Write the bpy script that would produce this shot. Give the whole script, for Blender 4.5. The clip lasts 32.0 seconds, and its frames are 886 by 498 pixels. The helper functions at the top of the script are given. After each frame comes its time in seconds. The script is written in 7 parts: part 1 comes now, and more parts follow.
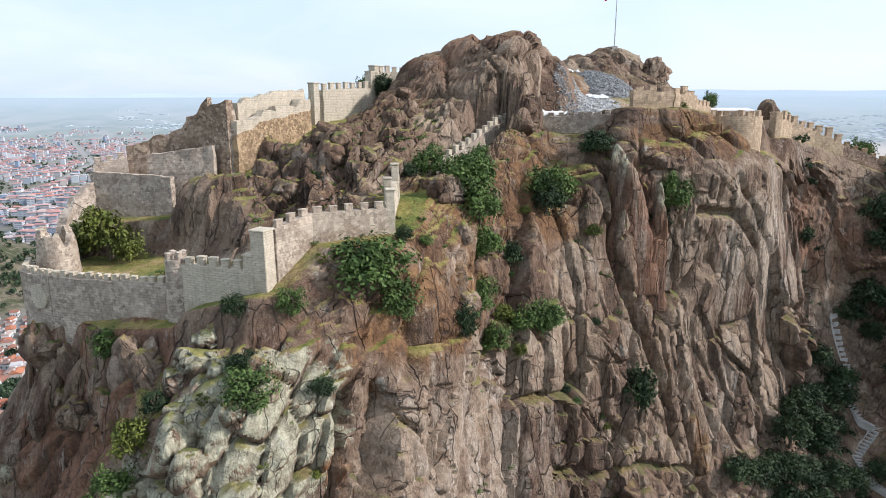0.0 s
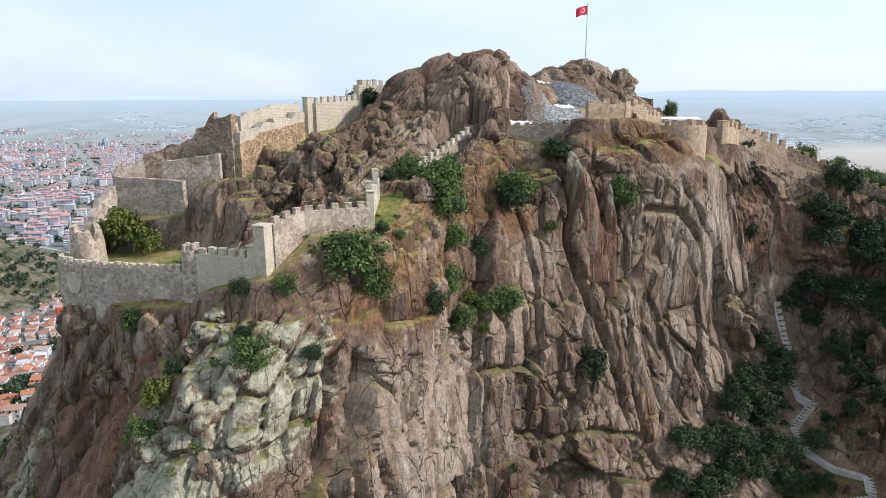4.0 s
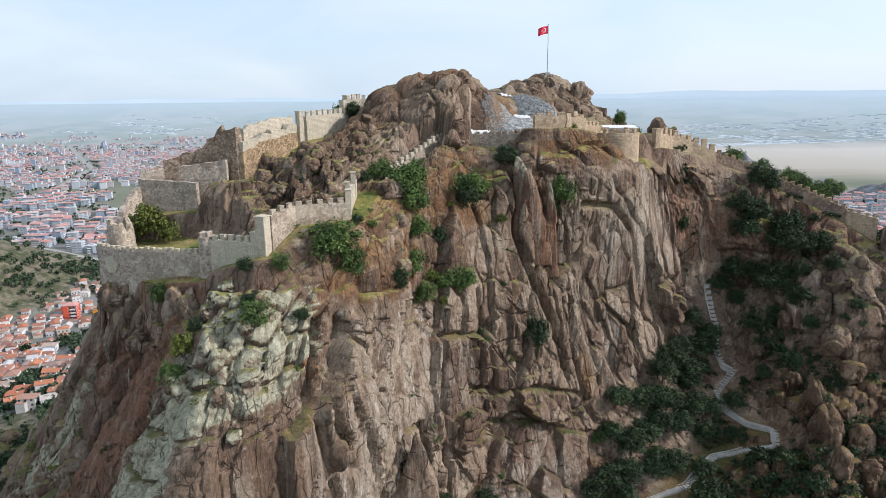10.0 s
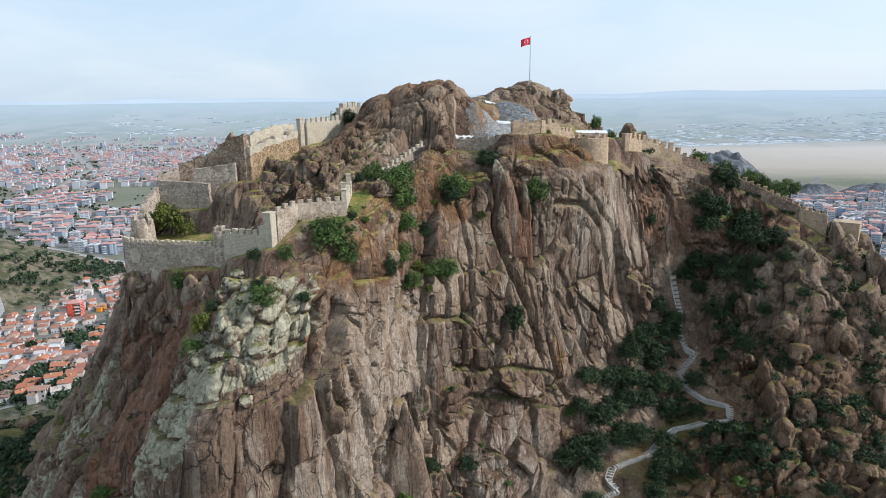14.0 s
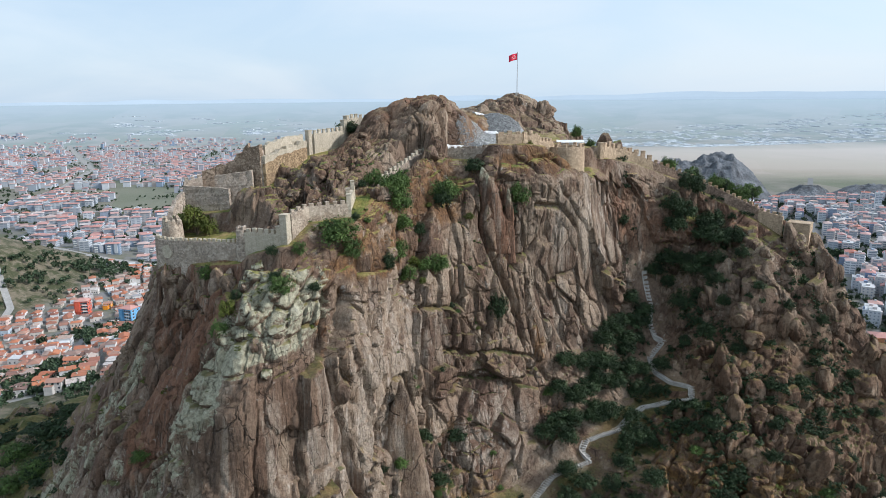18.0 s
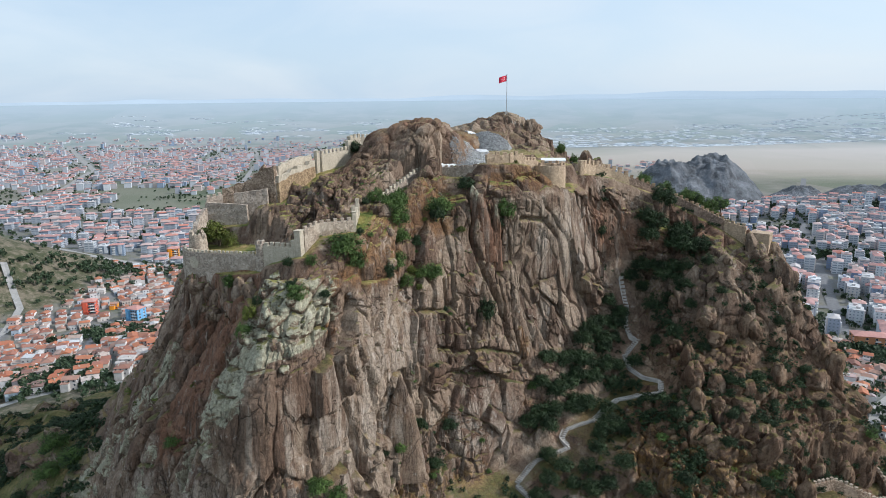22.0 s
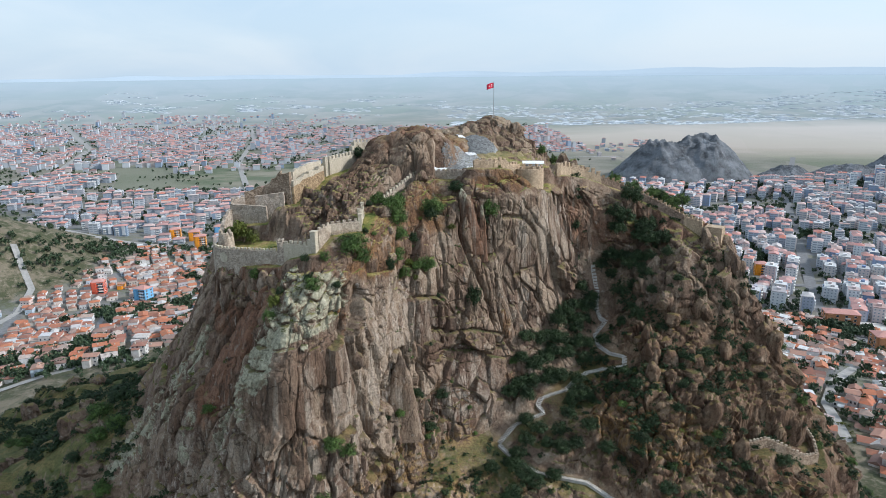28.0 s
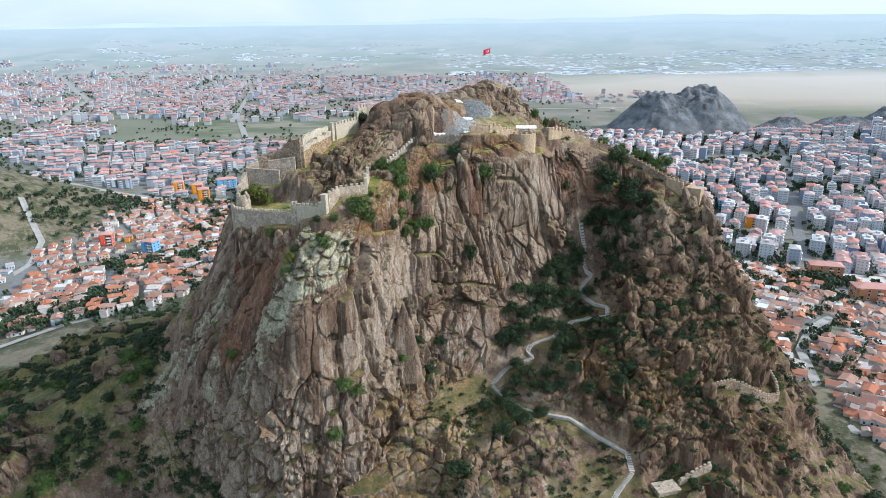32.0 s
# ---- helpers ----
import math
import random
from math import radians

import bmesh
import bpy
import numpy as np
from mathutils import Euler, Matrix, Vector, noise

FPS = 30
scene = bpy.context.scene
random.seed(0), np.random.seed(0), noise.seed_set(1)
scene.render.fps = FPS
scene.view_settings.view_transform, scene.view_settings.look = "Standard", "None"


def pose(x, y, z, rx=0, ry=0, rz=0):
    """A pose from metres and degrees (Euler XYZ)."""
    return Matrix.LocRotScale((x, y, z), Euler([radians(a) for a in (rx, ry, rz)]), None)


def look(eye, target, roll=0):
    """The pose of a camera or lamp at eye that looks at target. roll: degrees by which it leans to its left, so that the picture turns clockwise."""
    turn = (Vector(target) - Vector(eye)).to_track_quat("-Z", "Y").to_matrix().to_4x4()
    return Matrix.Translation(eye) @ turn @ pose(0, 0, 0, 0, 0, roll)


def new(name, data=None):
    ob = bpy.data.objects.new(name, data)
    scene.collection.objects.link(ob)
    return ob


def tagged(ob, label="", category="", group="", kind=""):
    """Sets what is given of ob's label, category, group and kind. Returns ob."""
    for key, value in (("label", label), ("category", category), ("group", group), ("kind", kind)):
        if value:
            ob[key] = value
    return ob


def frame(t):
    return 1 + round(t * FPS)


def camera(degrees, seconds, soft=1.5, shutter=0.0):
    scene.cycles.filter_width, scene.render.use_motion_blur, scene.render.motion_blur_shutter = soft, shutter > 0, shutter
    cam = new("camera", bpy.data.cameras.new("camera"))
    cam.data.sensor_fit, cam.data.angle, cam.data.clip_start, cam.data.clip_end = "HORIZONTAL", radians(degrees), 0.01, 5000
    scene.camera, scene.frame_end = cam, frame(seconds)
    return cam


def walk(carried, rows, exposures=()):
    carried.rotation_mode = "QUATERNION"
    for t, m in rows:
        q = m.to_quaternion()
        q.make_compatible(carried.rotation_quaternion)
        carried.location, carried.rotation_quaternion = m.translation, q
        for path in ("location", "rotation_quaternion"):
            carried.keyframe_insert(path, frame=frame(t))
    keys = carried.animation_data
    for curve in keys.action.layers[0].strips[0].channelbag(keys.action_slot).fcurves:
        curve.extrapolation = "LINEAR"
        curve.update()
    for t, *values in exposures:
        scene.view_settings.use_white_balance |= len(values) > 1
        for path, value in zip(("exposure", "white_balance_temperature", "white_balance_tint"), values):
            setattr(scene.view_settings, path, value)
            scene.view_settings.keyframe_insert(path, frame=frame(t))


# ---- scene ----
cam = camera(67.5, 32.0, soft=0.9)
METRES, EYE, TILT, LEAN, TURN = 130.0, 215.0, -13.2, 0.0, 0.0
ROWS = [
    (0.0, 0.0, 0.0, 0.0, 0.0, 0.0, -0.0),
    (0.5, 0.0025, -0.0117, -0.0008, 0.01, 0.01, -0.0),
    (1.0, 0.005, -0.0236, -0.0017, -0.01, 0.04, -0.01),
    (1.5, 0.0078, -0.0357, -0.0027, -0.02, 0.05, 0.02),
    (2.0, 0.011, -0.0479, -0.0036, -0.03, 0.06, 0.04),
    (2.5, 0.0143, -0.0601, -0.0048, -0.04, 0.1, 0.07),
    (3.0, 0.0179, -0.0726, -0.0058, -0.05, 0.1, 0.11),
    (3.5, 0.0217, -0.0852, -0.007, -0.06, 0.1, 0.16),
    (5.5, 0.0359, -0.1365, -0.0134, -0.17, 0.13, 0.32),
    (6.0, 0.0398, -0.1494, -0.015, -0.15, 0.14, 0.36),
    (6.5, 0.0435, -0.1626, -0.0166, -0.16, 0.13, 0.39),
    (7.0, 0.0473, -0.1758, -0.0183, -0.15, 0.14, 0.44),
    (7.5, 0.0506, -0.1887, -0.0199, -0.17, 0.16, 0.43),
    (8.0, 0.0539, -0.2023, -0.0211, -0.18, 0.16, 0.49),
    (8.5, 0.057, -0.2154, -0.0223, -0.21, 0.16, 0.51),
    (9.0, 0.0601, -0.229, -0.0238, -0.22, 0.18, 0.51),
    (9.5, 0.0629, -0.2418, -0.0252, -0.22, 0.19, 0.54),
    (10.0, 0.0658, -0.2553, -0.0263, -0.23, 0.2, 0.54),
    (10.5, 0.0685, -0.2688, -0.0273, -0.24, 0.21, 0.56),
    (11.0, 0.0712, -0.2825, -0.0284, -0.26, 0.21, 0.58),
    (11.5, 0.0737, -0.2955, -0.0297, -0.27, 0.2, 0.6),
    (12.0, 0.0761, -0.309, -0.031, -0.3, 0.19, 0.61),
    (12.5, 0.0784, -0.3223, -0.0324, -0.32, 0.18, 0.61),
    (13.0, 0.0805, -0.3354, -0.0338, -0.34, 0.18, 0.63),
    (13.5, 0.0825, -0.349, -0.0352, -0.35, 0.19, 0.62),
    (14.0, 0.0842, -0.3633, -0.0366, -0.36, 0.18, 0.62),
    (14.5, 0.0858, -0.3785, -0.0384, -0.38, 0.18, 0.62),
    (16.5, 0.0914, -0.445, -0.0431, -0.4, 0.22, 0.62),
    (17.0, 0.0926, -0.4629, -0.043, -0.41, 0.23, 0.61),
    (17.5, 0.0937, -0.4804, -0.0428, -0.43, 0.22, 0.62),
    (18.0, 0.0946, -0.498, -0.0424, -0.45, 0.21, 0.61),
    (18.5, 0.0955, -0.5157, -0.0411, -0.46, 0.21, 0.61),
    (19.0, 0.0963, -0.5335, -0.0396, -0.47, 0.2, 0.61),
    (19.5, 0.0971, -0.5512, -0.0378, -0.48, 0.19, 0.62),
    (20.0, 0.0979, -0.5686, -0.0358, -0.49, 0.17, 0.61),
    (20.5, 0.0989, -0.5865, -0.0326, -0.5, 0.15, 0.62),
    (21.0, 0.0997, -0.6041, -0.0291, -0.51, 0.13, 0.64),
    (21.5, 0.1005, -0.6213, -0.0255, -0.52, 0.12, 0.66),
    (22.0, 0.1013, -0.6384, -0.0218, -0.59, 0.09, 0.67),
    (22.5, 0.1021, -0.6549, -0.0183, -0.76, 0.08, 0.71),
    (23.0, 0.103, -0.6713, -0.0145, -0.79, 0.05, 0.74),
    (23.5, 0.1037, -0.6878, -0.0111, -0.81, 0.04, 0.78),
    (24.0, 0.1042, -0.7049, -0.0077, -0.83, 0.03, 0.78),
    (24.5, 0.1045, -0.7216, -0.0045, -0.85, -0.0, 0.8),
    (26.5, 0.1053, -0.7911, 0.009, -0.94, -0.74, 0.78),
    (27.0, 0.1054, -0.8087, 0.0125, -0.95, -1.09, 0.78),
    (27.5, 0.1054, -0.8261, 0.0161, -0.97, -1.5, 0.78),
    (28.0, 0.1053, -0.8436, 0.0197, -0.99, -1.97, 0.78),
    (28.5, 0.105, -0.8608, 0.0231, -1.0, -2.52, 0.77),
    (29.0, 0.1048, -0.8778, 0.0266, -1.01, -3.09, 0.77),
    (29.5, 0.1047, -0.8948, 0.0301, -1.02, -3.65, 0.77),
    (30.0, 0.1045, -0.9118, 0.0336, -1.03, -4.18, 0.77),
    (30.5, 0.1043, -0.9286, 0.0373, -1.04, -4.73, 0.78),
    (31.0, 0.1042, -0.9454, 0.0411, -1.06, -5.27, 0.77),
    (31.5, 0.1041, -0.9618, 0.0448, -1.07, -5.78, 0.77),
    (32.0, 0.1039, -0.9782, 0.0487, -1.08, -6.25, 0.77),
]
walk(cam, [(t, pose(0, 0, EYE, TILT, LEAN, TURN) @ pose(METRES * x, METRES * y, METRES * z, 90 + pitch, roll, yaw)) for t, x, y, z, yaw, pitch, roll in ROWS],
     exposures=((0, 0.2, 6260, 15), (6, 0.12, 6270, 14), (13, 0.0, 6210, 12), (19, -0.06, 6120, 11), (24, -0.12, 6120, 11), (28, -0.06, 6080, 10), (32, 0.22, 6020, 9)))

# ---- light ----
world = bpy.data.worlds.new("sky")
scene.world = world
world.use_nodes = True
SUN_WAY = Vector((0.83, -0.12, 0.52)).normalized()
_nt = world.node_tree
_sky = _nt.nodes.new("ShaderNodeTexSky")
_sky.sky_type = "NISHITA"
_sky.sun_disc = False
_sky.sun_elevation = math.asin(SUN_WAY.z)
_sky.sun_rotation = math.atan2(SUN_WAY.x, SUN_WAY.y)
_sky.air_density, _sky.dust_density, _sky.ozone_density = 1.0, 1.2, 1.0
_bg = _nt.nodes["Background"]
_bg.inputs["Strength"].default_value = 0.13
_haze = _nt.nodes.new("ShaderNodeMix")
_haze.data_type = "RGBA"
_haze.inputs[0].default_value = 0.8
_ray = _nt.nodes.new("ShaderNodeTexCoord")
_way = _nt.nodes.new("ShaderNodeVectorMath")
_way.operation = "DOT_PRODUCT"
_way.inputs[1].default_value = (0.88, -0.1, 0.25)
_nt.links.new(_ray.outputs["Generated"], _way.inputs[0])
_toward = _nt.nodes.new("ShaderNodeMapRange")
_toward.inputs["From Min"].default_value, _toward.inputs["From Max"].default_value = -0.7, 0.7
_nt.links.new(_way.outputs["Value"], _toward.inputs["Value"])
_wide = _nt.nodes.new("ShaderNodeVectorMath")
_wide.operation = "MULTIPLY"
_wide.inputs[1].default_value = (1.0, 1.0, 3.4)
_nt.links.new(_ray.outputs["Generated"], _wide.inputs[0])
_cloud = _nt.nodes.new("ShaderNodeTexNoise")
_cloud.inputs["Scale"].default_value, _cloud.inputs["Detail"].default_value, _cloud.inputs["Distortion"].default_value = 3.2, 5, 0.5
_nt.links.new(_wide.outputs[0], _cloud.inputs["Vector"])
_veil = _nt.nodes.new("ShaderNodeMapRange")
_veil.inputs["From Min"].default_value, _veil.inputs["From Max"].default_value, _veil.inputs["To Max"].default_value = 0.40, 0.66, 0.55
_nt.links.new(_cloud.outputs["Fac"], _veil.inputs["Value"])
_air = _nt.nodes.new("ShaderNodeMix")
_air.data_type = "RGBA"
_air.inputs[6].default_value, _air.inputs[7].default_value = (4.75, 6.05, 7.25, 1), (6.6, 7.8, 8.7, 1)
_nt.links.new(_toward.outputs[0], _air.inputs[0])
_thin = _nt.nodes.new("ShaderNodeMix")
_thin.data_type = "RGBA"
_thin.inputs[7].default_value = (7.2, 7.8, 8.2, 1)
_nt.links.new(_veil.outputs[0], _thin.inputs[0])
_nt.links.new(_air.outputs[2], _thin.inputs[6])
_nt.links.new(_thin.outputs[2], _haze.inputs[7])
_nt.links.new(_sky.outputs[0], _haze.inputs[6])
_nt.links.new(_haze.outputs[2], _bg.inputs["Color"])
_sun = new("sun", bpy.data.lights.new("sun", "SUN"))
_sun.data.energy = 4.2
_sun.data.angle = radians(3.0)
_sun.data.color = (1.0, 0.96, 0.90)
_sun.matrix_world = look(SUN_WAY * 400, (0, 0, 0))

# ---- materials ----
class Mat:
    """A small node builder for procedural surfaces."""

    def __init__(self, name, rough=0.9, spec=0.3):
        self.m = bpy.data.materials.new(name)
        self.m.use_nodes = True
        self.nt = self.m.node_tree
        self.b = self.nt.nodes["Principled BSDF"]
        self.b.inputs["Roughness"].default_value = rough
        self.b.inputs["Specular IOR Level"].default_value = spec
        self.geo = self.nt.nodes.new("ShaderNodeNewGeometry")
        self.tc = None

    def n(self, kind):
        return self.nt.nodes.new(kind)

    def link(self, a, b):
        self.nt.links.new(a, b)

    def pos(self, scale=(1, 1, 1), local=False):
        if local:
            if self.tc is None:
                self.tc = self.n("ShaderNodeTexCoord")
            src = self.tc.outputs["Object"]
        else:
            src = self.geo.outputs["Position"]
        v = self.n("ShaderNodeVectorMath")
        v.operation = "MULTIPLY"
        v.inputs[1].default_value = scale
        self.link(src, v.inputs[0])
        return v.outputs[0]

    def noise(self, scale, detail=4, rough=0.55, stretch=(1, 1, 1), local=False, distort=0.0):
        t = self.n("ShaderNodeTexNoise")
        t.inputs["Scale"].default_value = scale
        t.inputs["Detail"].default_value = detail
        t.inputs["Roughness"].default_value = rough
        t.inputs["Distortion"].default_value = distort
        self.link(self.pos(stretch, local), t.inputs["Vector"])
        return t.outputs["Fac"]

    def vor(self, scale, feature="F1", stretch=(1, 1, 1), local=False):
        t = self.n("ShaderNodeTexVoronoi")
        t.feature = feature
        t.inputs["Scale"].default_value = scale
        self.link(self.pos(stretch, local), t.inputs["Vector"])
        return t.outputs

    def rng(self, v, a, b, lo=0.0, hi=1.0):
        t = self.n("ShaderNodeMapRange")
        t.inputs["From Min"].default_value, t.inputs["From Max"].default_value = a, b
        t.inputs["To Min"].default_value, t.inputs["To Max"].default_value = lo, hi
        self.link(v, t.inputs["Value"])
        return t.outputs[0]

    def math(self, op, a, b=0.0):
        t = self.n("ShaderNodeMath")
        t.operation = op
        for k, v in enumerate((a, b)):
            if isinstance(v, (int, float)):
                t.inputs[k].default_value = v
            else:
                self.link(v, t.inputs[k])
        return t.outputs[0]

    def mix(self, fac, a, b, mode="MIX"):
        t = self.n("ShaderNodeMix")
        t.data_type, t.blend_type = "RGBA", mode
        for k, v in ((0, fac), (6, a), (7, b)):
            if isinstance(v, (int, float)):
                t.inputs[k].default_value = v
            elif isinstance(v, tuple):
                t.inputs[k].default_value = (*v, 1.0)
            else:
                self.link(v, t.inputs[k])
        return t.outputs[2]

    def ramp(self, v, *stops):
        t = self.n("ShaderNodeValToRGB")
        e = t.color_ramp.elements
        while len(e) < len(stops):
            e.new(0.5)
        for k, (p, c) in enumerate(stops):
            e[k].position, e[k].color = p, (*c, 1.0)
        self.link(v, t.inputs[0])
        return t.outputs[0]

    def bump(self, height, dist=0.1, strength=1.0, under=None):
        t = self.n("ShaderNodeBump")
        t.inputs["Strength"].default_value, t.inputs["Distance"].default_value = strength, dist
        self.link(height, t.inputs["Height"])
        if under is not None:
            self.link(under, t.inputs["Normal"])
        self.link(t.outputs[0], self.b.inputs["Normal"])
        return t.outputs[0]

    def sep(self, v):
        t = self.n("ShaderNodeSeparateXYZ")
        self.link(v, t.inputs[0])
        return t.outputs

    def near(self, centre, radii):
        """1 at the centre of an ellipsoid, 0 at its skin."""
        s = self.n("ShaderNodeVectorMath")
        s.operation = "SUBTRACT"
        self.link(self.geo.outputs["Position"], s.inputs[0])
        s.inputs[1].default_value = centre
        d = self.n("ShaderNodeVectorMath")
        d.operation = "DIVIDE"
        self.link(s.outputs[0], d.inputs[0])
        d.inputs[1].default_value = radii
        ln = self.n("ShaderNodeVectorMath")
        ln.operation = "LENGTH"
        self.link(d.outputs[0], ln.inputs[0])
        return self.rng(ln.outputs["Value"], 1.0, 0.0)

    def island(self):
        return self.geo.outputs["Random Per Island"]

    def each(self):
        return self.n("ShaderNodeObjectInfo").outputs["Random"]

    def color(self, v):
        if isinstance(v, tuple):
            self.b.inputs["Base Color"].default_value = (*v, 1.0)
        else:
            self.link(v, self.b.inputs["Base Color"])
        return self.m


def rock_material():
    k = Mat("weathered_volcanic_rock", 0.92, 0.25)

    def mask(name):
        at = k.n("ShaderNodeAttribute")
        at.attribute_name = name
        return at.outputs["Fac"]

    nz = k.sep(k.geo.outputs["Normal"])[2]
    height = k.sep(k.geo.outputs["Position"])[2]
    steep = k.math("MULTIPLY", k.rng(nz, 0.60, 0.25), k.rng(height, 213, 206, 0.15, 1.0))
    fine = k.noise(1.6, 5, 0.65)
    patchy = k.noise(0.35, 6, 0.68, (1, 1, 0.5), distort=0.8)
    # body colour: warm grey, brown and mauve in broad areas, each slab a shade of its own
    c = k.ramp(k.noise(0.05, 5, 0.62), (0.36, (0.205, 0.148, 0.116)), (0.46, (0.245, 0.195, 0.160)), (0.54, (0.262, 0.226, 0.198)), (0.64, (0.205, 0.162, 0.142)))
    slab = k.math("ADD", mask("tint"), k.math("MULTIPLY", k.math("SUBTRACT", patchy, 0.5), 1.1))
    tone = k.ramp(slab, (0.10, (0.125, 0.082, 0.066)), (0.30, (0.195, 0.143, 0.116)), (0.48, (0.262, 0.210, 0.176)), (0.64, (0.315, 0.262, 0.216)), (0.80, (0.42, 0.368, 0.312)), (0.95, (0.50, 0.46, 0.40)))
    c = k.mix(0.66, c, tone)
    # rusty, ochre and red-brown faces
    rust = k.math("ADD", k.noise(0.16, 5, 0.65, (1, 1, 0.6), distort=1.2), k.math("MULTIPLY", mask("ochre"), 0.30))
    c = k.mix(k.rng(rust, 0.60, 0.74, 0, 0.8), c, k.mix(k.rng(patchy, 0.42, 0.58), (0.135, 0.078, 0.044), (0.30, 0.185, 0.092)))
    red = k.math("MULTIPLY", k.rng(k.math("ADD", mask("red"), k.math("MULTIPLY", k.math("SUBTRACT", patchy, 0.5), 0.8)), 0.25, 0.5), 0.8)
    c = k.mix(red, c, k.mix(k.rng(k.noise(0.5, 5, 0.6, (1, 1, 0.12)), 0.4, 0.6), (0.205, 0.115, 0.082), (0.31, 0.185, 0.132)))
    bare = k.math("MULTIPLY", k.rng(k.math("ADD", mask("dark"), k.math("MULTIPLY", k.math("SUBTRACT", patchy, 0.5), 0.6)), 0.2, 0.4), 0.75)
    c = k.mix(bare, c, k.mix(k.rng(k.noise(0.6, 5, 0.65, (1, 1, 0.3)), 0.4, 0.6), (0.135, 0.096, 0.076), (0.235, 0.175, 0.140)))
    gold = k.math("MULTIPLY", k.rng(mask("gold"), 0.05, 0.4), k.rng(k.noise(0.4, 5, 0.7), 0.46, 0.58))
    c = k.mix(k.math("MULTIPLY", gold, 0.8), c, (0.37, 0.27, 0.125))
    # rain streaks down the steep faces: dark, pale and chalk white
    streak = k.noise(0.45, 5, 0.62, (1, 1, 0.045), distort=0.25)
    c = k.mix(k.math("MULTIPLY", k.rng(streak, 0.52, 0.62, 0, 0.72), steep), c, (0.095, 0.080, 0.073))
    thin = k.noise(1.5, 4, 0.6, (1, 1, 0.035), distort=0.2)
    c = k.mix(k.math("MULTIPLY", k.rng(thin, 0.54, 0.64, 0, 0.55), steep), c, (0.12, 0.098, 0.086))
    pale = k.math("ADD", k.noise(0.33, 5, 0.6, (1, 1, 0.06), distort=0.35), k.math("MULTIPLY", mask("pale"), 0.14))
    c = k.mix(k.math("MULTIPLY", k.rng(pale, 0.54, 0.66, 0, 0.8), steep), c, (0.47, 0.45, 0.42))
    chalk = k.math("ADD", k.noise(0.9, 5, 0.6, (1, 1, 0.07), distort=0.3), k.math("MULTIPLY", mask("pale"), 0.09))
    c = k.mix(k.math("MULTIPLY", k.rng(chalk, 0.65, 0.72, 0, 0.8), steep), c, (0.60, 0.60, 0.60))
    lane = k.math("MULTIPLY", k.rng(k.near((-9, 46, 183), (1.7, 8, 7)), 0.1, 0.5), k.rng(k.noise(0.9, 5, 0.6, (1, 1, 0.25)), 0.42, 0.55))
    c = k.mix(lane, c, (0.60, 0.235, 0.03))
    c = k.mix(1.0, c, (0.87, 0.75, 0.64), "MULTIPLY")
    # grey-green lichen: thick crust with ragged edges, and scattered spots
    up = k.rng(nz, -0.30, 0.22)
    crust = k.math("ADD", mask("lichen"), k.math("MULTIPLY", k.math("SUBTRACT", k.noise(0.24, 7, 0.74, distort=0.6), 0.5), 2.6))
    crust = k.math("MULTIPLY", k.rng(crust, 0.54, 0.62), up)
    c = k.mix(k.math("MULTIPLY", crust, 0.92), c, k.mix(k.rng(k.noise(1.1, 5, 0.7), 0.38, 0.62), (0.33, 0.315, 0.225), (0.49, 0.475, 0.35)))
    spots = k.math("MULTIPLY", k.rng(k.noise(0.45, 7, 0.78), 0.60, 0.66, 0, 0.75), up)
    c = k.mix(spots, c, (0.44, 0.41, 0.35))
    # soil and dry grass where it is flat enough
    lie = k.math("ADD", nz, k.math("MULTIPLY", k.math("SUBTRACT", fine, 0.5), 0.25))
    flat = k.rng(lie, 0.78, 0.92)
    bright = k.ramp(k.noise(0.25, 5, 0.65), (0.38, (0.11, 0.155, 0.030)), (0.50, (0.25, 0.235, 0.062)), (0.64, (0.40, 0.30, 0.135)))
    grass = k.ramp(k.noise(0.16, 5, 0.65), (0.36, (0.062, 0.082, 0.024)), (0.50, (0.14, 0.128, 0.048)), (0.64, (0.26, 0.185, 0.082)))
    grass = k.mix(k.rng(height, 178, 192), grass, bright)
    slope = k.math("MULTIPLY", mask("slope"), k.rng(k.math("ADD", nz, k.math("MULTIPLY", k.noise(0.07, 5, 0.65), 0.5)), 0.92, 1.06))
    c = k.mix(k.math("MULTIPLY", slope, 0.9), c, k.ramp(k.noise(0.11, 5, 0.65), (0.36, (0.06, 0.085, 0.022)), (0.5, (0.13, 0.14, 0.042)), (0.65, (0.24, 0.20, 0.085))))
    turf = k.math("MULTIPLY", flat, k.rng(height, 211.5, 215.5, 0.9, 0.2))
    c = k.mix(turf, c, grass)
    # eastern shoulder: redder blocks, and its shade darkened into the colour
    east = k.math("ADD", k.near((100, 72, 135), (62, 62, 55)), k.math("MULTIPLY", k.noise(0.06, 4), 0.25))
    c = k.mix(k.rng(east, 0.22, 0.5, 0, 0.75), c, k.mix(1.0, c, (0.76, 0.66, 0.565), "MULTIPLY"))
    # grain
    grit = k.noise(5.0, 4, 0.7)
    c = k.mix(k.rng(fine, 0.34, 0.56), k.mix(1.0, c, (0.66, 0.63, 0.61), "MULTIPLY"), c)
    c = k.mix(k.rng(grit, 0.36, 0.58), k.mix(1.0, c, (0.76, 0.74, 0.73), "MULTIPLY"), c)
    h = k.math("ADD", k.math("MULTIPLY", fine, 0.35), k.math("MULTIPLY", k.noise(0.8, 5, 0.6, (1, 1, 0.5), distort=0.4), 0.6))
    h = k.math("ADD", h, k.math("MULTIPLY", grit, 0.2))
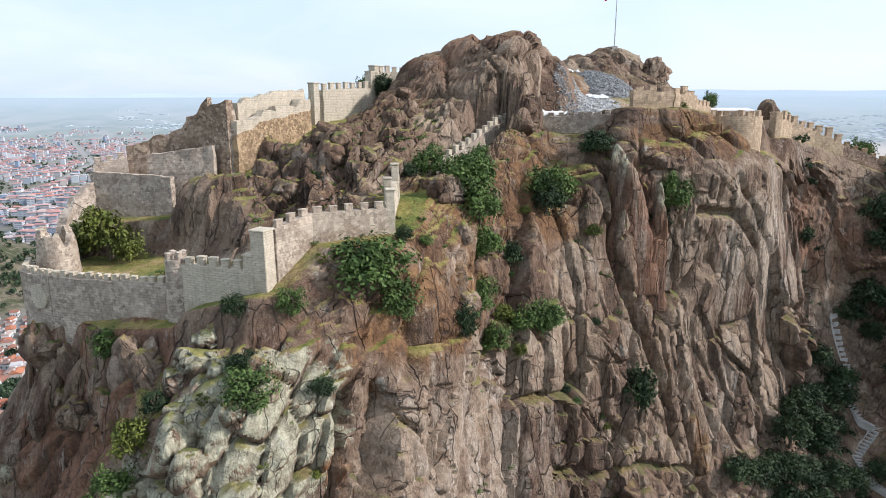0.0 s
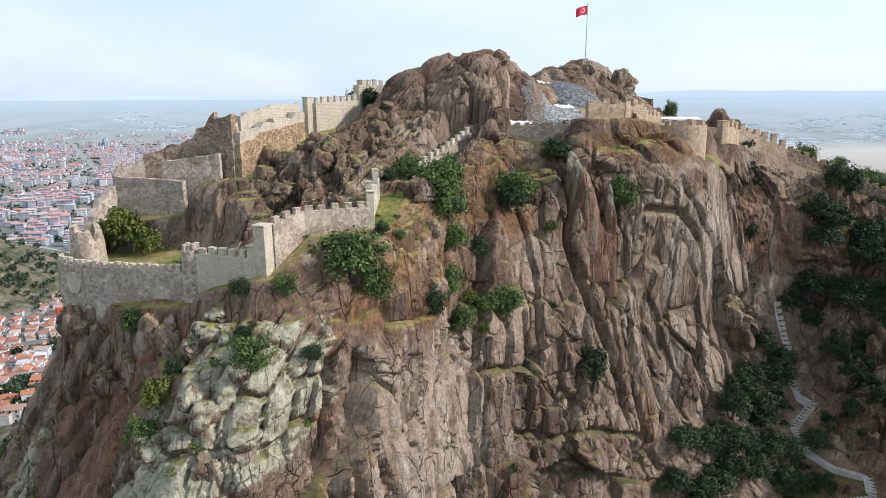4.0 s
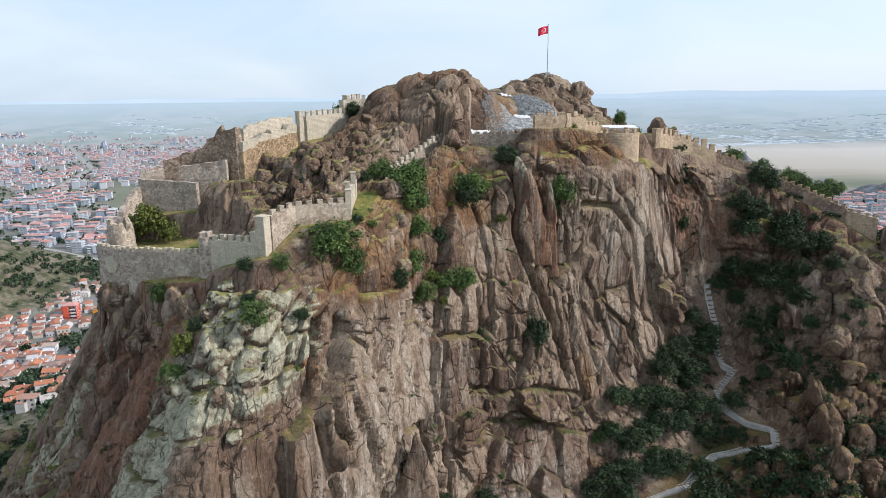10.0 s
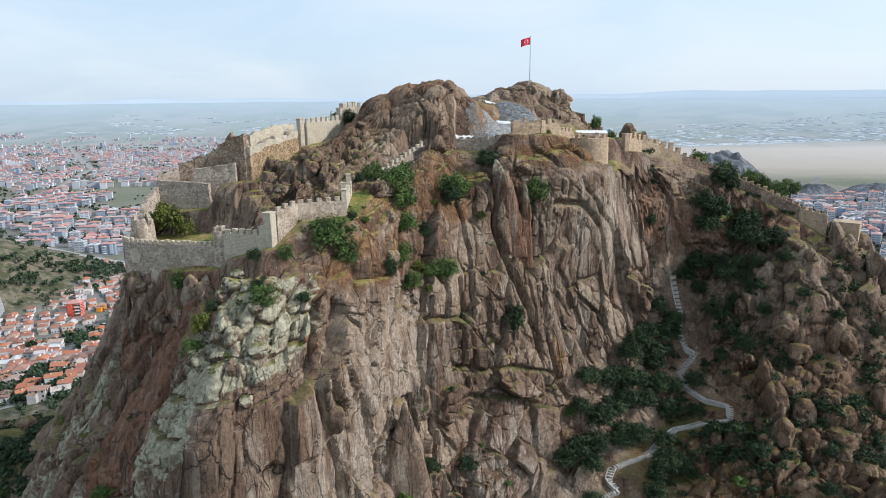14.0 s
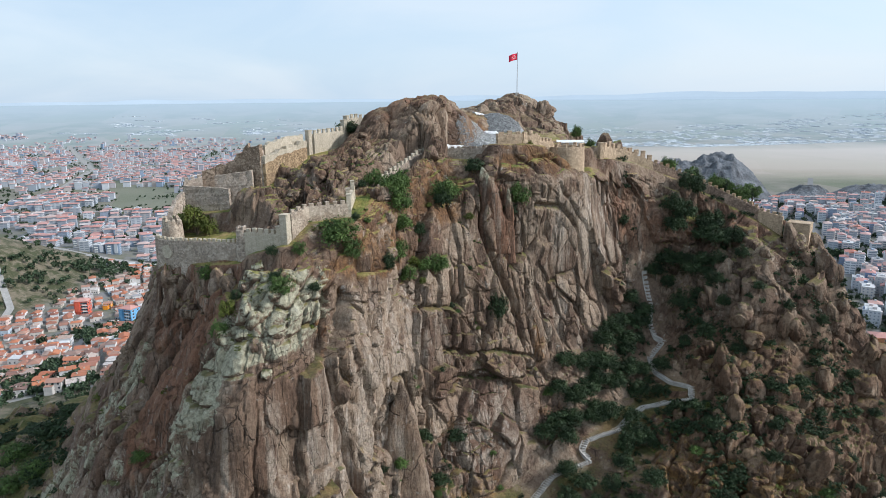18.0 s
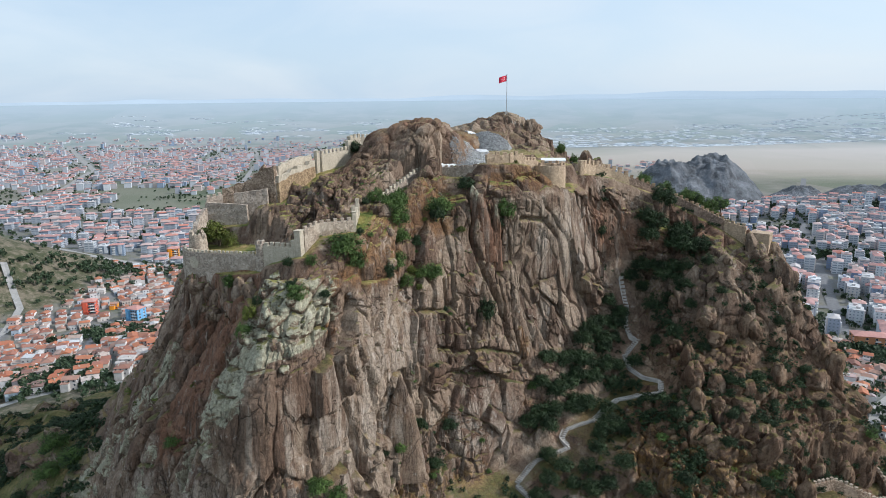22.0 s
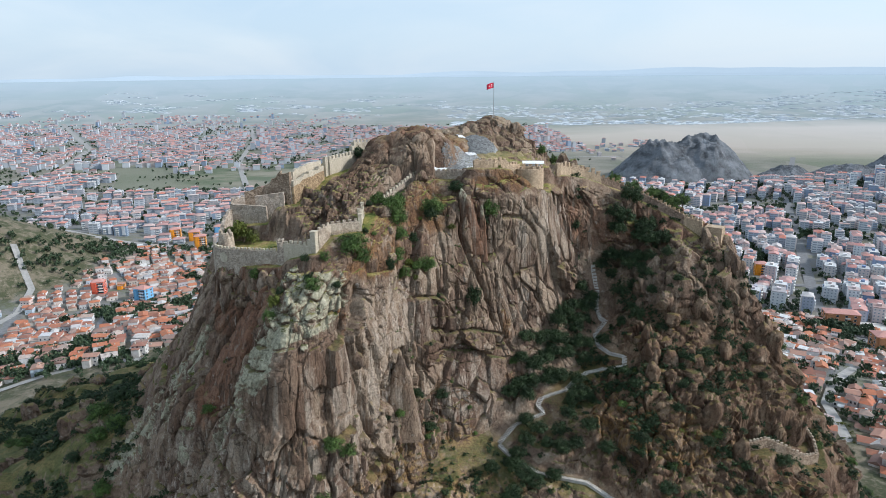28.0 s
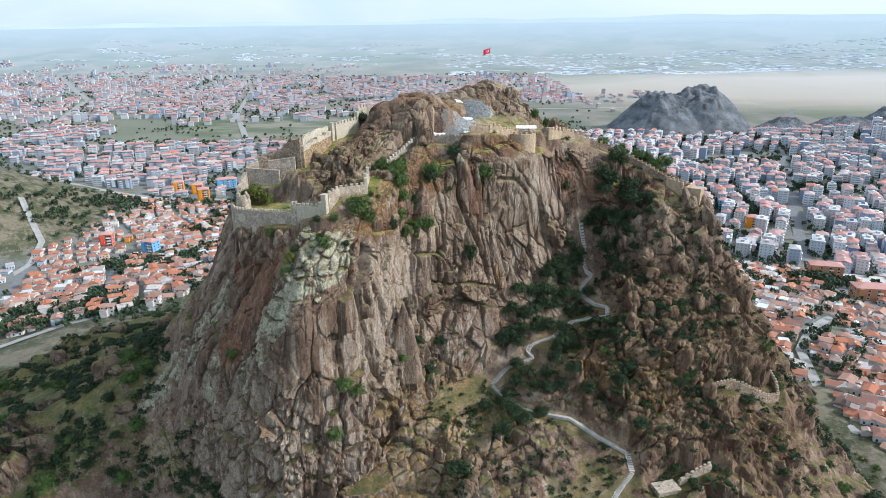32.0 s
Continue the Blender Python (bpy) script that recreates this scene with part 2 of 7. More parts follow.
    h = k.math("ADD", h, k.math("MULTIPLY", k.math("MULTIPLY", k.noise(1.3, 5, 0.6, (1, 1, 0.05), distort=0.3), steep), 0.8))
    jog = k.n("ShaderNodeTexNoise")
    jog.inputs["Scale"].default_value = 0.6
    jog.inputs["Detail"].default_value = 2
    k.link(k.geo.outputs["Position"], jog.inputs["Vector"])
    for size, stretch, cut, depth in ((0.20, (1, 1, 0.30), 0.016, 0.75), (0.50, (1, 1, 0.24), 0.022, 0.55), (1.1, (1, 1, 0.45), 0.025, 0.16)):
        v = k.n("ShaderNodeTexVoronoi")
        v.feature = "DISTANCE_TO_EDGE"
        v.inputs["Scale"].default_value = size
        add = k.n("ShaderNodeVectorMath")
        add.operation = "MULTIPLY_ADD"
        k.link(jog.outputs["Color"], add.inputs[0])
        add.inputs[1].default_value = (0.8, 0.8, 0.8)
        k.link(k.pos(stretch), add.inputs[2])
        k.link(add.outputs[0], v.inputs["Vector"])
        joint = k.rng(v.outputs["Distance"], 0.0, cut, 1.0, 0.0)
        joint = k.math("MULTIPLY", k.math("MULTIPLY", joint, k.rng(nz, 0.86, 0.72)), k.rng(k.noise(0.14 + size * 0.1, 3, 0.5), 0.44, 0.54))
        h = k.math("SUBTRACT", h, k.math("MULTIPLY", joint, depth))
        c = k.mix(k.math("MULTIPLY", joint, min(0.5, depth * 0.7)), c, (0.055, 0.045, 0.038))
    k.bump(h, 0.6, 1.0)
    return k.color(c)


def ground_material(name, far=False):
    k = Mat(name, 0.95, 0.2)
    a = k.noise(0.006, 6, 0.6)
    b = k.noise(0.05, 5, 0.6)
    c = k.ramp(a, (0.35, (0.095, 0.115, 0.075)), (0.48, (0.15, 0.155, 0.125)), (0.6, (0.235, 0.215, 0.185)))
    field = k.sep(k.vor(0.0045, "F1", (1.0, 0.5, 1.0))["Color"])
    c = k.mix(k.rng(field[0], 0.3, 0.9, 0, 0.6), c, (0.265, 0.235, 0.20))
    c = k.mix(k.rng(field[1], 0.70, 0.72, 0, 0.55), c, (0.125, 0.155, 0.095))
    c = k.mix(k.rng(b, 0.3, 0.7, 0.0, 0.45), c, (0.17, 0.165, 0.13))
    sand = k.math("ADD", k.near((1200, 2000, 30), (1500, 700, 900)), k.math("MULTIPLY", k.noise(0.004, 5, 0.6, (0.5, 1.4, 1)), 0.4))
    c = k.mix(k.rng(sand, 0.3, 0.75, 0, 0.8), c, (0.42, 0.365, 0.315))
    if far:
        # far off: haze added as blue emission, and the field colours greyed with distance
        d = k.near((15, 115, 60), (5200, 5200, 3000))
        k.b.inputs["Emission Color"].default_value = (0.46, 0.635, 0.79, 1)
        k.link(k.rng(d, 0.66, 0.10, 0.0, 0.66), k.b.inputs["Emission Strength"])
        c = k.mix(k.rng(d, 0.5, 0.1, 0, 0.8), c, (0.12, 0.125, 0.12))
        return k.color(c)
    green = k.math("ADD", k.near((-300, 1335, 60), (330, 260, 200)), k.math("MULTIPLY", k.noise(0.012, 4, 0.6), 0.5))
    c = k.mix(k.rng(green, 0.45, 0.6, 0, 0.8), c, k.mix(k.rng(k.noise(0.01, 5, 0.6, (0.6, 1.6, 1)), 0.45, 0.58), (0.10, 0.125, 0.075), (0.24, 0.22, 0.17)))
    paved = k.math("MAXIMUM", k.near((-160, 470, 60), (330, 250, 300)), k.near((330, 180, 60), (260, 380, 300)))
    paved = k.math("MAXIMUM", paved, k.near((780, 700, 30), (760, 620, 300)))
    paved = k.math("MAXIMUM", paved, k.near((-300, 900, 30), (620, 260, 300)))
    yard = k.mix(k.rng(k.noise(0.035, 5, 0.65), 0.44, 0.58), (0.17, 0.17, 0.175), k.mix(k.rng(b, 0.4, 0.6), (0.11, 0.12, 0.075), (0.20, 0.185, 0.15)))
    c = k.mix(k.rng(paved, 0.04, 0.16, 0, 0.9), c, yard)
    scrub = k.math("ADD", k.near((-500, 590, 80), (200, 230, 140)), k.math("MULTIPLY", k.noise(0.04, 5, 0.65), 0.35))
    stony = k.mix(k.rng(k.noise(0.05, 6, 0.75), 0.44, 0.56), (0.062, 0.068, 0.036), (0.165, 0.140, 0.100))
    stony = k.mix(k.rng(k.noise(0.2, 5, 0.75), 0.55, 0.68, 0, 0.7), stony, (0.235, 0.205, 0.165))
    stony = k.mix(k.rng(k.noise(0.13, 5, 0.75), 0.56, 0.66, 0, 0.8), stony, (0.05, 0.06, 0.03))
    c = k.mix(k.rng(scrub, 0.28, 0.42, 0, 1.0), c, stony)
    foot = k.math("ADD", k.near((-110, 140, 60), (240, 215, 200)), k.math("MULTIPLY", k.noise(0.05, 5, 0.65), 0.3))
    c = k.mix(k.rng(foot, 0.24, 0.34, 0, 0.95), c, stony)
    verge = k.math("ADD", k.near((186, 130, 60), (60, 130, 200)), k.math("MULTIPLY", k.noise(0.05, 5, 0.65), 0.3))
    c = k.mix(k.rng(verge, 0.24, 0.36, 0, 0.95), c, stony)
    k.bump(k.math("ADD", b, k.math("MULTIPLY", k.noise(0.3, 5, 0.7), 0.6)), 1.2)
    return k.color(c)


def plain_mat(name, col, rough=0.9, spread=0.15, scale=0.8, bump=0.02, local=False, metal=0.0):
    k = Mat(name, rough, 0.3)
    n1, n2 = k.noise(scale, 5, 0.6, local=local), k.noise(scale * 9, 4, 0.6, local=local)
    lo = tuple(x * (1 - 2 * spread) for x in col)
    hi = tuple(min(1, x * (1 + spread)) for x in col)
    c = k.mix(k.rng(n1, 0.3, 0.7), lo, hi)
    c = k.mix(k.rng(n2, 0.35, 0.75, 0, 0.5), c, tuple(x * 0.72 for x in col))
    k.b.inputs["Metallic"].default_value = metal
    if bump:
        k.bump(n2, bump)
    return k.color(c)


def masonry(name, pale, dark, course=0.32, rubble=0.5):
    """Coursed stone: rows along the wall's height, uneven stones, mortar between."""
    k = Mat(name, 0.95, 0.2)
    n1 = k.noise(0.35, 5, 0.6)
    p = k.n("ShaderNodeCombineXYZ")
    s = k.sep(k.geo.outputs["Position"])
    k.link(k.math("ADD", s[0], s[1]), p.inputs[0])
    k.link(s[2], p.inputs[1])
    br = k.n("ShaderNodeTexBrick")
    k.link(p.outputs[0], br.inputs["Vector"])
    br.inputs["Scale"].default_value = 1.0
    br.inputs["Brick Width"].default_value = course * 2.1
    br.inputs["Row Height"].default_value = course
    br.inputs["Mortar Size"].default_value = course * 0.07
    br.inputs["Mortar Smooth"].default_value = 0.4
    br.inputs["Color1"].default_value = (*pale, 1)
    br.inputs["Color2"].default_value = (*dark, 1)
    br.inputs["Mortar"].default_value = (*[x * 0.75 for x in dark], 1)
    rub = k.sep(k.vor(1 / course * 0.8, "F1")["Color"])[0]
    stone = k.ramp(rub, (0.0, tuple(x * 0.45 for x in dark)), (0.5, dark), (1.0, tuple(min(1, x * 1.2) for x in pale)))
    c = k.mix(rubble * 0.8, br.outputs["Color"], stone)
    c = k.mix(k.rng(n1, 0.48, 0.68, 0, 0.65), c, dark)
    c = k.mix(k.rng(k.noise(0.22, 5, 0.65), 0.52, 0.62, 0, 0.45 * rubble), c, tuple(min(1, x * 1.35) for x in pale))
    c = k.mix(k.rng(k.noise(0.3, 4, 0.6, (1, 1, 1.6)), 0.55, 0.66, 0, 0.5 * rubble), c, (0.20, 0.135, 0.09))
    c = k.mix(k.rng(k.noise(1.2, 5, 0.7, (1, 1, 0.25)), 0.52, 0.7, 0, 0.5), c, tuple(x * 0.5 for x in dark))
    h = k.math("ADD", k.math("MULTIPLY", br.outputs["Fac"], -0.6), k.noise(3.0, 4, 0.7))
    k.bump(h, 0.07)
    return k.color(c)


def leaf_material(name, lo, hi):
    k = Mat(name, 0.7, 0.25)
    c = k.mix(k.island(), lo, hi)
    c = k.mix(k.rng(k.noise(0.35, 3), 0.35, 0.65), c, tuple(x * 0.6 for x in lo))
    k.b.inputs["Subsurface Weight"].default_value = 0.0
    return k.color(c)


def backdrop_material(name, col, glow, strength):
    """Far distance: its summer haze is painted as an even emission."""
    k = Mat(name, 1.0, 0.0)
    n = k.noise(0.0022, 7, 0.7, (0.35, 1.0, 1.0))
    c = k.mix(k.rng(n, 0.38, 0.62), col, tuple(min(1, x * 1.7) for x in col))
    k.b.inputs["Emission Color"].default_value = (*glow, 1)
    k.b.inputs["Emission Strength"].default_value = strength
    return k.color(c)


def town_material(name, *stops, by_object=False, rough=0.9, dirt=0.35):
    k = Mat(name, rough, 0.25)
    c = k.ramp(k.each() if by_object else k.island(), *stops)
    n = k.noise(0.5, 5, 0.65)
    c = k.mix(k.rng(n, 0.42, 0.72, 0, dirt), c, (0.16, 0.14, 0.12))
    k.bump(k.noise(2.5, 3), 0.05)
    return k.color(c)


WALL_STOPS = ((0.0, (0.52, 0.51, 0.50)), (0.22, (0.66, 0.66, 0.67)), (0.42, (0.44, 0.41, 0.38)), (0.58, (0.58, 0.51, 0.44)), (0.72, (0.70, 0.70, 0.71)), (0.86, (0.60, 0.46, 0.42)), (0.95, (0.44, 0.52, 0.60)))
# block facades blued and block roofs pinker, standing for haze over the town
BLOCK_WALL_STOPS = ((0.0, (0.48, 0.51, 0.55)), (0.18, (0.66, 0.68, 0.71)), (0.34, (0.38, 0.41, 0.45)), (0.48, (0.60, 0.54, 0.51)), (0.60, (0.70, 0.71, 0.74)), (0.72, (0.56, 0.43, 0.41)), (0.82, (0.34, 0.42, 0.54)), (0.90, (0.15, 0.22, 0.38)), (0.94, (0.52, 0.54, 0.58)))
ROOF_STOPS = ((0.0, (0.40, 0.135, 0.075)), (0.2, (0.47, 0.18, 0.095)), (0.36, (0.25, 0.115, 0.085)), (0.52, (0.42, 0.25, 0.19)), (0.66, (0.33, 0.125, 0.085)), (0.78, (0.21, 0.125, 0.105)), (0.9, (0.43, 0.33, 0.28)), (1.0, (0.56, 0.55, 0.54)))
BLOCK_ROOF_STOPS = ((0.0, (0.44, 0.20, 0.175)), (0.2, (0.50, 0.28, 0.255)), (0.36, (0.33, 0.18, 0.17)), (0.5, (0.52, 0.33, 0.31)), (0.6, (0.50, 0.19, 0.135)), (0.74, (0.50, 0.485, 0.48)), (0.82, (0.34, 0.20, 0.185)), (0.93, (0.45, 0.33, 0.30)))
FLAT_STOPS = ((0.0, (0.38, 0.22, 0.19)), (0.25, (0.50, 0.50, 0.50)), (0.5, (0.62, 0.63, 0.64)), (0.7, (0.33, 0.32, 0.33)), (0.85, (0.40, 0.27, 0.24)), (1.0, (0.55, 0.56, 0.57)))
BLOCK_WALL = town_material("haze_tinted_block_facade", *BLOCK_WALL_STOPS, dirt=0.2)
# pane colour lightened to stand for reflected sky and distance haze
GLASS_FAR = plain_mat("window_glass_painted_with_sky", (0.27, 0.31, 0.36), 0.2, 0.1, 0.5, 0)
# white sheeting dulled towards blue-grey, the haze of the plain in its colour
SHED_WHITE = town_material("haze_tinted_shed_sheeting", (0.0, (0.46, 0.51, 0.55)), (0.4, (0.62, 0.66, 0.70)), (0.7, (0.32, 0.37, 0.42)), dirt=0.1)
PALE_PAVING = plain_mat("pale_paving_slabs", (0.52, 0.50, 0.47), 0.9, 0.06, 0.3)
HOUSE_WALL = town_material("plastered_house_wall", *WALL_STOPS)
HOUSE_WALL_EACH = town_material("painted_house_wall", *WALL_STOPS, by_object=True)
HOUSE_ROOF = town_material("red_roof_tiles", *ROOF_STOPS, dirt=0.45)
HOUSE_ROOF_EACH = town_material("clay_roof_tiles", *ROOF_STOPS, by_object=True, dirt=0.45)
BLOCK_ROOF = town_material("dull_red_roof_sheets", *BLOCK_ROOF_STOPS, dirt=0.3)
FLAT_ROOF = town_material("faded_flat_roofing", *FLAT_STOPS)
FLAT_ROOF_EACH = town_material("weathered_flat_roofing", *FLAT_STOPS, by_object=True)
GLASS_DARK = plain_mat("dark_window_glass", (0.05, 0.06, 0.075), 0.15, 0.1, 0.5, 0)
WHITE_TRIM = plain_mat("white_painted_concrete", (0.72, 0.71, 0.69), 0.8, 0.06, 0.6)
ASPHALT = plain_mat("worn_asphalt", (0.19, 0.19, 0.195), 0.9, 0.15, 0.3)
PALE_ROAD = plain_mat("pale_dusty_road", (0.33, 0.32, 0.305), 0.9, 0.12, 0.3)
FAR_PLAIN = ground_material("haze_glow_far_plain", True)
FAR_HILLS = backdrop_material("haze_glow_far_hills", (0.06, 0.07, 0.08), (0.59, 0.735, 0.86), 0.83)
# distance haze put into the base colours: walls blued, roofs paled
FAR_WALL = town_material("haze_tinted_far_walls", (0.0, (0.40, 0.43, 0.47)), (0.3, (0.55, 0.57, 0.61)), (0.6, (0.31, 0.35, 0.40)), (0.75, (0.50, 0.43, 0.40)), (0.9, (0.26, 0.33, 0.43)), dirt=0.15)
FAR_ROOF = town_material("haze_paled_far_roofs", (0.0, (0.40, 0.20, 0.175)), (0.35, (0.46, 0.27, 0.245)), (0.6, (0.42, 0.38, 0.38)), (0.8, (0.36, 0.19, 0.17)), dirt=0.15)
TAN_STONE = masonry("tan_castle_masonry", (0.53, 0.405, 0.285), (0.41, 0.305, 0.21), 0.3, 0.6)
TOWER_STONE = masonry("crumbling_tower_rubble", (0.50, 0.42, 0.33), (0.37, 0.30, 0.235), 0.26, 0.8)
GRAVEL = plain_mat("grey_blue_broken_slate", (0.27, 0.275, 0.275), 0.9, 0.3, 1.2)
PALE_GRAVEL = plain_mat("pale_grey_crushed_stone", (0.44, 0.44, 0.43), 0.9, 0.25, 1.0)
TARP = plain_mat("white_plastic_tarpaulin", (0.78, 0.78, 0.77), 0.5, 0.05, 1.5, 0.02)
FLAG_RED = plain_mat("red_flag_cloth", (0.74, 0.045, 0.085), 0.8, 0.05, 1.5, 0.0)
FLAG_WHITE = plain_mat("white_flag_cloth", (0.82, 0.82, 0.82), 0.8, 0.02, 1.5, 0.0)
STEEL = plain_mat("galvanised_steel", (0.42, 0.42, 0.43), 0.45, 0.05, 1.0, 0.0, metal=0.8)
ORANGE_PAINT = plain_mat("bright_orange_plaster", (0.75, 0.30, 0.03), 0.85, 0.08, 0.4)
BLUE_PAINT = plain_mat("light_blue_plaster", (0.17, 0.42, 0.68), 0.85, 0.08, 0.4)
RED_PAINT = plain_mat("red_plaster", (0.62, 0.12, 0.07), 0.85, 0.08, 0.4)
BRICK_PAINT = plain_mat("orange_brown_facade", (0.47, 0.22, 0.11), 0.85, 0.08, 0.4)
ROCK = rock_material()
GROUND = ground_material("dry_plain_and_streets")
RUIN_STONE = masonry("dark_brown_ruined_rubble", (0.43, 0.335, 0.25), (0.245, 0.175, 0.125), 0.26, 1.0)
RED_STONE = masonry("red_brown_rubble_masonry", (0.36, 0.262, 0.20), (0.235, 0.165, 0.125), 0.26, 1.0)
PALE_STONE = masonry("restored_pale_ashlar", (0.58, 0.51, 0.40), (0.49, 0.425, 0.33), 0.24, 0.25)
OLD_STONE = masonry("old_grey_rubble_masonry", (0.50, 0.425, 0.35), (0.345, 0.28, 0.225), 0.28, 0.7)
WARM_STONE = masonry("ochre_rubble_masonry", (0.46, 0.335, 0.205), (0.31, 0.215, 0.13), 0.24, 1.0)
STEP_STONE = plain_mat("worn_pale_step_stone", (0.47, 0.44, 0.40), 0.9, 0.2, 0.7)
LEAF_A = leaf_material("green_leaves", (0.060, 0.105, 0.026), (0.135, 0.205, 0.052))
LEAF_B = leaf_material("dark_leaves", (0.022, 0.042, 0.017), (0.055, 0.085, 0.032))
LEAF_C = leaf_material("yellow_green_leaves", (0.09, 0.115, 0.02), (0.17, 0.18, 0.035))
LEAF_TOWN = leaf_material("street_tree_leaves", (0.038, 0.066, 0.034), (0.075, 0.11, 0.055))
BARK = plain_mat("grey_bark", (0.12, 0.09, 0.065), 0.95, 0.2, 3.0)

# ---- numeric noise ----
def hash_u(ix, iy, iz, k):
    h = (ix.astype(np.int64) * 374761393 + iy.astype(np.int64) * 668265263 + iz.astype(np.int64) * 2147483647 + k * 1274126177) & 0xFFFFFFFF
    h = ((h ^ (h >> 13)) * 1274126177) & 0xFFFFFFFF
    h = ((h ^ (h >> 16)) * 2246822519) & 0xFFFFFFFF
    return ((h ^ (h >> 15)) & 0xFFFFFF) / float(0x1000000)


def value_noise(p, seed=0):
    i = np.floor(p).astype(np.int64)
    f = p - i
    f = f * f * f * (f * (f * 6 - 15) + 10)
    out = 0.0
    for dx in (0, 1):
        wx = f[:, 0] if dx else 1 - f[:, 0]
        for dy in (0, 1):
            wy = f[:, 1] if dy else 1 - f[:, 1]
            for dz in (0, 1):
                wz = f[:, 2] if dz else 1 - f[:, 2]
                out = out + wx * wy * wz * hash_u(i[:, 0] + dx, i[:, 1] + dy, i[:, 2] + dz, seed)
    return out * 2 - 1


def fbm(p, octaves=4, seed=0, gain=0.5):
    out, a, tot = 0.0, 1.0, 0.0
    for o in range(octaves):
        out = out + a * value_noise(p * 2.03 ** o + 17.3 * o, seed + o)
        tot += a
        a *= gain
    return out / tot


def worley(p, seed=0):
    """Nearest and second nearest distance, and four random numbers of the nearest cell and the offset from its heart."""
    i = np.floor(p).astype(np.int64)
    n = len(p)
    f1, f2 = np.full(n, 9.0), np.full(n, 9.0)
    off = np.zeros((n, 3))
    cell = np.zeros((n, 3), dtype=np.int64)
    for dx in (-1, 0, 1):
        for dy in (-1, 0, 1):
            for dz in (-1, 0, 1):
                c = i + (dx, dy, dz)
                h = np.stack([c[:, a] + 0.1 + 0.8 * hash_u(c[:, 0], c[:, 1], c[:, 2], seed + a) for a in range(3)], 1)
                d3 = p - h
                d = np.sqrt((d3 * d3).sum(1))
                closer = d < f1
                f2 = np.where(closer, f1, np.minimum(f2, d))
                f1 = np.where(closer, d, f1)
                off[closer] = d3[closer]
                cell[closer] = c[closer]
    rnd = np.stack([hash_u(cell[:, 0], cell[:, 1], cell[:, 2], seed + 7 + a) for a in range(4)], 1)
    return f1, f2, off, rnd


# ---- the castle rock: radial sections round the summit ----
CX, CY = 15.0, 115.0
SECTIONS = {}


def section(bearing, *rz):
    """Distance from the summit and height, from the top down to the plain, along one bearing (0 = south, 90 = east)."""
    SECTIONS[bearing] = rz


section(-150, (12, 219), (25, 214), (40, 210), (50, 206), (57, 195), (64, 178), (74, 155), (90, 130), (110, 110), (140, 95), (235, 50))
section(-120, (12, 221), (25, 214), (36, 211), (48, 206), (55, 195), (62, 178), (72, 152), (95, 128), (130, 112), (180, 98), (245, 55))
section(-95, (12, 221), (26, 213), (34, 211), (45, 206), (52, 197), (60, 178), (72, 152), (100, 128), (135, 113), (192, 99), (250, 58))
section(-75, (13, 221), (30, 211), (46, 206), (63, 201), (69, 192), (79, 168), (94, 150), (120, 130), (155, 112), (200, 97), (255, 58))
section(-63, (14, 221), (30, 210), (50, 203), (64, 198), (72, 189), (85, 164), (98, 143), (125, 122), (150, 108), (195, 90), (250, 60))
section(-53, (13, 222), (24, 213), (45, 204), (69, 194), (76, 185), (86, 164), (101, 126), (108, 120), (120, 98), (190, 84), (245, 62))
section(-45, (13, 222), (24, 212), (46, 203), (68, 193), (74, 185), (84, 166), (100, 118), (106, 113), (117, 92), (190, 80), (235, 62))
section(-37, (13, 222), (24, 212), (45, 204), (65, 194), (74, 188), (85, 168), (99, 115), (106, 111), (116, 89), (190, 78), (235, 62))
section(-28, (13, 222), (23, 213), (42, 205), (62, 199), (76, 189), (85, 172), (96, 115), (104, 111), (114, 88), (190, 78), (235, 62))
section(-20, (12, 222.5), (21.5, 213), (36, 206), (51, 200), (65, 190), (74, 177), (83, 120), (94, 115), (105, 91), (190, 78), (235, 62))
section(-12, (10, 222), (18.5, 213.5), (29, 207), (39, 199), (46, 187), (54, 172), (66, 128), (82, 121), (98, 97), (190, 80), (235, 62))
section(0, (6, 219.5), (12.5, 212), (19, 208.2), (30, 200), (36, 187), (42, 166), (51, 137), (72, 126), (98, 104), (190, 80), (235, 62))
section(15, (5, 219.5), (12.5, 212), (19, 208.5), (27, 203), (32, 182), (38, 160), (47, 138), (85, 120), (135, 100), (190, 80), (235, 62))
section(30, (5, 219.5), (12.5, 212.3), (22, 212), (29, 205), (31, 182), (37, 160), (45, 144), (82, 126), (130, 105), (190, 82), (235, 62))
section(45, (6, 218), (14, 212.5), (25, 212), (33, 204), (32, 182), (37, 163), (47, 149), (82, 138), (118, 116), (185, 84), (235, 62))
section(58, (6, 218), (14, 213), (29, 210.5), (36, 204), (38, 182), (42, 162), (54, 150), (84, 151), (106, 135), (154, 93), (205, 62))
section(71, (6, 218), (14, 213), (32, 209), (38, 205), (41, 186), (46, 165), (55, 157), (83, 165), (110, 148), (144, 101), (190, 62))
section(78, (6, 218), (14, 213.5), (33, 209), (42, 203), (44, 188), (49, 170), (57, 163), (82, 183), (103, 171), (127, 126), (180, 60))
section(85, (6, 218), (14, 213.5), (34, 209), (44, 203), (47, 191), (51, 176), (60, 170), (82, 186), (97, 186), (115, 142), (175, 58))
section(92, (6, 218), (15, 213.5), (35, 209), (45, 206), (52, 201), (60, 192), (71, 187), (85, 190), (96, 186), (110, 140), (175, 58))
section(98, (6, 218), (16, 213.5), (35, 209.5), (45, 207.5), (54, 206), (62, 202.8), (72, 199), (86, 193), (97, 187), (111, 140), (175, 58))
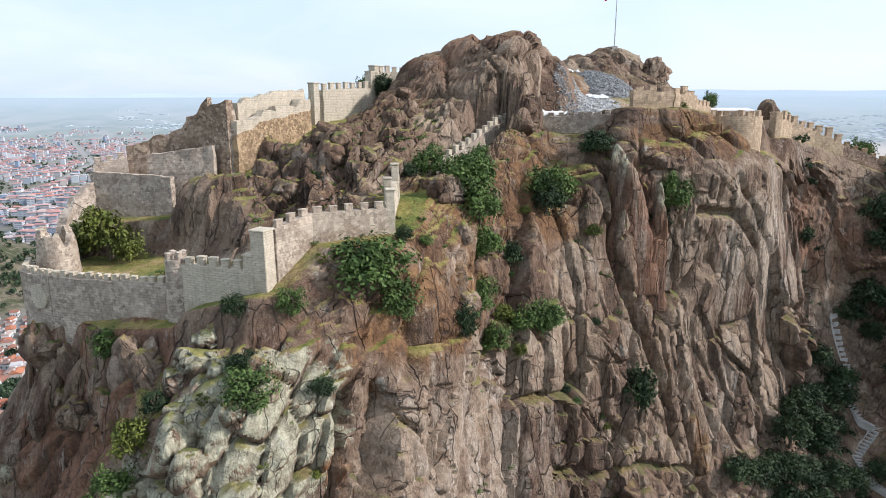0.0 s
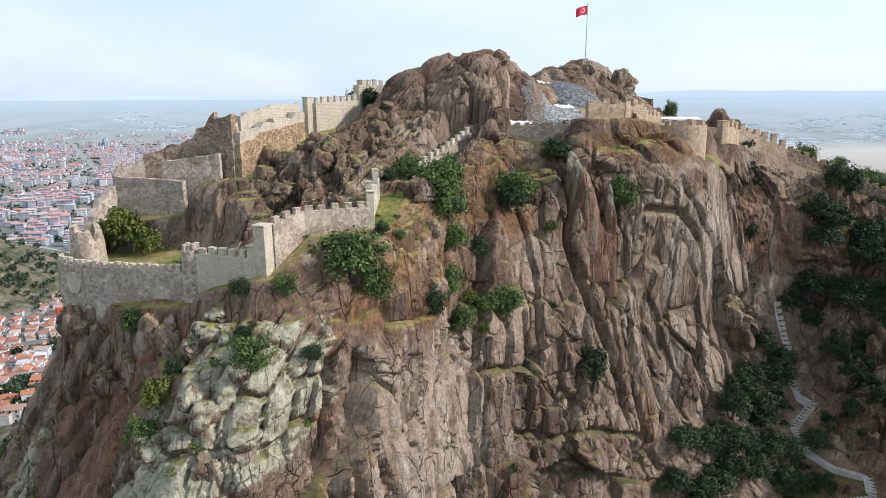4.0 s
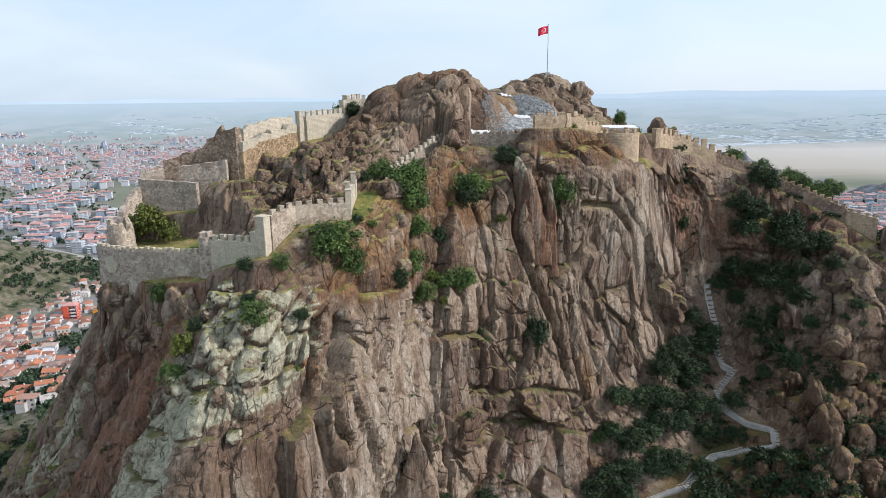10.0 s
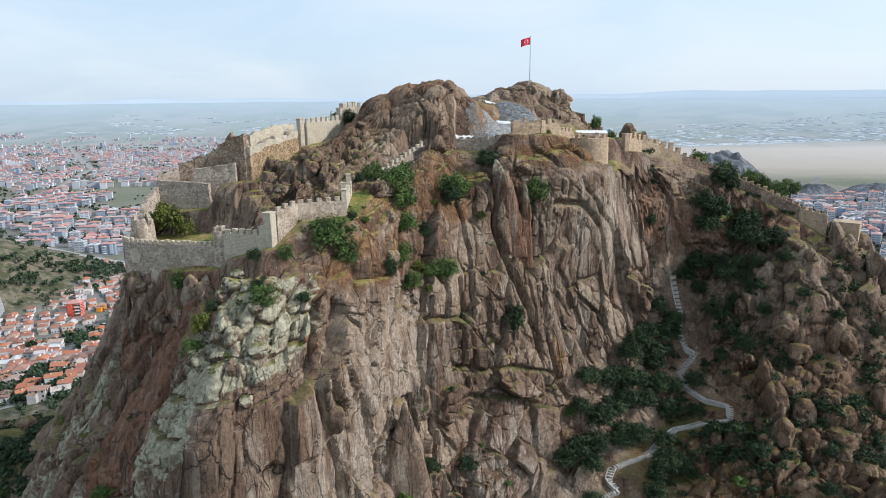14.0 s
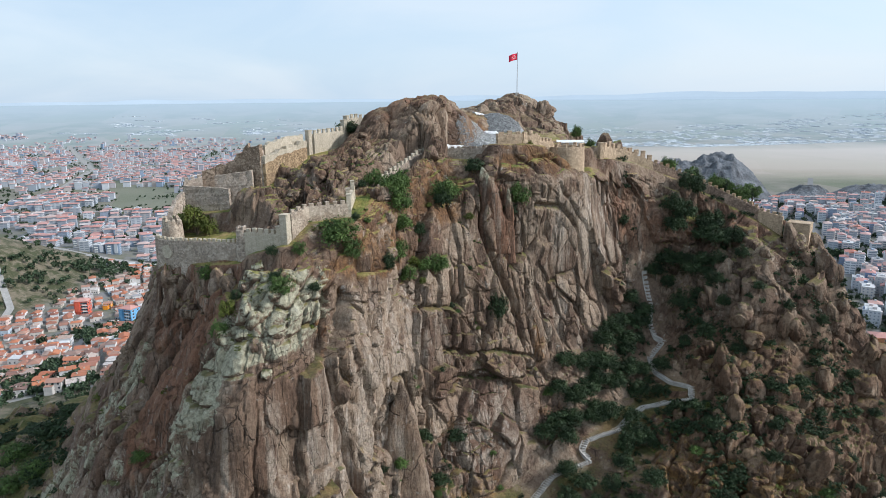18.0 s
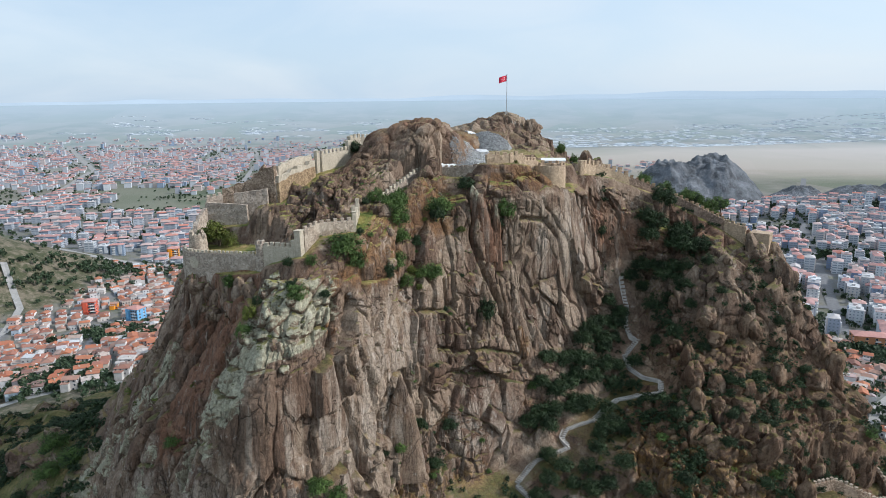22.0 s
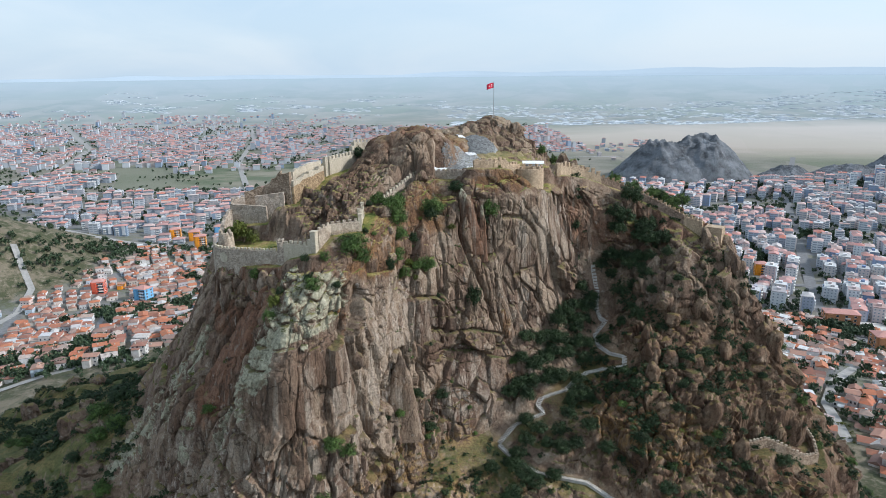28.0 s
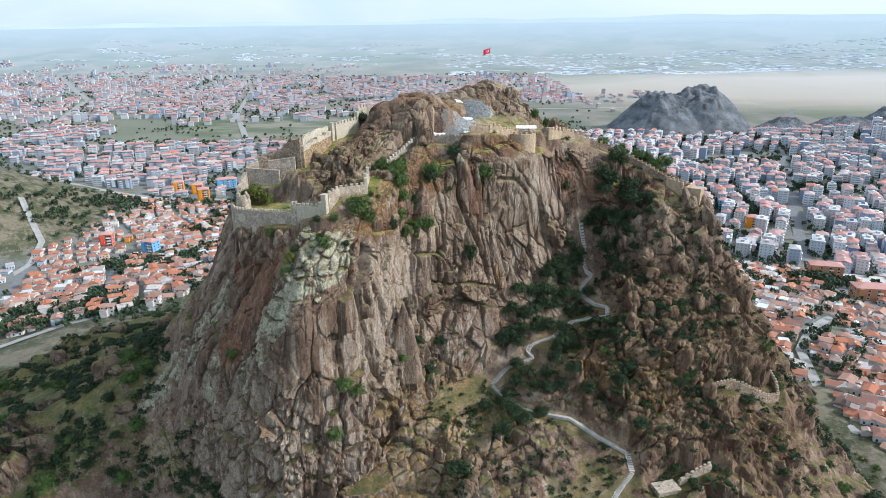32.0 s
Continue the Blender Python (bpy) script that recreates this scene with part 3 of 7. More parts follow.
section(110, (7, 217), (16, 214), (36, 211), (48, 206), (58, 199), (66, 184), (75, 162), (90, 135), (108, 118), (135, 98), (215, 54))
section(130, (8, 217), (20, 215), (40, 215.5), (52, 213), (60, 205), (68, 185), (76, 160), (92, 132), (110, 112), (140, 95), (235, 50))
section(150, (9, 218), (24, 218.5), (46, 225), (54, 221), (62, 206), (70, 185), (78, 160), (92, 130), (110, 112), (140, 95), (235, 50))
section(178, (9, 219), (22, 217), (40, 219), (50, 212), (58, 200), (66, 180), (76, 155), (92, 130), (110, 112), (140, 95), (235, 50))


STAIR_WAY = [(69, 112), (70, 107.5), (68.8, 103.5), (71.5, 99.5), (67.3, 97.5), (67.8, 93.5), (70.5, 89.5), (74.5, 86.5), (73.5, 83.5), (67.9, 84.5),
             (62.0, 84.2), (54.4, 78.0), (46.5, 76.2), (45.2, 74.2), (46.8, 72.2), (38.0, 70.5), (32.5, 66.2)]
LOWER_WAY = [(32.5, 66.2), (37, 61), (43.1, 57), (55.8, 53.4), (63.4, 47.4), (71, 42.7), (71.3, 37.8), (66.2, 33.2), (63, 29)]


def way_distance(q, way):
    """Plan distance of many points from a polyline."""
    best = np.full(len(q), 1e9)
    for (ax, ay), (bx, by) in zip(way[:-1], way[1:]):
        dx, dy = bx - ax, by - ay
        t = np.clip(((q[:, 0] - ax) * dx + (q[:, 1] - ay) * dy) / (dx * dx + dy * dy), 0, 1)
        best = np.minimum(best, np.hypot(q[:, 0] - ax - t * dx, q[:, 1] - ay - t * dy))
    return best


FOOTINGS = []


def footing(reach, *line):
    """A line of wall along which the rock has been levelled: x, y and height of the footing."""
    FOOTINGS.append((reach, line))


footing(3.0, (-1.4, 83.6, 203.2), (3.0, 89.5, 205.8), (7.0, 95.3, 208.0), (9.5, 99.5, 208.4))
footing(1.9, (9.5, 98.2, 208.9), (14, 100.5, 209.0), (20, 99.7, 209.0), (26, 97.2, 209.3))
footing(3.0, (26.8, 96.6, 213.3), (33, 98, 213.2), (37.5, 101.5, 212.2), (41.5, 106, 210.4))
footing(6.0, (45.0, 106.5, 205.2), (46.0, 106.8, 205.2))
footing(3.0, (57, 115, 208.0), (61.5, 119.5, 207.0), (67, 121.6, 205.8), (73, 122.4, 203.6), (80, 122.8, 200.8), (87, 122, 197.8), (94, 118, 194.4), (100, 113.4, 190.8), (108, 107, 184.5))
footing(3.0, (-24.7, 61.3, 195.2), (-16.3, 58.3, 197.6), (-13, 63.4, 200.8), (-5.8, 67, 200.9), (-5.2, 74, 203.6))
footing(2.3, (-45.0, 67.6, 191.8), (-40.7, 65.6, 192.4), (-26, 61.0, 193.4))
footing(5.6, (-41.5, 75, 195.7), (-36, 72.5, 195.9), (-28.5, 69, 196.2))
footing(3.0, (-45, 83, 199.8), (-34, 81.5, 200.2), (-28, 84, 204.4), (-22.5, 92.5, 207.0), (-18.5, 100.5, 210.8), (-12.2, 111, 211.6))
footing(3.4, (44.5, 113.5, 211.2), (51, 113.8, 211.2))
footing(2.6, (40, 101.4, 206.0), (46, 101.0, 205.2), (50.5, 103.2, 204.4))
footing(3.6, (24, 107.5, 210.6), (30, 112, 212.0), (38, 114, 211.0))
footing(4.0, (59, 124.5, 210.6), (66, 129, 209.8))
footing(4.5, (101.1, 60.0, 135.6), (109.3, 62.0, 136.2), (115.9, 62.0, 132.8), (121.2, 63.0, 129.6), (126.8, 65.0, 128.8), (128.3, 70.0, 130.4), (128.3, 75.0, 132.0))
footing(4.0, (105, 66, 137.8), (115, 67.5, 135.4), (123, 69.5, 131.8))
footing(4.5, (78, 32.5, 120.6), (84, 34.5, 121.1), (94.5, 38.5, 122.8))
footing(2.2, (9.5, 103.2, 211.6), (16, 103.6, 211.8), (22, 104.6, 211.4))
footing(3.6, (22.5, 106, 211.4), (26, 114, 212.6), (28, 122, 214.2))


def smooth_curve(xs, ys, x):
    """Monotone cubic through the knots, along the last axis of ys' first axis."""
    xs = np.asarray(xs, float)
    h = np.diff(xs)[:, None]
    d = np.diff(ys, axis=0) / h
    m = np.zeros_like(ys)
    m[1:-1] = np.where(d[:-1] * d[1:] > 0, 2 * d[:-1] * d[1:] / np.where(np.abs(d[:-1] + d[1:]) < 1e-9, 1, d[:-1] + d[1:]), 0)
    k = np.clip(np.searchsorted(xs, x) - 1, 0, len(xs) - 2)
    t = ((x - xs[k]) / (xs[k + 1] - xs[k]))[:, None]
    hh = h[k]
    return ys[k] * (1 + 2 * t) * (1 - t) ** 2 + m[k] * hh * t * (1 - t) ** 2 + ys[k + 1] * t * t * (3 - 2 * t) + m[k + 1] * hh * t * t * (t - 1)


def plain_z(x, y):
    """Height of the plain: a little higher near the rock, rising far off to the rim of the basin."""
    d = np.hypot(x - CX, y - CY)
    near = np.clip((520 - d) / 340, 0, 1)
    z = 26 + 54 * near * near * (3 - 2 * near)
    hill = 75 * np.exp(-(((x + 500) / 120) ** 2 + ((y - 590) / 150) ** 2) * 1.3)
    far = np.clip((d - 2300) / 2550, 0, 1)
    return z + hill + 172 * far * far


BUMPS = [(-26, 77, 6.5, 5.5), (-31, 79, 5.0, 3.0), (-14, 86, 6.0, 4.5), (-9, 96, 6.0, 4.0), (-3, 108, 7.0, 2.0), (10, 111, 9.0, 1.2), (-10, 78, 5.0, 2.0), (39, 151, 11, -1.8), (19.5, 104.5, 2.6, 1.6)]


CLEFTS = (
    (0.7, 2.6, ((-20.4, 190), (-19.4, 182), (-18.2, 173), (-17.0, 162), (-15.5, 148))),
    (0.6, 2.2, ((-8.0, 184), (-7.4, 170), (-6.0, 160), (-3.7, 146))),
    (0.5, 1.5, ((-15.8, 183), (-15.9, 176), (-14.9, 168), (-13.9, 158))),
    (0.5, 1.8, ((-14.2, 156), (-13.6, 163), (-12.2, 168.4), (-10.2, 168), (-8.8, 161), (-8.4, 150))),
    (0.8, 2.4, ((16, 204), (13.9, 195), (18.5, 186), (24.5, 178), (27, 168))),
    (0.6, 2.0, ((40, 199), (52, 198), (58, 192), (61, 184), (63, 177))),
    (0.4, 1.3, ((-3, 170.5), (5, 168), (14, 167.5), (33, 163.5))),
    (0.4, 1.1, ((-2, 164), (8, 162), (24, 160))),
    (0.7, 2.4, ((-36.1, 193), (-37.6, 183), (-37.4, 174), (-37.8, 160), (-40, 146))),
    (0.6, 2.2, ((-41.0, 191), (-44.4, 180), (-47.0, 168), (-49.0, 156), (-51, 140))),
    (0.5, 1.8, ((-45, 190), (-50, 178), (-52.5, 164), (-55.5, 148))),
    (0.5, 1.6, ((-57, 172), (-59, 156), (-62, 140))),
    (0.5, 1.6, ((-1, 186), (1.5, 176), (2.5, 168))),
    (0.5, 1.6, ((34, 181), (31, 172), (33, 163), (36, 158))),
)


def build_rock():
    keys = sorted(SECTIONS)
    table = np.array([SECTIONS[k] for k in keys], float)
    flat = table.reshape(len(keys), -1)
    first, last = keys[0], keys[-1]
    ext = np.concatenate([flat[-3:], flat, flat[:3]])
    ang = [k - 360 for k in keys[-3:]] + keys + [k + 360 for k in keys[:3]]
    # bearings spread evenly along the rock's surface, finer on the southern face than behind
    c = np.arange(-180.0, 180.0, 0.2)
    rough_prof = smooth_curve(ang, ext, c).reshape(len(c), -1, 2)[:, 3:9]
    cr = np.radians(c)[:, None]
    pts = np.stack([np.sin(cr) * rough_prof[..., 0], -np.cos(cr) * rough_prof[..., 0], rough_prof[..., 1]], -1)
    gap = np.linalg.norm(np.diff(np.concatenate([pts, pts[:1]]), axis=0), axis=-1).mean(1)
    plain_gap = np.linalg.norm(np.diff(np.concatenate([pts, pts[:1]]), axis=0), axis=-1)[:, :4].mean(1)
    gap = gap * np.where((c > -82) & (c < 97), 1.0, 0.22)
    run = np.concatenate([[0], np.cumsum(gap)])
    b = np.interp(np.arange(920) / 920 * run[-1], run, np.append(c, 180.0))
    prof = smooth_curve(ang, ext, b).reshape(len(b), -1, 2)
    prof = np.concatenate([np.tile(np.array([[[0.0, 223.5]]]), (len(b), 1, 1)), prof, np.tile(np.array([[[300.0, 20.0]]]), (len(b), 1, 1))], 1)
    rows_n = 740
    # rows are spread by the mean arc length, close together on the upper rock, wide on the skirts
    weight = np.array([0.55, 0.9, 1.2, 1.4, 1.5, 1.7, 1.8, 1.5, 1.25, 0.6, 0.3, 0.12])
    seg = np.hypot(*np.moveaxis(np.diff(prof, axis=1), 2, 0)).mean(0) * weight[: prof.shape[1] - 1]
    cum = np.concatenate([[0], np.cumsum(seg)])
    want = np.linspace(0.006 * cum[-1], cum[-1], rows_n)
    k = np.clip(np.searchsorted(cum, want) - 1, 0, len(seg) - 1)
    t = ((want - cum[k]) / seg[k])[None, :, None]
    # rounded polyline between the knots
    p0, p1 = prof[:, k], prof[:, k + 1]
    rz = p0 + (p1 - p0) * t
    for _ in range(10):
        rz[:, 1:-1] = 0.25 * rz[:, :-2] + 0.5 * rz[:, 1:-1] + 0.25 * rz[:, 2:]
    rad = np.radians(b)[:, None]
    P = np.stack([CX + np.sin(rad) * rz[..., 0], CY - np.cos(rad) * rz[..., 0], rz[..., 1]], -1)
    shape = P.shape[:2]

    def normals(P):
        du = np.roll(P, -1, 0) - np.roll(P, 1, 0)
        dv = np.empty_like(P)
        dv[:, 1:-1] = P[:, 2:] - P[:, :-2]
        dv[:, 0], dv[:, -1] = P[:, 1] - P[:, 0], P[:, -1] - P[:, -2]
        n = np.cross(dv, du)
        return n / np.maximum(np.linalg.norm(n, axis=-1, keepdims=True), 1e-9)

    # crags that stand up between the walls
    for bx, by, br, bh in BUMPS:
        d = np.hypot(P[..., 0] - bx, P[..., 1] - by) / br
        P[..., 2] += bh * np.exp(-d * d) * np.clip((P[..., 2] - 185) / 10, 0, 1)
    N = normals(P)
    steep = np.clip((0.80 - N[..., 2]) / 0.5, 0, 1).reshape(-1)
    fall = np.clip((rz[..., 0] - 110) / 90, 0, 1).reshape(-1)
    q = P.reshape(-1, 3).copy()
    bear = np.repeat(b, rows_n)
    # arc along the face, distance from the summit, height: fissures follow the fall of the rock
    arc = np.interp(bear, c, np.cumsum(plain_gap))
    face = np.stack([arc, 0.6 * rz[..., 0].reshape(-1), q[:, 2]], 1)
    warp = np.stack([fbm(q * 0.045 + s, 3, 20 + s) for s in (3, 11, 29)], 1)
    ripple = np.stack([fbm(q * 0.22 + s, 2, 90 + s) for s in (5, 17, 41)], 1)
    disp = 2.2 * fbm(q * (0.05, 0.05, 0.022), 3, 5)
    amp = 1 - 0.55 * fall

    def zone(*ovals):
        """Weight of soft ovals on the face: bearing, height, half widths."""
        out = np.zeros(len(q))
        for zb, zz, wb, wz in ovals:
            d = np.hypot((bear - zb) / wb, (q[:, 2] - zz) / wz)
            out = np.maximum(out, np.clip(1.5 - 1.1 * d, 0, 1))
        return out

    lichen = zone((-26.5, 189.5, 4.5, 5.0), (-21.8, 186.5, 2.6, 6.0), (-29, 182, 4.5, 6), (-31.5, 174, 3.4, 8), (-24, 181.5, 4, 1.6)) - 0.5 * zone((-22.8, 173, 3.6, 6.5))
    lichen = np.maximum(lichen, 0.62 * zone((-35, 165, 3.2, 9), (-38.5, 153, 2.6, 9), (-52, 168, 2.4, 9), (-55, 155, 3, 14), (-61, 143, 4, 16), (-47, 148, 2.0, 10)))
    dark = zone((-22.8, 173, 4.2, 7.0), (-27, 164, 4.5, 8))
    dark = np.maximum(dark, 0.9 * np.exp(-((q[:, 0] + 19) / 13) ** 2 - ((q[:, 1] - 86) / 11) ** 2) * (q[:, 2] > 195))
    dark = np.maximum(dark, 0.45 * zone((-75, 212, 40, 9)))
    red = zone((-38.0, 187, 3.5, 7), (-40.5, 177, 3.6, 9), (-44, 164, 3.6, 11), (-47, 182, 4, 8), (25, 197, 5, 8))
    red = np.maximum(red, 0.42 * zone((88, 192, 6, 14), (95, 186, 8, 12)))
    pale = zone((-36, 134, 24, 20), (-12.5, 177, 5.5, 11), (-16, 160, 6, 10), (66, 191, 16, 11), (10, 150, 14, 8))
    ochre = zone((-14, 204, 13, 7), (-17, 194, 6, 5), (0, 203, 9, 7), (50, 209, 18, 3.5), (35, 167, 3, 6)) + 0.9 * np.exp(-((q[:, 0] - 22) / 8) ** 2 - ((q[:, 1] - 128) / 12) ** 2) * (q[:, 2] > 211)
    red = np.maximum(red, 0.5 * np.exp(-((q[:, 0] - 4) / 16) ** 2 - ((q[:, 1] - 112) / 12) ** 2) * (q[:, 2] > 211))
    gold = zone((-8, 138, 9, 5), (8, 132, 12, 7), (-22, 113, 14, 4), (-5, 124, 10, 6), (50, 140, 8, 5))
    smooth = np.maximum.reduce([zone((-22.8, 173, 4.2, 7.0), (-27, 164, 4.5, 8)), red, 0.8 * zone((-12.5, 176, 5.0, 10)), 0.85 * zone((66, 192, 18, 11)), 0.75 * zone((44, 190, 14, 11)), 0.6 * zone((45, 206, 16, 5))])

    def layer(at, size, stretch, seed, depth, tilt, crack, wob, soft=0.07):
        w = at + warp * wob + ripple * (0.07 * size)
        f1, f2, off, rnd = worley(w / (size, size, size * stretch), seed)
        edge = np.clip((f2 - f1) / (soft * 1.6), 0, 1)
        step = (rnd[:, 0] - 0.45) * depth + (off * (rnd[:, 1:4] - 0.5)).sum(1) * tilt * size
        step = step * np.clip((f2 - f1) / soft, 0, 1) ** 0.5
        dome = np.sqrt(np.clip(1 - f1 * f1 * 0.9, 0, 1))
        return step + (edge - 1) * crack, dome, rnd[:, 2]

    bare = np.clip(0.45 + 2.4 * fbm(q * 0.055 + 13, 3, 71), 0.03, 1.1) * np.clip(1.25 - 0.5 * np.clip((rz[..., 0].reshape(-1) - 60) / 60, 0, 1), 0, 1)
    bare = np.where(q[:, 0] < -50, np.maximum(bare, 0.55), bare)
    bare = np.maximum(bare, 0.95 * np.clip((q[:, 2] - 206) / 6, 0, 1))
    rough = np.clip(0.55 + 1.6 * fbm(q * 0.035 + 7, 3, 51), 0.15, 1.0) * (1 - 0.75 * smooth)
    fine_rough = np.clip(0.50 + 1.8 * fbm(q * 0.06 + 3, 3, 57), 0.08, 1.0) * (1 - 0.7 * smooth)
    s1, d1, e1 = layer(face, 13.0, 2.0, 40, 3.2, 0.32, 1.1, 2.8, 0.035)
    s2, d2, e2 = layer(face, 5.2, 2.0, 60, 1.9, 0.50, 0.9, 1.5, 0.05)
    s3, d3, e3 = layer(face, 2.2, 1.9, 80, 0.85, 0.50, 0.45, 0.9, 0.08)
    s4, d4, e4 = layer(face, 7.0, 0.55, 240, 1.5, 0.25, 0.5, 1.5, 0.05)
    ledgy = np.clip(3.0 * fbm(q * 0.05 + 31, 2, 77) - 0.2, 0, 1) * (1 - smooth)
    flute = zone((-36, 132, 26, 26), (-12, 128, 16, 22))
    cliff = s1 * (1 - 0.45 * smooth) + s2 * np.maximum(0.25 + 0.75 * rough, 1.35 * flute) + s3 * np.maximum(fine_rough, 1.2 * flute) + s4 * ledgy
    r1, rd1, re1 = layer(q, 6.5, 0.75, 100, 1.4, 0.5, 0.9, 3.0)
    r2, rd2, re2 = layer(q, 2.6, 0.8, 120, 0.8, 0.45, 0.5, 1.4)
    boulders = r1 + (rd1 - 0.6) * 2.6 + (r2 + (rd2 - 0.6) * 1.0) * (0.3 + 0.7 * fine_rough)
    # rounded blocks packed under the lichen of the front buttress
    b1, bd1, be1 = layer(face, 3.6, 1.5, 140, 1.3, 0.45, 1.0, 1.2, 0.09)
    b2, bd2, be2 = layer(face, 1.7, 1.3, 160, 0.5, 0.4, 0.4, 0.7, 0.13)
    blocks = b1 + (bd1 - 0.6) * 1.8 + (b2 + (bd2 - 0.6) * 0.7) * (0.3 + 0.7 * fine_rough)
    pack = zone((-26.5, 189.5, 4.5, 5.0), (-21.8, 186.5, 2.6, 5.0), (-29, 182, 4.5, 6), (-32, 174, 3.0, 6))
    # the summit and the ledges under the walls are rounded blocks, not fluted faces
    high = np.clip((q[:, 2] - 203) / 5, 0, 1)
    cliff = cliff * (1 - high) + high * (0.12 * s1 + 0.9 * boulders)
    main = steep * cliff + (1 - steep) * boulders * 0.95 * bare
    # dipping strata between the western walls and leaning blocks above the front face
    lean = face + np.stack([0.75 * (q[:, 2] - 195), 0 * arc, 0 * arc], 1)
    j1, jd1, je1 = layer(lean, 2.6, 3.4, 180, 2.0, 0.8, 0.9, 1.0, 0.08)
    j2, jd2, je2 = layer(lean, 1.1, 3.2, 190, 0.7, 0.8, 0.35, 0.5, 0.12)
    jag = np.clip(1.8 * np.exp(-((q[:, 0] + 21) / 18) ** 2 - ((q[:, 1] - 84) / 16) ** 2), 0, 1) * np.clip((q[:, 2] - 193) / 4, 0, 1)
    main = main * (1 - jag) + (j1 + j2) * jag
    tip = face + np.stack([0.45 * (q[:, 2] - 195), 0 * arc, 0 * arc], 1)
    l1, ld1, le1 = layer(tip, 4.4, 1.5, 320, 1.5, 0.5, 0.9, 0.8, 0.08)
    tumbled = 0.9 * zone((-17, 194, 7, 5))
    main = main * (1 - tumbled) + (l1 + (ld1 - 0.6) * 2.0) * tumbled
    # rough blocks down the eastern foot
    em = np.exp(-((q[:, 0] - 118) / 34) ** 2 - ((q[:, 1] - 52) / 30) ** 2)
    main = main + em * (1 - steep) * (0.8 * j1 + 0.5 * j2 + boulders * np.clip(1.1 - bare, 0, 1))
    amp = np.maximum(amp, em)
    # ribs and outcrops of bare rock breaking through the western slope
    slope = np.clip((rz[..., 0].reshape(-1) - 96) / 12, 0, 1) * np.clip((-34 - bear) / 8, 0, 1)
    rib = np.clip(3.2 * fbm(q * (0.03, 0.03, 0.0) + 3, 3, 83) - 0.1, 0, 1) * slope
    o1, od1, oe1 = layer(q, 7.5, 1.2, 260, 3.4, 0.7, 1.4, 2.0, 0.06)
    o2, od2, oe2 = layer(q, 3.2, 1.4, 280, 1.4, 0.6, 0.7, 1.0, 0.08)
    far_east = np.clip((rz[..., 0].reshape(-1) - 58) / 10, 0, 1) * np.clip((bear + 6) / 8, 0, 1) * np.clip((100 - bear) / 6, 0, 1) * np.clip((q[:, 2] - 70) / 20, 0, 1)
    rib = rib * 1.35 + 0.85 * far_east * np.clip(3.0 * fbm(q * (0.035, 0.035, 0.012) + 9, 3, 87) + 0.35, 0, 1)
    main = main * (1 - 0.7 * slope) + rib * (3.0 + 1.2 * o1 + 0.9 * o2) / np.maximum(amp, 0.45)
    disp = disp + amp * (main * (1 - pack) + (blocks + 0.5 * s1) * pack)
    # the great fissures and the lips of peeling slabs: bearing and height along each, width, depth
    for width, depth, line in CLEFTS:
        best = np.full(len(q), 1e9)
        lx = [(float(np.interp(lb, c, np.cumsum(plain_gap))), lz) for lb, lz in line]
        wob = warp[:, 0] * 0.9 + ripple[:, 1] * 0.5
        for (ax, az), (bx, bz) in zip(lx[:-1], lx[1:]):
            dx, dz = bx - ax, bz - az
            t = np.clip(((arc + wob - ax) * dx + (q[:, 2] - az) * dz) / (dx * dx + dz * dz), 0, 1)
            best = np.minimum(best, np.hypot(arc + wob - ax - t * dx, q[:, 2] - az - t * dz))
        disp = disp - depth * np.exp(-(best / width) ** 2)
    disp = disp + 0.10 * fbm(q * 1.3, 3, 9) + steep * 0.16 * fbm(q * (0.75, 0.75, 0.10), 3, 15) * (0.4 + rough)
    # firm rock under the round bastion
    firm = np.exp(-((q[:, 0] - 45) / 9) ** 2 - ((q[:, 1] - 101) / 8) ** 2) * np.clip((q[:, 2] - 176) / 14, 0, 1)
    disp = disp + firm * (1.4 + 0.35 * disp - disp)
    # terraces inside the walls and the worksite near the top stay smoother
    for (tx, ty, tr, keep) in ((-34, 70, 12, 0.15), (31, 131, 9, 0.15), (26, 112, 13, 0.25), (44, 118, 10, 0.3), (-2, 72, 6, 0.4), (-20, 100, 9, 0.45)):
        d = np.hypot(q[:, 0] - tx, q[:, 1] - ty) / tr
        soft = np.clip(1.6 - d, 0, 1) * (1 - steep)
        disp = disp * (1 - soft * (1 - keep))
    track = np.minimum(way_distance(q, STAIR_WAY), way_distance(q, LOWER_WAY))
    disp = disp * np.clip((track - 1.2) / 3.5, 0.0, 1)
    edge_in = np.clip(rz[..., 0].reshape(-1) / 3.0, 0, 1)
    push = N.reshape(-1, 3).copy()
    push[:, 2] *= np.where(steep > 0.5, 0.35, 1.0)
    q = q + push * (disp * edge_in)[:, None]
    for reach, line in FOOTINGS:
        lx = [(a, b) for a, b in zip(line[:-1], line[1:])]
        best, goal = np.full(len(q), 1e9), np.zeros(len(q))
        for (ax, ay, az), (bx, by, bz) in lx:
            dx, dy = bx - ax, by - ay
            t = np.clip(((q[:, 0] - ax) * dx + (q[:, 1] - ay) * dy) / (dx * dx + dy * dy), 0, 1)
            d = np.hypot(q[:, 0] - ax - t * dx, q[:, 1] - ay - t * dy)
            goal = np.where(d < best, az + t * (bz - az), goal)
            best = np.minimum(best, d)
        w = np.clip(1.9 - best / reach * 1.4, 0, 1) * np.clip((9 - np.abs(q[:, 2] - goal)) / 3, 0, 1)
        w = w * w * (3 - 2 * w)
        q[:, 2] += (goal - q[:, 2]) * w * 0.92
    P = q.reshape(*shape, 3)
    nb, nr = shape
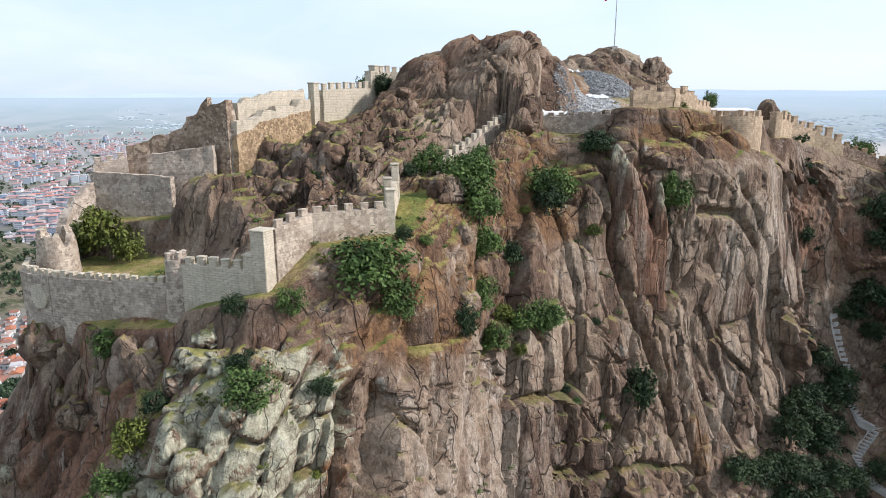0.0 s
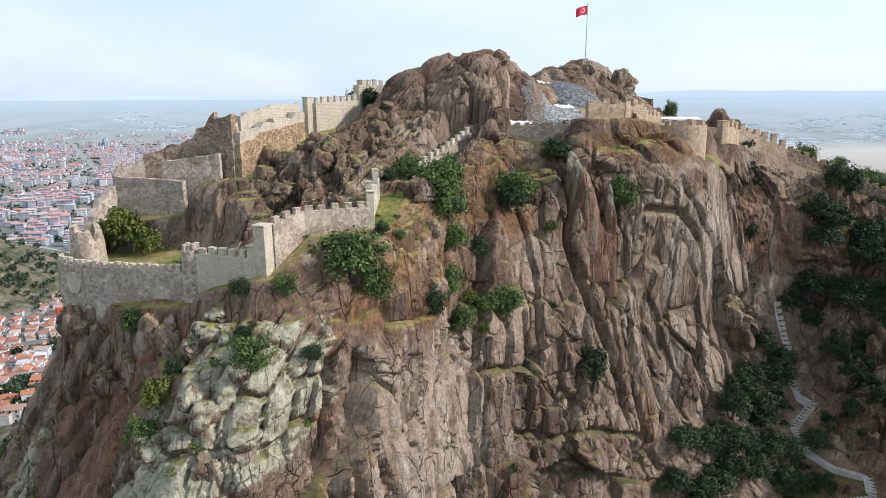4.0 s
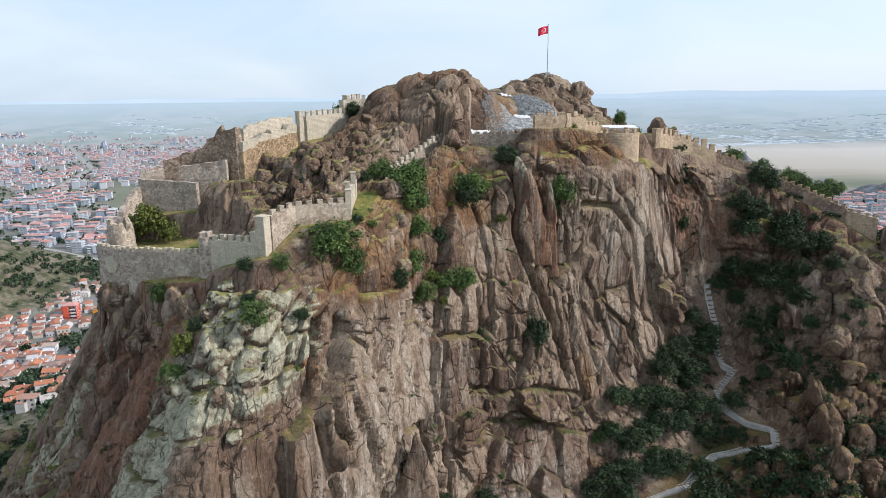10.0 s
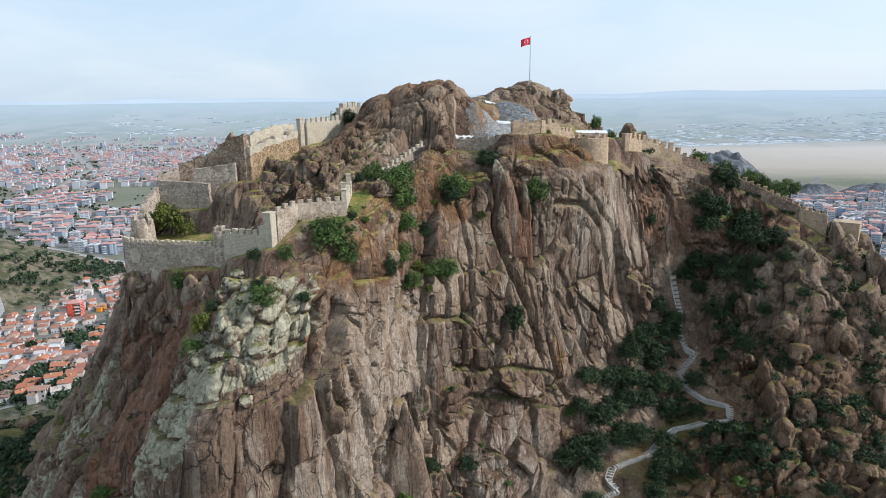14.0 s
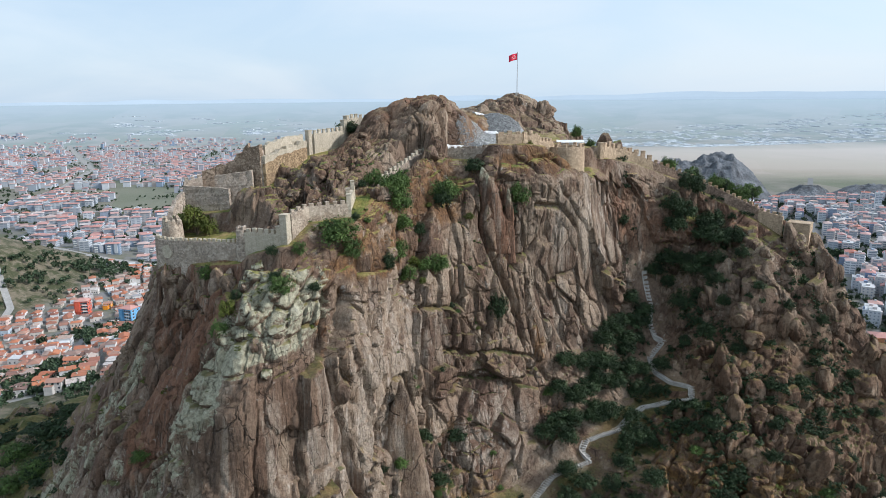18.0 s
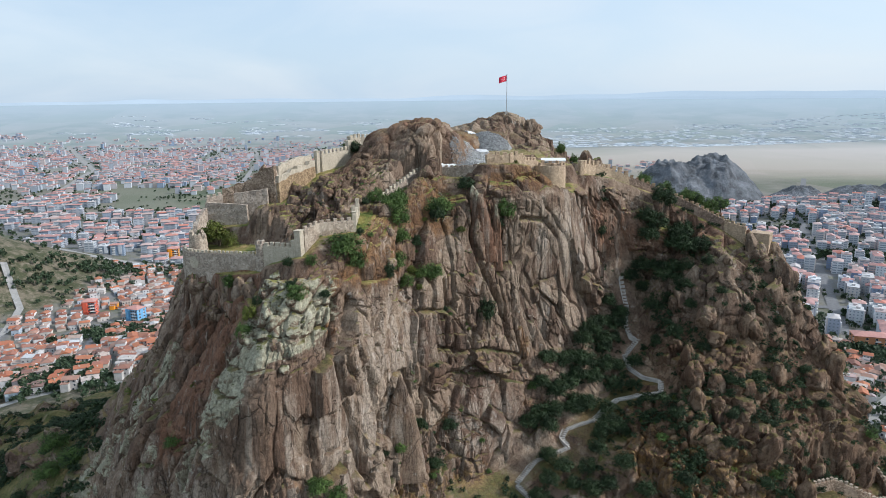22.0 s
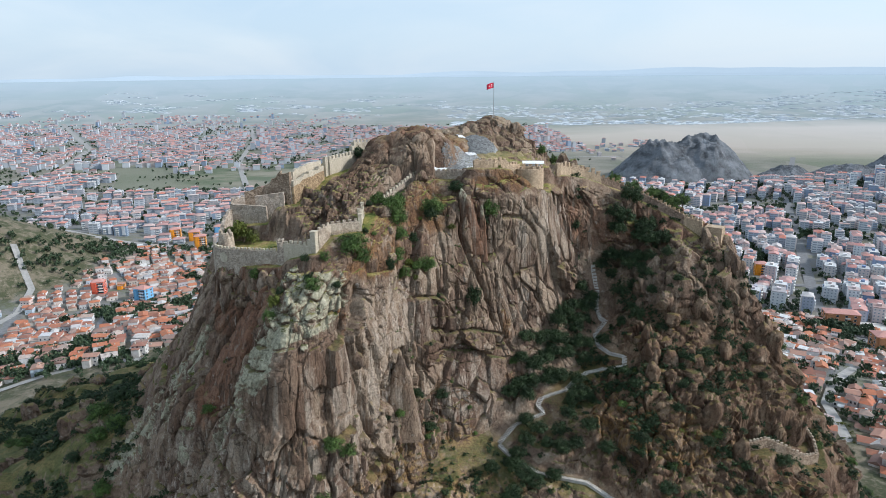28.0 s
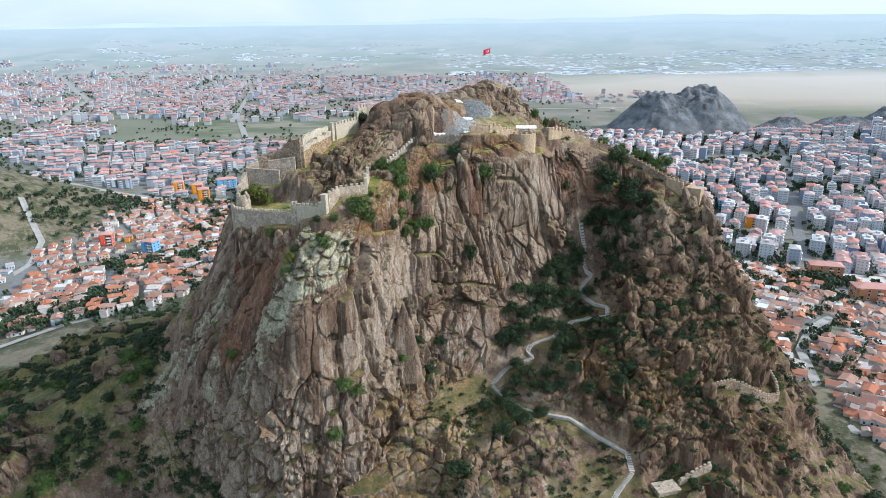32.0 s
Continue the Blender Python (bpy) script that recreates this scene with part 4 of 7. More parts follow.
    idx = np.arange(nb * nr).reshape(nb, nr)
    a, c = idx, np.roll(idx, -1, 0)
    quads = np.stack([a[:, :-1], a[:, 1:], c[:, 1:], c[:, :-1]], -1).reshape(-1, 4)
    top = np.array([CX, CY, P[:, 0, 2].mean()])
    verts = np.concatenate([q, top[None]])
    faces = [tuple(f) for f in quads.tolist()] + [(nb * nr, int(i), int(j)) for i, j in zip(a[:, 0], c[:, 0])]
    me = bpy.data.meshes.new("rock_hill")
    me.from_pydata(verts, [], faces)
    me.materials.append(ROCK)
    me.polygons.foreach_set("use_smooth", np.ones(len(faces), dtype=bool))
    me.set_sharp_from_angle(angle=radians(32))
    tint = me.attributes.new("tint", "FLOAT", "POINT")
    shade = np.clip(0.5 + (steep * (0.6 * (e1 - 0.5) + 0.6 * (e2 - 0.5) + 0.45 * (e3 - 0.5)) + (1 - steep) * (0.7 * (re1 - 0.5) + 0.6 * (re2 - 0.5))), 0.02, 1)
    tint.data.foreach_set("value", np.append(shade, 0.5).astype(np.float32))
    for key, value in (("lichen", lichen), ("dark", dark), ("red", red), ("pale", pale), ("ochre", ochre), ("gold", gold), ("slope", slope)):
        me.attributes.new(key, "FLOAT", "POINT").data.foreach_set("value", np.append(value, 0.0).astype(np.float32))
    ob = new("rock_hill", me)
    tagged(ob, "steep brown volcanic crag with lichen, cracks and dry grass", "rock hill", kind="structure")
    tris = np.concatenate([quads[:, :3], quads[:, [0, 2, 3]]])
    return ob, BVHTree.FromPolygons([Vector(v) for v in verts.tolist()], tris.tolist())


from mathutils.bvhtree import BVHTree

rock_hill, ROCK_TREE = build_rock()


def drop(x, y, top=300.0):
    """Height of the rock or plain under a point."""
    hit = ROCK_TREE.ray_cast(Vector((x, y, top)), Vector((0, 0, -1)))
    pz = float(plain_z(x, y))
    return max(hit[0].z, pz) if hit[0] is not None else pz


def cling(x, y, z):
    """The nearest place on the rock and its normal."""
    p, n, _, _ = ROCK_TREE.find_nearest(Vector((x, y, z)))
    return p, n


def build_ground():
    rings = [120, 150, 180]
    while rings[-1] < 4880:
        rings.append(rings[-1] * 1.035 + 2)
    rings[-1] = 4880
    nb = 240
    rr = np.array(rings)[:, None]
    an = np.linspace(0, 2 * math.pi, nb, endpoint=False)[None]
    x, y = CX + rr * np.cos(an), CY + rr * np.sin(an)
    z = plain_z(x, y)
    q = np.stack([x, y, 0 * x], -1).reshape(-1, 3)
    z = z + (fbm(q * 0.02, 3, 31).reshape(z.shape) * 1.2)
    hillm = np.exp(-(((x + 500) / 120) ** 2 + ((y - 590) / 150) ** 2))
    z = z + hillm * fbm(q * 0.05, 4, 33).reshape(z.shape) * 14
    z[0] = 20
    verts = np.stack([x, y, z], -1).reshape(-1, 3)
    idx = np.arange(len(verts)).reshape(x.shape)
    a, c = idx, np.roll(idx, -1, 1)
    quads = np.stack([a[:-1], c[:-1], c[1:], a[1:]], -1).reshape(-1, 4)[:, ::-1]
    me = bpy.data.meshes.new("ground")
    me.from_pydata(verts, [], quads.tolist())
    me.polygons.foreach_set("use_smooth", np.ones(len(quads), dtype=bool))
    me.materials.append(GROUND)
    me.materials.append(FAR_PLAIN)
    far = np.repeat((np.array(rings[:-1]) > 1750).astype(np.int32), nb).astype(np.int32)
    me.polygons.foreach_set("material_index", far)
    me.update()
    return tagged(new("ground", me), "dry plain with fields, lanes and worn grass", "ground", kind="structure")


ground = build_ground()


# ---- small builders ----
def part(name, bm, material, parent, label=""):
    me = bpy.data.meshes.new(name)
    bm.to_mesh(me)
    bm.free()
    me.materials.append(material)
    ob = new(name, me)
    ob.parent = parent
    if label:
        ob["label"] = label
    return ob


def mesh_part(name, me, parent, m=None, label=""):
    """An object on shared mesh data, under a thing."""
    ob = new(name, me)
    ob.parent = parent
    if m is not None:
        ob.matrix_basis = m
    if label:
        ob["label"] = label
    return ob


def thing(name, label, category, group="", at=(0, 0, 0)):
    ob = new(name)
    ob.location = at
    return tagged(ob, label, category, group)


def add_box(bm, x0, y0, z0, x1, y1, z1, bevel=0.0):
    m = Matrix.Translation(((x0 + x1) / 2, (y0 + y1) / 2, (z0 + z1) / 2)) @ Matrix.Diagonal((x1 - x0, y1 - y0, z1 - z0, 1))
    geo = bmesh.ops.create_cube(bm, size=1.0, matrix=m)
    if bevel:
        edges = list({e for v in geo["verts"] for e in v.link_edges})
        bmesh.ops.bevel(bm, geom=edges, offset=bevel, segments=1, affect="EDGES")


def jitter(bm, amount, scale=0.5, seed=0):
    for v in bm.verts:
        n = noise.noise_vector(v.co * scale + Vector((seed * 3.1, 0, 0)))
        v.co += n * amount


def shared(name, bm, *mats):
    me = bpy.data.meshes.new(name)
    bm.to_mesh(me)
    bm.free()
    for m in mats:
        me.materials.append(m)
    return me


def merlon_mesh(w, t, h, mat, seed=0):
    bm = bmesh.new()
    add_box(bm, -w / 2, -t / 2, -0.25, w / 2, t / 2, h * 0.86, 0.05)
    add_box(bm, -w / 2 - 0.05, -t / 2 - 0.05, h * 0.84, w / 2 + 0.05, t / 2 + 0.05, h, 0.06)
    jitter(bm, 0.06, 1.7, seed)
    return shared("merlon", bm, mat)


def curtain(label, run, mat, thick=1.0, merlon=(0.85, 0.75, 0.9), base=None, cap=None, step=0.0, ragged=0.0, name="curtain_wall"):
    """A castle wall along a run of (x, y, top): one body for each leg, and its merlons. base: how deep it is founded."""
    th = thing(name, label, "castle wall", "walls of the castle", (run[0][0], run[0][1], run[0][2]))
    org = Vector((run[0][0], run[0][1], run[0][2]))
    mers = [merlon_mesh(merlon[0], merlon[2] * 0.62, merlon[1], cap or mat, s) for s in range(3)] if merlon else []
    count = 0
    for leg, (a, b) in enumerate(zip(run[:-1], run[1:])):
        A, B = Vector(a), Vector(b)
        flat = Vector((B.x - A.x, B.y - A.y, 0))
        L = flat.length
        ux = flat.normalized()
        uy = Vector((-ux.y, ux.x, 0))
        n = max(2, int(L / 0.7))
        tops, feet = [], []
        for i in range(n + 1):
            s = i / n
            p = A + (B - A) * s
            low = min(drop(*(p + uy * o).xy) for o in (-thick * 0.8, 0.0, thick * 0.8)) - 1.2
            feet.append(base if base is not None else min(low, p.z - 1.5))
            z = p.z
            if step:
                z = A.z + math.floor((p.z - A.z) / step) * step
            if ragged:
                z += ragged * noise.noise(Vector((p.x * 0.55, p.y * 0.55, leg))) - ragged * 0.3
            tops.append(z)
        bm = bmesh.new()
        grid = []
        for i in range(n + 1):
            p = A + (B - A) * (i / n)
            col = []
            m = max(3, int((tops[i] - feet[i]) / 1.0))
            for side in (-1, 1):
                for j in range(9):
                    z = feet[i] + (tops[i] - feet[i]) * j / 8
                    batter = 1 + 0.10 * (1 - j / 8)
                    q = p + uy * (side * thick / 2 * batter)
                    q.z = z
                    q += noise.noise_vector(q * 0.8) * (0.09 + 0.12 * (ragged > 0) + 0.10 * (mat is OLD_STONE))
                    col.append(bm.verts.new(q - org))
            grid.append(col)
        for i in range(n):
            c0, c1 = grid[i], grid[i + 1]
            for j in range(8):
                bm.faces.new((c0[j], c1[j], c1[j + 1], c0[j + 1]))
                bm.faces.new((c0[9 + j + 1], c1[9 + j + 1], c1[9 + j], c0[9 + j]))
            bm.faces.new((c0[8], c1[8], c1[17], c0[17]))
        for c in (grid[0], grid[-1]):
            for j in range(8):
                bm.faces.new((c[j], c[j + 1], c[9 + j + 1], c[9 + j]))
        bmesh.ops.recalc_face_normals(bm, faces=bm.faces[:])
        part("wall_body", bm, mat, th)
        if merlon:
            pitch = merlon[0] * 1.75
            k = max(1, round(L / pitch))
            for i in range(k):
                s = (i + 0.5) / k
                p = A + (B - A) * s
                z = tops[min(n, int(round(s * n)))]
                rot = math.atan2(ux.y, ux.x)
                mat4 = Matrix.Translation(Vector((p.x, p.y, z)) - org) @ Matrix.Rotation(rot + random.uniform(-0.05, 0.05), 4, "Z") @ Matrix.Diagonal((random.uniform(0.88, 1.08), 1, random.uniform(0.8, 1.08), 1))
                mesh_part("merlon", mers[count % 3], th, mat4)
                count += 1
    return th


def round_tower(label, x, y, radius, foot, top, mat, merlons=10, ragged=0.0, hollow=0.7, flare=0.08, arc=(0, 360), name="round_tower", msize=(0.9, 0.8)):
    th = thing(name, label, "castle tower", "towers of the castle", (x, y, foot))
    bm = bmesh.new()
    n, m = 40, 9
    H = top - foot
    rings = []
    for j in range(m + 1):
        ring = []
        for i in range(n):
            a = 2 * math.pi * i / n
            crown = ragged * noise.noise(Vector((math.cos(a) * 1.7, math.sin(a) * 1.7, x))) if ragged else 0
            z = j / m * (H + crown)
            r = radius * (1 + flare * (1 - j / m))
            v = Vector((math.cos(a) * r, math.sin(a) * r, z))
            ring.append(bm.verts.new(v + noise.noise_vector((v + Vector((x, y, 0))) * 0.7) * (0.10 + 0.08 * (ragged > 0))))
        rings.append(ring)
    inner = [bm.verts.new((v.co.x * hollow, v.co.y * hollow, v.co.z)) for v in rings[-1]]
    floor = [bm.verts.new((v.co.x, v.co.y, max(0.3, H - 1.3))) for v in inner]
    rings += [inner, floor]
    for a, b in zip(rings[:-1], rings[1:]):
        for i in range(n):
            bm.faces.new((a[i], a[(i + 1) % n], b[(i + 1) % n], b[i]))
    bm.faces.new(floor)
    part("tower_body", bm, mat, th)
    ms = merlon_mesh(msize[0], 0.55, msize[1], mat, 4)
    for i in range(merlons):
        a = math.radians(arc[0] + (arc[1] - arc[0]) * (i + 0.5) / merlons)
        r = radius * (1 + hollow) / 2
        mesh_part("merlon", ms, th, Matrix.Translation((math.cos(a) * r, math.sin(a) * r, H)) @ Matrix.Rotation(a + math.pi / 2, 4, "Z") @ Matrix.Diagonal((1, 1, random.uniform(0.8, 1.1), 1)))
    return th


def pier(label, x, y, w, d, foot, top, mat, turn=0.0, name="wall_pier"):
    th = thing(name, label, "castle wall", "piers of the castle walls", (x, y, foot))
    th.rotation_euler.z = radians(turn)
    bm = bmesh.new()
    add_box(bm, -w / 2, -d / 2, 0, w / 2, d / 2, top - foot - 0.2, 0.05)
    bmesh.ops.subdivide_edges(bm, edges=bm.edges[:], cuts=2, use_grid_fill=True)
    jitter(bm, 0.06, 1.1, x)
    part("shaft", bm, mat, th)
    bm = bmesh.new()
    add_box(bm, -w / 2 - 0.08, -d / 2 - 0.08, top - foot - 0.21, w / 2 + 0.08, d / 2 + 0.08, top - foot, 0.05)
    part("capstone", bm, mat, th)
    return th


# ---- the castle's walls ----
bastion = curtain("grey rubble curtain wall with small pale merlons on the bastion", [(-46.3, 72, 196.6), (-44.6, 68.4, 196.6), (-40.5, 66.3, 196.6), (-25.9, 61.9, 197.0)], OLD_STONE, 1.1, (0.62, 0.65, 0.8), base=184.0, cap=PALE_STONE)
round_tower("ruined pale stone tower with a broken crown", -42.8, 71.6, 1.85, 192.0, 200.0, TOWER_STONE, 3, ragged=2.6, hollow=0.62, flare=0.42, arc=(150, 260), msize=(0.6, 0.7))
round_tower("slender round corner turret of rubble stone", -25.6, 61.7, 1.05, 189.5, 199.6, OLD_STONE, 4, hollow=0.3, flare=0.35, msize=(0.45, 0.8), name="corner_turret")
curtain("restored pale brick-like curtain wall with square merlons", [(-24.7, 61.3, 199.2), (-16.9, 58.4, 199.3)], PALE_STONE, 1.0, (0.8, 0.85, 0.8), base=192.5)
pier("tall pale pier at the bend of the wall", -16.3, 58.3, 1.5, 1.6, 195.5, 203.2, PALE_STONE, -20)
pier("lower pale pier stepping down to the curtain wall", -17.4, 58.5, 1.1, 1.3, 195.0, 200.9, PALE_STONE, -20)
curtain("pale curtain wall bending uphill with low merlons", [(-15.6, 59.0, 203.0), (-13.0, 63.4, 203.7), (-5.8, 67.0, 203.6)], TOWER_STONE, 1.0, (0.85, 0.7, 0.8))
pier("slim pale pier at the end of the wall", -5.4, 67.2, 0.9, 0.9, 200.0, 205.6, PALE_STONE, 10)
pier("short pale pier beside the thicket", -5.9, 70.0, 0.8, 0.8, 201.5, 206.4, PALE_STONE, 10)
pier("short pale pier on the stepped wall", -5.3, 72.8, 0.8, 0.8, 202.5, 207.6, PALE_STONE, 10)
curtain("low stepped wall climbing behind the thicket", [(-5.7, 68, 203.9), (-5.2, 74, 206.3)], PALE_STONE, 0.7, None)
curtain("crenellated grey wall climbing towards the summit rock", [(-1.4, 83.6, 205.6), (3.0, 89.5, 208.2), (7.0, 95.3, 210.6), (9.5, 99.5, 211.4)], OLD_STONE, 0.9, (0.8, 0.95, 0.8), cap=PALE_STONE)
curtain("weathered grey wall below the worksite with low merlons", [(9.5, 99.5, 211.6), (14.0, 101.8, 211.7), (20.0, 101.0, 211.8), (26.0, 98.5, 212.1)], OLD_STONE, 1.0, (0.8, 0.55, 0.8))
curtain("ochre wall with worn merlons above the cliff", [(26.8, 96.6, 215.5), (33.0, 98.0, 215.6), (37.5, 101.5, 214.8)], TAN_STONE, 1.0, (1.2, 0.7, 0.8), ragged=0.9)
curtain("ochre wall behind the round tower", [(37.5, 101.5, 213.4), (41.5, 106.0, 213.0)], TAN_STONE, 0.9, (0.9, 0.8, 0.8))
round_tower("round tan bastion with worn merlons over the cliff", 45.4, 106.8, 4.7, 199.5, 211.6, TAN_STONE, 12, hollow=0.78, flare=0.05)
pier("square tan gate pier beside the bastion", 56.2, 114.0, 1.3, 1.5, 205.0, 212.0, TAN_STONE, 20)
curtain("tan crenellated wall running down the ridge", [(57.0, 115.0, 211.2), (61.5, 119.5, 210.2), (67.0, 121.6, 208.8), (73.0, 122.4, 206.4)], TAN_STONE, 1.0, (1.2, 1.5, 0.9), step=0.6)
curtain("long rubble wall along the ridge over the gully", [(73.0, 122.4, 206.0), (80.0, 122.8, 203.4), (87.0, 122.0, 200.4), (94.0, 118.0, 197.0), (100.0, 113.4, 193.8)], RED_STONE, 1.0, (0.9, 0.8, 0.8), cap=WARM_STONE)
curtain("pale restored wall before the corner tower", [(100.0, 113.4, 193.4), (105.0, 109.8, 192.2)], TAN_STONE, 1.0, (0.9, 0.8, 0.8), base=186.0)
pier("tan square corner tower at the ridge's end", 108.2, 107.2, 5.6, 4.2, 181.0, 191.2, TAN_STONE, -38, name="corner_tower")
curtain("ruined grey wall stepping down from the stronghold", [(-27.2, 86.3, 216.0), (-30.0, 87.2, 214.8), (-33.0, 87.5, 212.4), (-36.0, 87.6, 210.6), (-41.0, 87.0, 208.4)], RUIN_STONE, 1.4, None, ragged=2.2)
curtain("plain grey upper wall on the terrace", [(-29.0, 84.8, 208.6), (-37.5, 84.6, 207.4)], OLD_STONE, 1.0, None)
curtain("plain grey lower wall with a level top", [(-33.8, 82.6, 204.9), (-44.5, 84.2, 205.4)], OLD_STONE, 1.0, None, base=198.0)
curtain("crenellated grey wall on the western edge", [(-44.5, 84.4, 206.2), (-41.0, 86.4, 207.0)], OLD_STONE, 0.8, (0.8, 0.9, 0.8))
curtain("broken end wall turning down to the bastion", [(-44.6, 83.9, 205.2), (-45.6, 80.0, 202.0), (-45.8, 77.0, 198.8)], OLD_STONE, 1.0, None, ragged=1.2)
curtain("ochre rubble lower wall of the ruined stronghold", [(-27.0, 86.0, 210.2), (-23.5, 92.5, 211.8), (-20.0, 99.2, 212.8)], WARM_STONE, 1.5, None, base=202.5, ragged=0.6)
curtain("pale stepped upper courses on the stronghold wall", [(-26.9, 86.2, 211.9), (-23.4, 92.7, 213.4), (-20.0, 99.3, 214.8)], PALE_STONE, 1.3, None, base=208.0, step=0.9, ragged=0.5)
curtain("short arched return wall of the stronghold", [(-27.0, 86.0, 211.0), (-28.2, 89.5, 213.5)], OLD_STONE, 1.2, None, base=203, ragged=0.8)
curtain("ruined pale upper wall behind the stronghold", [(-27.5, 89.5, 214.6), (-24.0, 95.0, 215.4), (-20.8, 100.5, 216.0)], PALE_STONE, 1.0, None, base=206, ragged=1.1)
pier("narrow pale pier beside the white wall", -19.2, 101.2, 1.2, 1.2, 208.0, 216.6, PALE_STONE, 58)
curtain("tall smooth restored pale wall with square merlons", [(-18.4, 102.2, 215.5), (-12.2, 112.2, 215.9)], PALE_STONE, 1.1, (0.95, 1.0, 0.8), base=208.0)
pier("stepped pale pier at the wall's upper end", -12.0, 112.6, 1.2, 1.3, 210.0, 218.6, PALE_STONE, 58)
pier("tall stepped pale pier behind the white wall", -11.6, 115.0, 1.2, 1.3, 211.0, 219.6, PALE_STONE, 58)
curtain("pale wall climbing behind the summit rock", [(-12.6, 121.0, 218.6), (-9.5, 123.5, 218.8), (-4.0, 125.0, 218.4)], PALE_STONE, 1.0, (0.9, 1.1, 0.8))
curtain("low crenellated outwork wall on the lower slope", [(101.1, 60.0, 138.7), (109.3, 62.0, 139.1), (115.9, 62.0, 136.0), (121.2, 63.0, 132.5), (126.8, 65.0, 131.7), (128.3, 70.0, 133.3), (128.3, 75.0, 134.9)], RUIN_STONE, 1.0, (0.7, 0.6, 0.8), cap=TOWER_STONE)
curtain("crenellated gate wall at the foot of the stairs", [(84.0, 34.5, drop(84, 34.5) + 1.4), (89.0, 36.5, drop(89, 36.5) + 2.1), (94.5, 38.5, drop(94.5, 38.5) + 2.4)], TOWER_STONE, 1.0, (0.9, 0.8, 0.8))
pier("squat pale gatehouse with a flat top", 79.8, 33.0, 7.0, 4.6, drop(79.8, 33) - 2.5, drop(79.8, 33) + 1.3, TOWER_STONE, 12, name="gatehouse")


# ---- the stone stairway in the gully ----
def stairway(label, way, spacing, width):
    pts = [Vector((x, y, 0)) for x, y in way]
    dense = []
    for a, b in zip(pts[:-1], pts[1:]):
        n = max(1, int((b - a).length / 0.1))
        dense += [a + (b - a) * (i / n) for i in range(n)]
    for _ in range(14):
        dense = [dense[0]] + [dense[i - 1] * 0.25 + dense[i] * 0.5 + dense[i + 1] * 0.25 for i in range(1, len(dense) - 1)] + [dense[-1]]
    zs = np.array([drop(p.x, p.y) for p in dense])
    for _ in range(60):
        zs[1:-1] = zs[:-2] * 0.25 + zs[1:-1] * 0.5 + zs[2:] * 0.25
    th = thing("stone_stairway", label, "stairs", at=(dense[0].x, dense[0].y, zs[0]))
    org = Vector((dense[0].x, dense[0].y, zs[0]))
    ms = []
    for s in range(4):
        bm = bmesh.new()
        add_box(bm, -spacing * 0.56, -width / 2, -1.6, spacing * 0.44, width / 2, 0.0, 0.03)
        jitter(bm, 0.07, 1.3, s)
        ms.append(shared("step", bm, STEP_STONE))
    run, last, k = 0.0, 0.0, 0
    kerb = [[], []]
    for i in range(1, len(dense) - 1):
        run += (dense[i] - dense[i - 1]).length
        d = (dense[i + 1] - dense[i - 1]).normalized()
        side = Vector((-d.y, d.x, 0))
        if i % 6 == 0:
            for e, sgn in enumerate((-1, 1)):
                q = dense[i] + side * (sgn * (width / 2 + 0.12))
                kerb[e].append((q.x, q.y, zs[i] + 0.22, side))
        if run - last >= spacing:
            last = run
            m = Matrix.Translation(Vector((dense[i].x, dense[i].y, zs[i] + 0.16)) - org) @ Matrix.Rotation(math.atan2(d.y, d.x) + random.uniform(-0.06, 0.06), 4, "Z") @ Matrix.Diagonal((1, random.uniform(0.92, 1.1), 1, 1))
            mesh_part("step", ms[k % 4], th, m)
            k += 1
    for line in kerb[:1]:
        bm = bmesh.new()
        prev = None
        for x, y, z, side in line:
            z += 0.10 * noise.noise(Vector((x, y, 0)))
            c = [bm.verts.new(Vector((x, y, z + dz)) + side * o - org) for o, dz in ((-0.14, -1.6), (-0.14, 0.05), (0.14, 0.05), (0.14, -1.6))]
            if prev:
                for a in range(3):
                    bm.faces.new((prev[a], prev[a + 1], c[a + 1], c[a]))
            prev = c
        part("kerb", bm, STEP_STONE, th, "low pale stone kerb")
    return th


stairway("worn pale stone steps winding up the shady gully", STAIR_WAY, 0.5, 1.3)
stairway("pale stone steps and ramps descending to the gate", LOWER_WAY, 0.55, 1.35)


# a pale plaster patch left on the bastion's face
def plaster_patch(parent):
    A, B = Vector((-44.6, 68.4, 0)), Vector((-40.5, 66.3, 0))
    ux = (B - A).normalized()
    out = Vector((ux.y, -ux.x, 0))
    heart = A.lerp(B, 0.62) + out * 0.74 + Vector((0, 0, 194.3))
    bm = bmesh.new()
    rim, back = [], []
    for i in range(26):
        a = 2 * math.pi * i / 26
        r = 1.25 * (1 + 0.22 * noise.noise(Vector((math.cos(a) * 1.6, math.sin(a) * 1.6, 4))))
        p = heart + ux * (math.cos(a) * r) + Vector((0, 0, math.sin(a) * r * 1.15)) - parent.location
        rim.append(bm.verts.new(p))
        back.append(bm.verts.new(p - out * 0.35))
    bm.faces.new(rim)
    for i in range(26):
        bm.faces.new((rim[i], back[i], back[(i + 1) % 26], rim[(i + 1) % 26]))
    bmesh.ops.recalc_face_normals(bm, faces=bm.faces[:])
    part("plaster_patch", bm, PALE_STONE, parent, "pale repaired patch of masonry")


plaster_patch(bastion)


